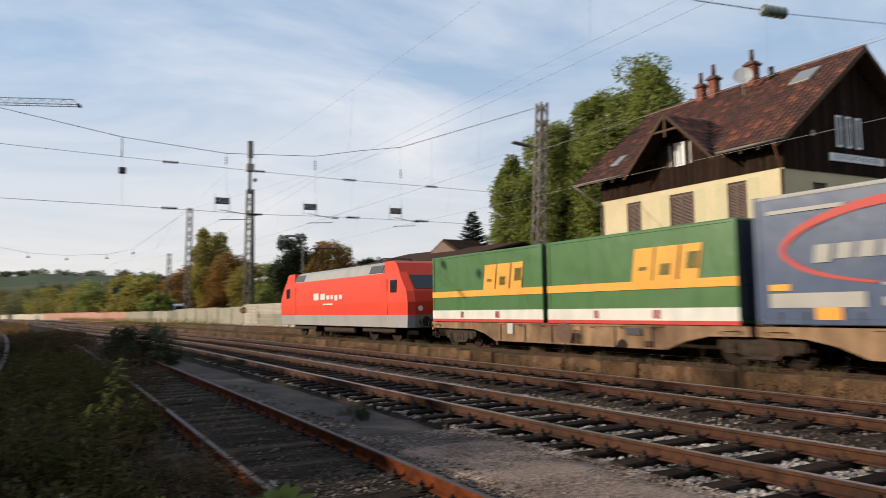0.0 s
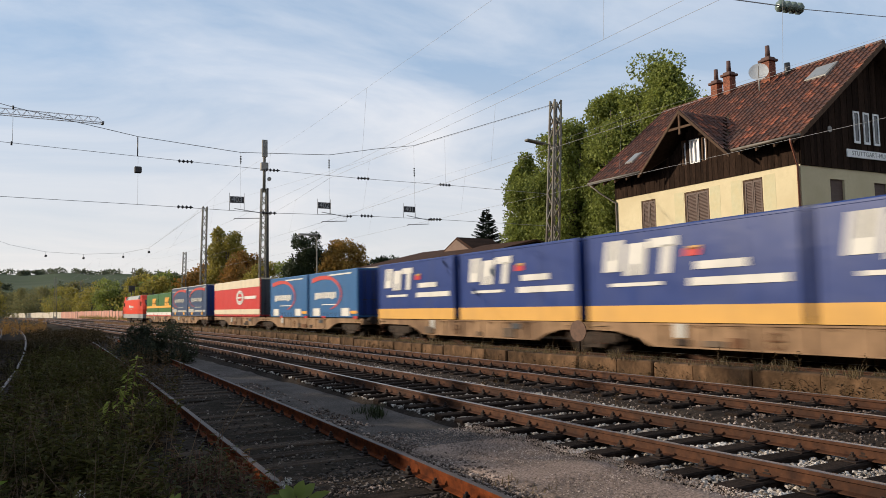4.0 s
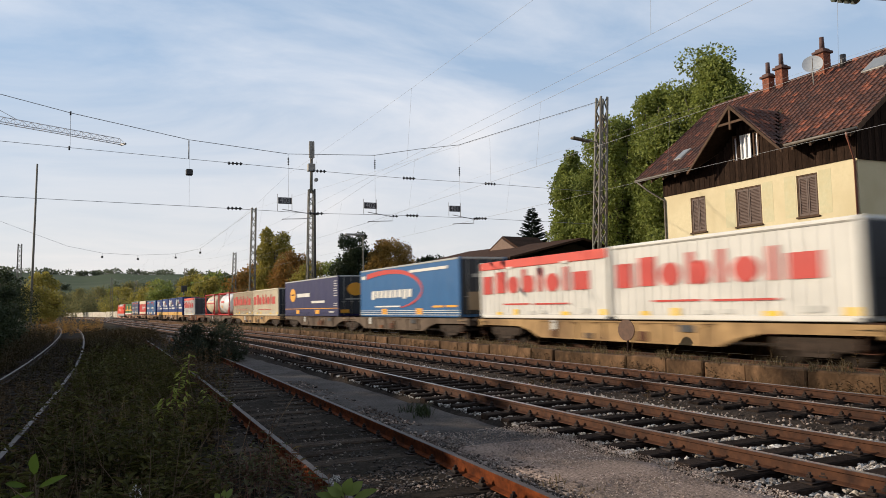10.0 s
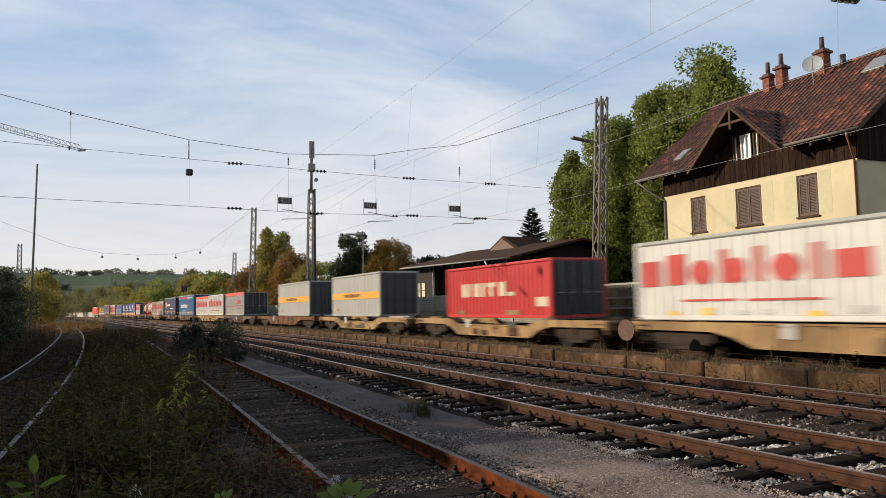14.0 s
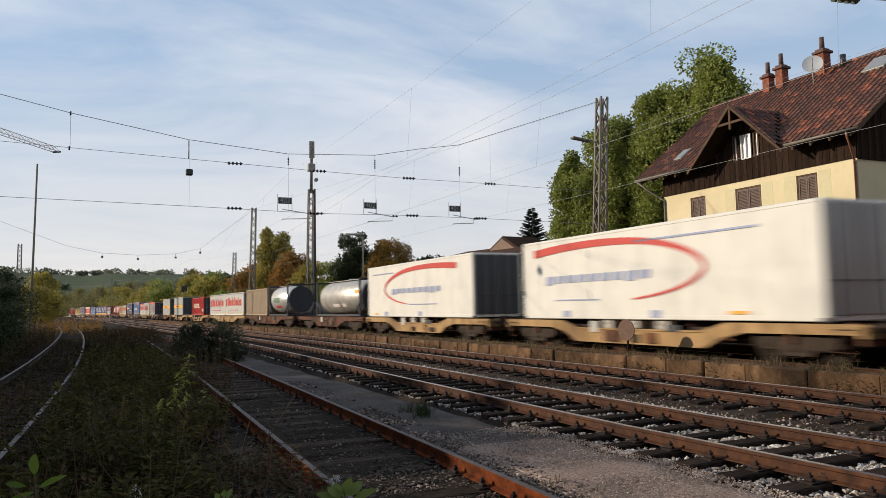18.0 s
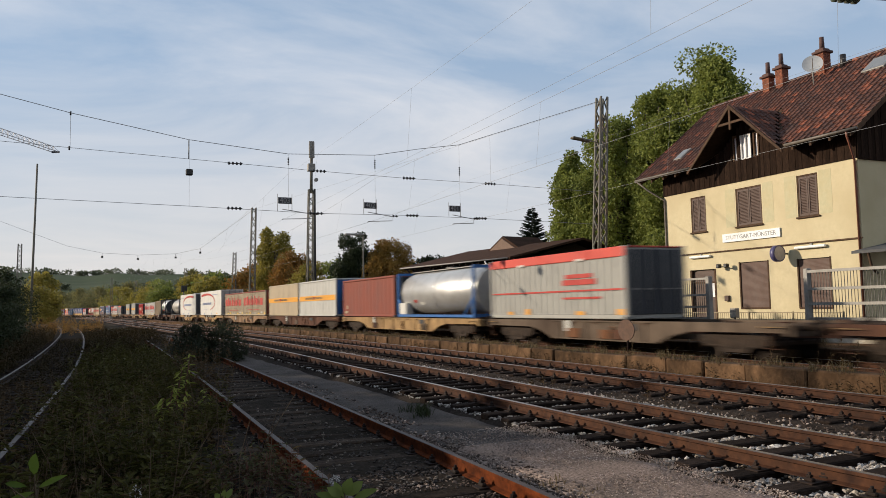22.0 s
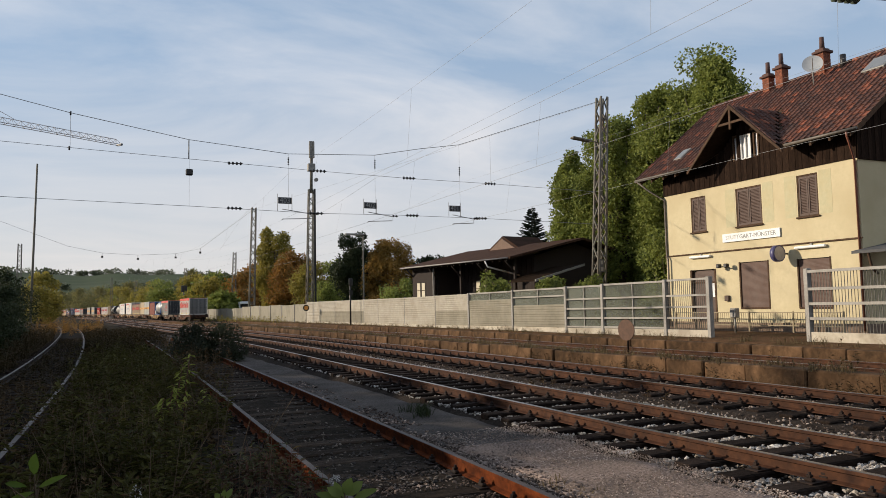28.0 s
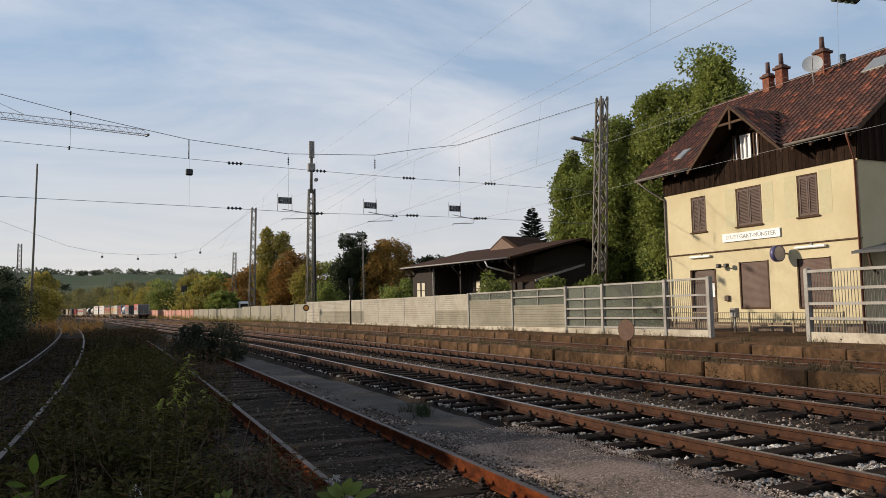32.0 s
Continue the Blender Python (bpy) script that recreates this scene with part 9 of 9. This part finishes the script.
        t = thing("broad_leaved_plant", "broad-leaved green plant at the edge of the weeds", "plant", group="near plants")
        part("leaves", a, mat, t)
        part("stem", b, STEM, t)
    # white seed heads on thin stalks
    fluff = leafy("seed_fluff", (0.3, 0.28, 0.25), (0.55, 0.53, 0.5), trans=0.3)
    for k, (x, y, z, h) in enumerate(((0.128, 2.86, 0.93, 0.045), (0.55, 3.9, 0.5, 0.03), (0.72, 4.1, 0.42, 0.03), (0.95, 3.6, 0.56, 0.03), (0.62, 4.6, 0.3, 0.03), (1.1, 4.4, 0.32, 0.03), (0.3, 4.3, 0.35, 0.03), (0.8, 2.75, 0.94, 0.02))):
        a, b, rr = Shape(), Shape(), random.Random(150 + k)
        b.tube([(x + 0.05, y, -0.28), (x + 0.02, y, z * 0.4), (x, y, z)], [0.004, 0.003, 0.0015], 4)
        for _ in range(46):
            o = rnd_dir(rr)
            leaf(a, Vector((x + o.x * 0.012, y + o.y * 0.012, z + h * rr.uniform(-0.5, 1))), o, Vector((0, 0, 1)), 0.011, 0.006)
        t = thing("seed_head", "small white seed head on a thin stalk", "weed", group="seed heads")
        part("fluff", a, fluff, t, fast=True)
        part("stalk", b, STEM, t)
    # bare dry stalks
    a = Shape()
    for _ in range(130):
        y = r.uniform(3.2, 14)
        x = r.uniform(-0.6, 1.7 if y > 5 else 0.9)
        h = r.uniform(0.4, 0.95)
        d = Vector((r.uniform(-0.35, 0.35), r.uniform(-0.2, 0.2), 1))
        p = Vector((x, y, -0.28))
        a.tube([p, p + d * h * 0.5, p + d * h + Vector((r.uniform(-0.2, 0.2), 0, 0))], [0.006, 0.005, 0.0025], 4, cap=False)
    tagged(part("dry_stalks", a, STEM, fast=True), "bare dry weed stalks among the weeds", "weeds", kind="stuff")
    spots = [(r.uniform(0.1, 1.35), r.uniform(3.0, 6.5), -0.28, r.uniform(0.2, 0.5), r.randint(4, 9)) for _ in range(90)]
    grass_patch("dry_grass", "thin dry grass among the reddish weeds", spots, GRASS_DRY, 13)
    # tufts on the path, on the old platform and along the barrier
    spots = [(4.72, 11.2, -0.15, 0.22, 60), (4.8, 11.5, -0.15, 0.2, 50), (4.65, 11.7, -0.15, 0.18, 40), (4.6, 11.0, -0.15, 0.14, 30)]
    grass_patch("grass_tuft", "dark tuft of grass on the tarmac", spots, LEAF_DARK, 7)
    spots = [(r.uniform(3.65, 4.1), r.uniform(5.3, 6.6), -0.16, r.uniform(0.04, 0.1), 14) for _ in range(12)]
    grass_patch("grass_tuft", "thin yellowing grass in the gravel beside the rail", spots, GRASS_DRY, 8)
    spots = []
    for _ in range(1500):
        s = 5 + 100 * r.random() ** 0.9
        p = along(s, r.uniform(12.5, 15.3))
        k = 0.9 if s < 22 else 1.3
        spots.append((p.x, p.y, 0.12 - 0.085 * (p.x - along(s, 12.5).x), k * r.uniform(0.05, 0.24), r.randint(6, 16)))
    for _ in range(420):
        s = 5 + 60 * r.random() ** 1.2
        p = along(s, r.choice((12.3, 12.4, 12.6, 12.12)) + r.uniform(-0.08, 0.08))
        spots.append((p.x, p.y, 0.19 if p.x > along(s, 12.25).x else -0.25, r.uniform(0.08, 0.3), r.randint(8, 20)))
    grass_patch("platform_grass", "dry brown grass and weeds on the old platform", spots, GRASS_DRY, 9)
    spots = []
    for _ in range(800):
        s = 8 + 95 * r.random()
        p = along(s, r.uniform(19.4, 20.5) if r.random() < 0.7 else r.uniform(15.3, 16.0))
        spots.append((p.x, p.y, 0.12 if p.x > along(s, 18.3).x else -0.25, r.uniform(0.1, 0.35), r.randint(6, 14)))
    grass_patch("platform_grass", "brown weeds along the foot of the barrier", spots, GRASS_DRY, 10)
    w = []
    for _ in range(420):
        s = 7 + 90 * r.random()
        u = r.choice((12.0, 12.05, 12.1, 12.0, 12.7, 13.5, 14.5, 20.3, 8.9))
        p = along(s, u + r.uniform(-0.2, 0.2))
        w.append((p.x, p.y, -0.25 if u < 12.3 else 0.1, r.uniform(0.15, 0.4), r.randint(8, 16), r.uniform(0.05, 0.11)))
    for _ in range(60):
        s, n = 6 + 60 * r.random() ** 1.3, r.randint(3, 10)
        for _k in range(n // 2):
            p = along(s + r.gauss(0, 0.3), r.uniform(11.95, 12.22))
            w.append((p.x, p.y, -0.27, r.uniform(0.15, 0.5), r.randint(10, 20), r.uniform(0.05, 0.1)))
    weeds("weeds", "scattered green weeds along the platform kerb", w, LEAF_WEED, STEM, 11)
    # far verge beyond the wall side and around the curve
    w = []
    for _ in range(900):
        s = 78 + 160 * r.random()
        p = along(s, r.uniform(18.8, 20.6))
        w.append((p.x, p.y, -0.1, r.uniform(0.3, 1.0), 10, r.uniform(0.12, 0.26)))
    weeds("weeds", "tall weeds at the foot of the wall", w, LEAF_YELLOW, STEM, 12)


build_weeds()


# ---- loose stones of the ballast ----
def stone_field(name, label, spots, seed, material=None):
    """Broken stones lying on the beds; spots are (x, y, z, size)."""
    r, sh = random.Random(seed), Shape()
    base = [Vector(v).normalized() for v in ((1, 0, 0.1), (0.3, 0.95, 0), (-0.8, 0.6, 0.1), (-0.75, -0.65, 0), (0.35, -0.9, 0.1), (0.1, 0.1, 0.95), (0, 0, -0.9))]
    tris = [(0, 1, 5), (1, 2, 5), (2, 3, 5), (3, 4, 5), (4, 0, 5), (1, 0, 6), (2, 1, 6), (3, 2, 6), (4, 3, 6), (0, 4, 6)]
    for x, y, z, s in spots:
        m = Euler((r.uniform(-0.6, 0.6), r.uniform(-0.6, 0.6), r.uniform(0, 6.28))).to_matrix()
        k = len(sh.v)
        q = (s * r.uniform(0.7, 1.2), s * r.uniform(0.6, 1.0), s * r.uniform(0.45, 0.8))
        for b in base:
            j = r.uniform(0.75, 1.2)
            v = m @ Vector((b.x * q[0] * j, b.y * q[1] * j, b.z * q[2] * j))
            sh.v.append((x + v.x, y + v.y, z + v.z))
        sh.f += [(a + k, b + k, c + k) for a, b, c in tris]
        sh.s += [False] * len(tris)
    tagged(part(name, sh, material or MAT_STONES, fast=True), label, "ballast", kind="stuff")


def stone_material(name, dark, mid, light):
    m = bpy.data.materials.new(name)
    m.use_nodes = True
    nt = m.node_tree
    n, link = nt.nodes.new, nt.links.new
    b = nt.nodes["Principled BSDF"]
    g, r = n("ShaderNodeNewGeometry"), n("ShaderNodeValToRGB")
    e = r.color_ramp.elements
    e[0].color, e[1].color = (*dark, 1), (*light, 1)
    k = e.new(0.6)
    k.color = (*mid, 1)
    tc, no, mx = n("ShaderNodeTexCoord"), n("ShaderNodeTexNoise"), n("ShaderNodeMix")
    no.inputs["Scale"].default_value = 1.3
    no.inputs["Detail"].default_value = 5
    link(tc.outputs["Object"], no.inputs["Vector"])
    ad = n("ShaderNodeMath")
    ad.operation, ad.inputs[1].default_value = "MULTIPLY_ADD", 0.6
    ad2 = n("ShaderNodeMath")
    ad2.operation, ad2.inputs[1].default_value, ad2.inputs[2].default_value = "MULTIPLY_ADD", 1.1, -0.35
    link(no.outputs["Fac"], ad2.inputs[0])
    link(g.outputs["Random Per Island"], ad.inputs[0])
    link(ad2.outputs[0], ad.inputs[2])
    link(ad.outputs[0], r.inputs[0])
    link(r.outputs[0], b.inputs["Base Color"])
    b.inputs["Roughness"].default_value = 0.9
    return m


MAT_STONES = stone_material("ballast_stones", (0.05, 0.041, 0.035), (0.31, 0.27, 0.235), (0.66, 0.61, 0.56))
MAT_STONES_BROWN = stone_material("brown_ballast_stones", (0.019, 0.014, 0.012), (0.1, 0.068, 0.052), (0.5, 0.395, 0.33))
MAT_PEBBLES = stone_material("path_pebbles", (0.045, 0.034, 0.028), (0.26, 0.195, 0.16), (0.58, 0.48, 0.41))
# brown stones darkened for the shaded far part of the siding
MAT_STONES_SHADED = stone_material("shaded_stones", (0.01, 0.008, 0.006), (0.042, 0.031, 0.024), (0.26, 0.21, 0.17))


def build_stones():
    r = random.Random(31)

    def bed(path, u0, u1, n, y0, y1, z, power=1.8, smin=0.018, smax=0.042, sleepers=None):
        out = []
        while len(out) < n:
            y = y0 + (y1 - y0) * r.random() ** power
            u = r.uniform(u0, u1)
            if min(abs(u - 0.75), abs(u + 0.75)) < 0.07:
                continue
            if sleepers and abs(u) < 1.3 and abs((y - sleepers[0] + sleepers[1] / 2) % sleepers[1] - sleepers[1] / 2) < 0.15:
                continue
            p = path(y, u)
            out.append((p.x, p.y, z + r.uniform(-0.012, 0.016), r.uniform(smin, smax)))
        return out
    stone_field("ballast_stones", "grey and pale broken ballast between black sleepers", bed(path_b, -1.32, 1.5, 19000, 2.5, 42, -0.212, sleepers=(-3, 0.63)), 1)
    stone_field("ballast_stones", "brown and grey ballast of the main track", bed(path_c, -1.05, 1.6, 10500, 4, 48, -0.195, sleepers=(-3, 0.63)), 2, MAT_STONES_BROWN)
    stone_field("ballast_stones", "scattered stones on the dark soil between two tracks", bed(path_c, -1.9, -1.0, 1500, 4, 40, -0.195, smin=0.012, smax=0.032), 6, MAT_STONES_BROWN)
    stone_field("ballast_stones", "pale ballast on the shoulder of the worn track", bed(path_b, 1.3, 1.85, 2600, 3, 34, -0.205, smin=0.014, smax=0.036), 7, MAT_STONES)
    stone_field("ballast_stones", "stones and dirt between the siding's sleepers, darkened for shade", bed(path_a, -1.3, 1.25, 4000, 7, 30, -0.165, smin=0.012, smax=0.035), 3, MAT_STONES_SHADED)
    stone_field("ballast_stones", "brown stones and grit between the nearest sleepers", bed(path_a, -1.0, 1.25, 4600, 3, 8, -0.168, 1.2, 0.008, 0.026, sleepers=(-13, 0.63)), 8, MAT_STONES_BROWN)
    # pale stones given the brown material for the shadow they lie in
    stone_field("ballast_stones", "loose stones beside the siding rail, coloured darker for shade", bed(path_a, 0.85, 1.5, 2600, 3.5, 18, -0.15, 1.4, 0.012, 0.04), 4, MAT_STONES_BROWN)
    stone_field("path_pebbles", "small pebbles on the gravel path", bed(lambda s, u: Vector((u, s, 0)), 3.7, 5.6, 24000, 3.8, 9.5, -0.15, 1.4, 0.005, 0.014), 5, MAT_PEBBLES)


build_stones()


# ---- far hills with vineyards and hedges ----
def build_hills():
    r = random.Random(77)

    def ridge(x, k):
        return 62 + 12 * noise.noise((x * 0.004, k, 0)) + 5 * noise.noise((x * 0.017, k, 4))
    sh, nx, ny = Shape(), 90, 26
    for j in range(ny):
        for i in range(nx):
            x = -900 + 2000 * i / (nx - 1)
            t = j / (ny - 1)
            y = 900 + 700 * t
            h = (ridge(x, 1.0) + 6) * (t ** 0.8 if t < 0.75 else 0.75 ** 0.8 + (t - 0.75) * 0.15)
            sh.v.append((x, y, -0.6 + h * 1.62 * max(0.6, 0.76 - 0.0004 * x)))
    sh.f = [(j * nx + i, j * nx + i + 1, j * nx + nx + i + 1, j * nx + nx + i) for j in range(ny - 1) for i in range(nx - 1)]
    sh.s = [True] * len(sh.f)
    # field colour lifted to stand in for haze before the hill
    hill = surf("hazy_hill_fields", (0.066, 0.08, 0.05), (0.096, 0.11, 0.07), 0.02, 0.95, spec=0.02, c3=(0.06, 0.08, 0.042), s3=0.006, amt3=0.8, stretch=(0.4, 1, 1))
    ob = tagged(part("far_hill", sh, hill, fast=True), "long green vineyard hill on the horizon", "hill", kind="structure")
    crowns = Shape()
    for _ in range(950):
        i = r.randint(5, nx - 6)
        j = r.choice((18, 19, 19, 20, 19, 20, 20, 8, 4, 3, 2, 1))
        x, y, z = sh.v[j * nx + i]
        if j > 15 and noise.noise((x * 0.012, 3.0, 0)) < -0.3:
            continue
        x += r.uniform(-12, 12)
        H = r.uniform(4, 10)
        for _k in range(30):
            o = rnd_dir(r)
            leaf(crowns, Vector((x + o.x * H * 0.6, y + o.y * 4, z + H * 0.4 + o.z * H * 0.5)), rnd_dir(r), rnd_dir(r), H * 0.5, H * 0.35)
    # ridge leaves paler too, with the haze in their colour
    tagged(part("far_woods", crowns, leafy("leaf_hazy_hedge", (0.075, 0.088, 0.055), (0.13, 0.145, 0.09), trans=0.45), fast=True), "hedges and small woods along the far ridge", "trees", kind="stuff")
    belt = Shape()
    for _ in range(520):
        x = r.uniform(-330, 360)
        y = 520 + r.uniform(0, 180)
        H = r.uniform(8, 15)
        for _k in range(44):
            o = rnd_dir(r)
            leaf(belt, Vector((x + o.x * H * 0.6, y + o.y * 5, H * 0.5 + o.z * H * 0.5)), rnd_dir(r), rnd_dir(r), H * 0.3, H * 0.2)
    tagged(part("valley_trees", belt, LEAF_HAZY, fast=True), "belt of trees across the valley floor", "trees", kind="stuff")
    for x, y in ((-60, 1395), (120, 1395)):
        h = thing("far_house", "small pale house on the far hill", "house", group="far houses")
        z = 55.0
        part("wall", Shape().box((x, y, z - 4), (x + 14, y + 9, z + 1.5)), MAT_WHITE, h)
        part("roof", Shape().prism([(y - 0.6, z + 1.5), (y + 9.6, z + 1.5), (y + 4.5, z + 3.2)], x - 0.6, x + 14.6, "x"), MAT_TILE, h)


build_hills()


# ---- motion ----
SPEED = 19.47


LEAD = [(0.0, 0.053), (0.1, 0.036), (0.2, 0.056), (0.3, 0.035), (0.5, 0.014), (1.0, 0.02), (3.0, 0.012), (9.0, 0.004), (14.0, 0.0), (32.0, 0.0)]      # seconds by which the train runs ahead of its even pace


def train_pose(p, t):
    """The pose at t seconds of a vehicle whose middle is p metres along the line at 25 s."""
    s = p + SPEED * (t + float(np.interp(t, *zip(*LEAD))) - 25.0)
    q, f = along(s - 4.0, U_D), along(s + 4.0, U_D)
    c = (q + f) / 2
    return Matrix.Translation((c.x, c.y, Z_D)) @ Matrix.Rotation(math.atan2(f.y - q.y, f.x - q.x) - math.pi / 2, 4, "Z")


def motions():
    for ob, p in MOVING:
        walk(ob, [(float(t), train_pose(p, float(t))) for t in (0, 0.1, 0.2, 0.3, 0.5, *range(1, 33))])
    walk(JIB, [(t, pose(CRANE[0], CRANE[1], 33.0, 0, 0, -a)) for t, a in JIB_TURN])


motions()
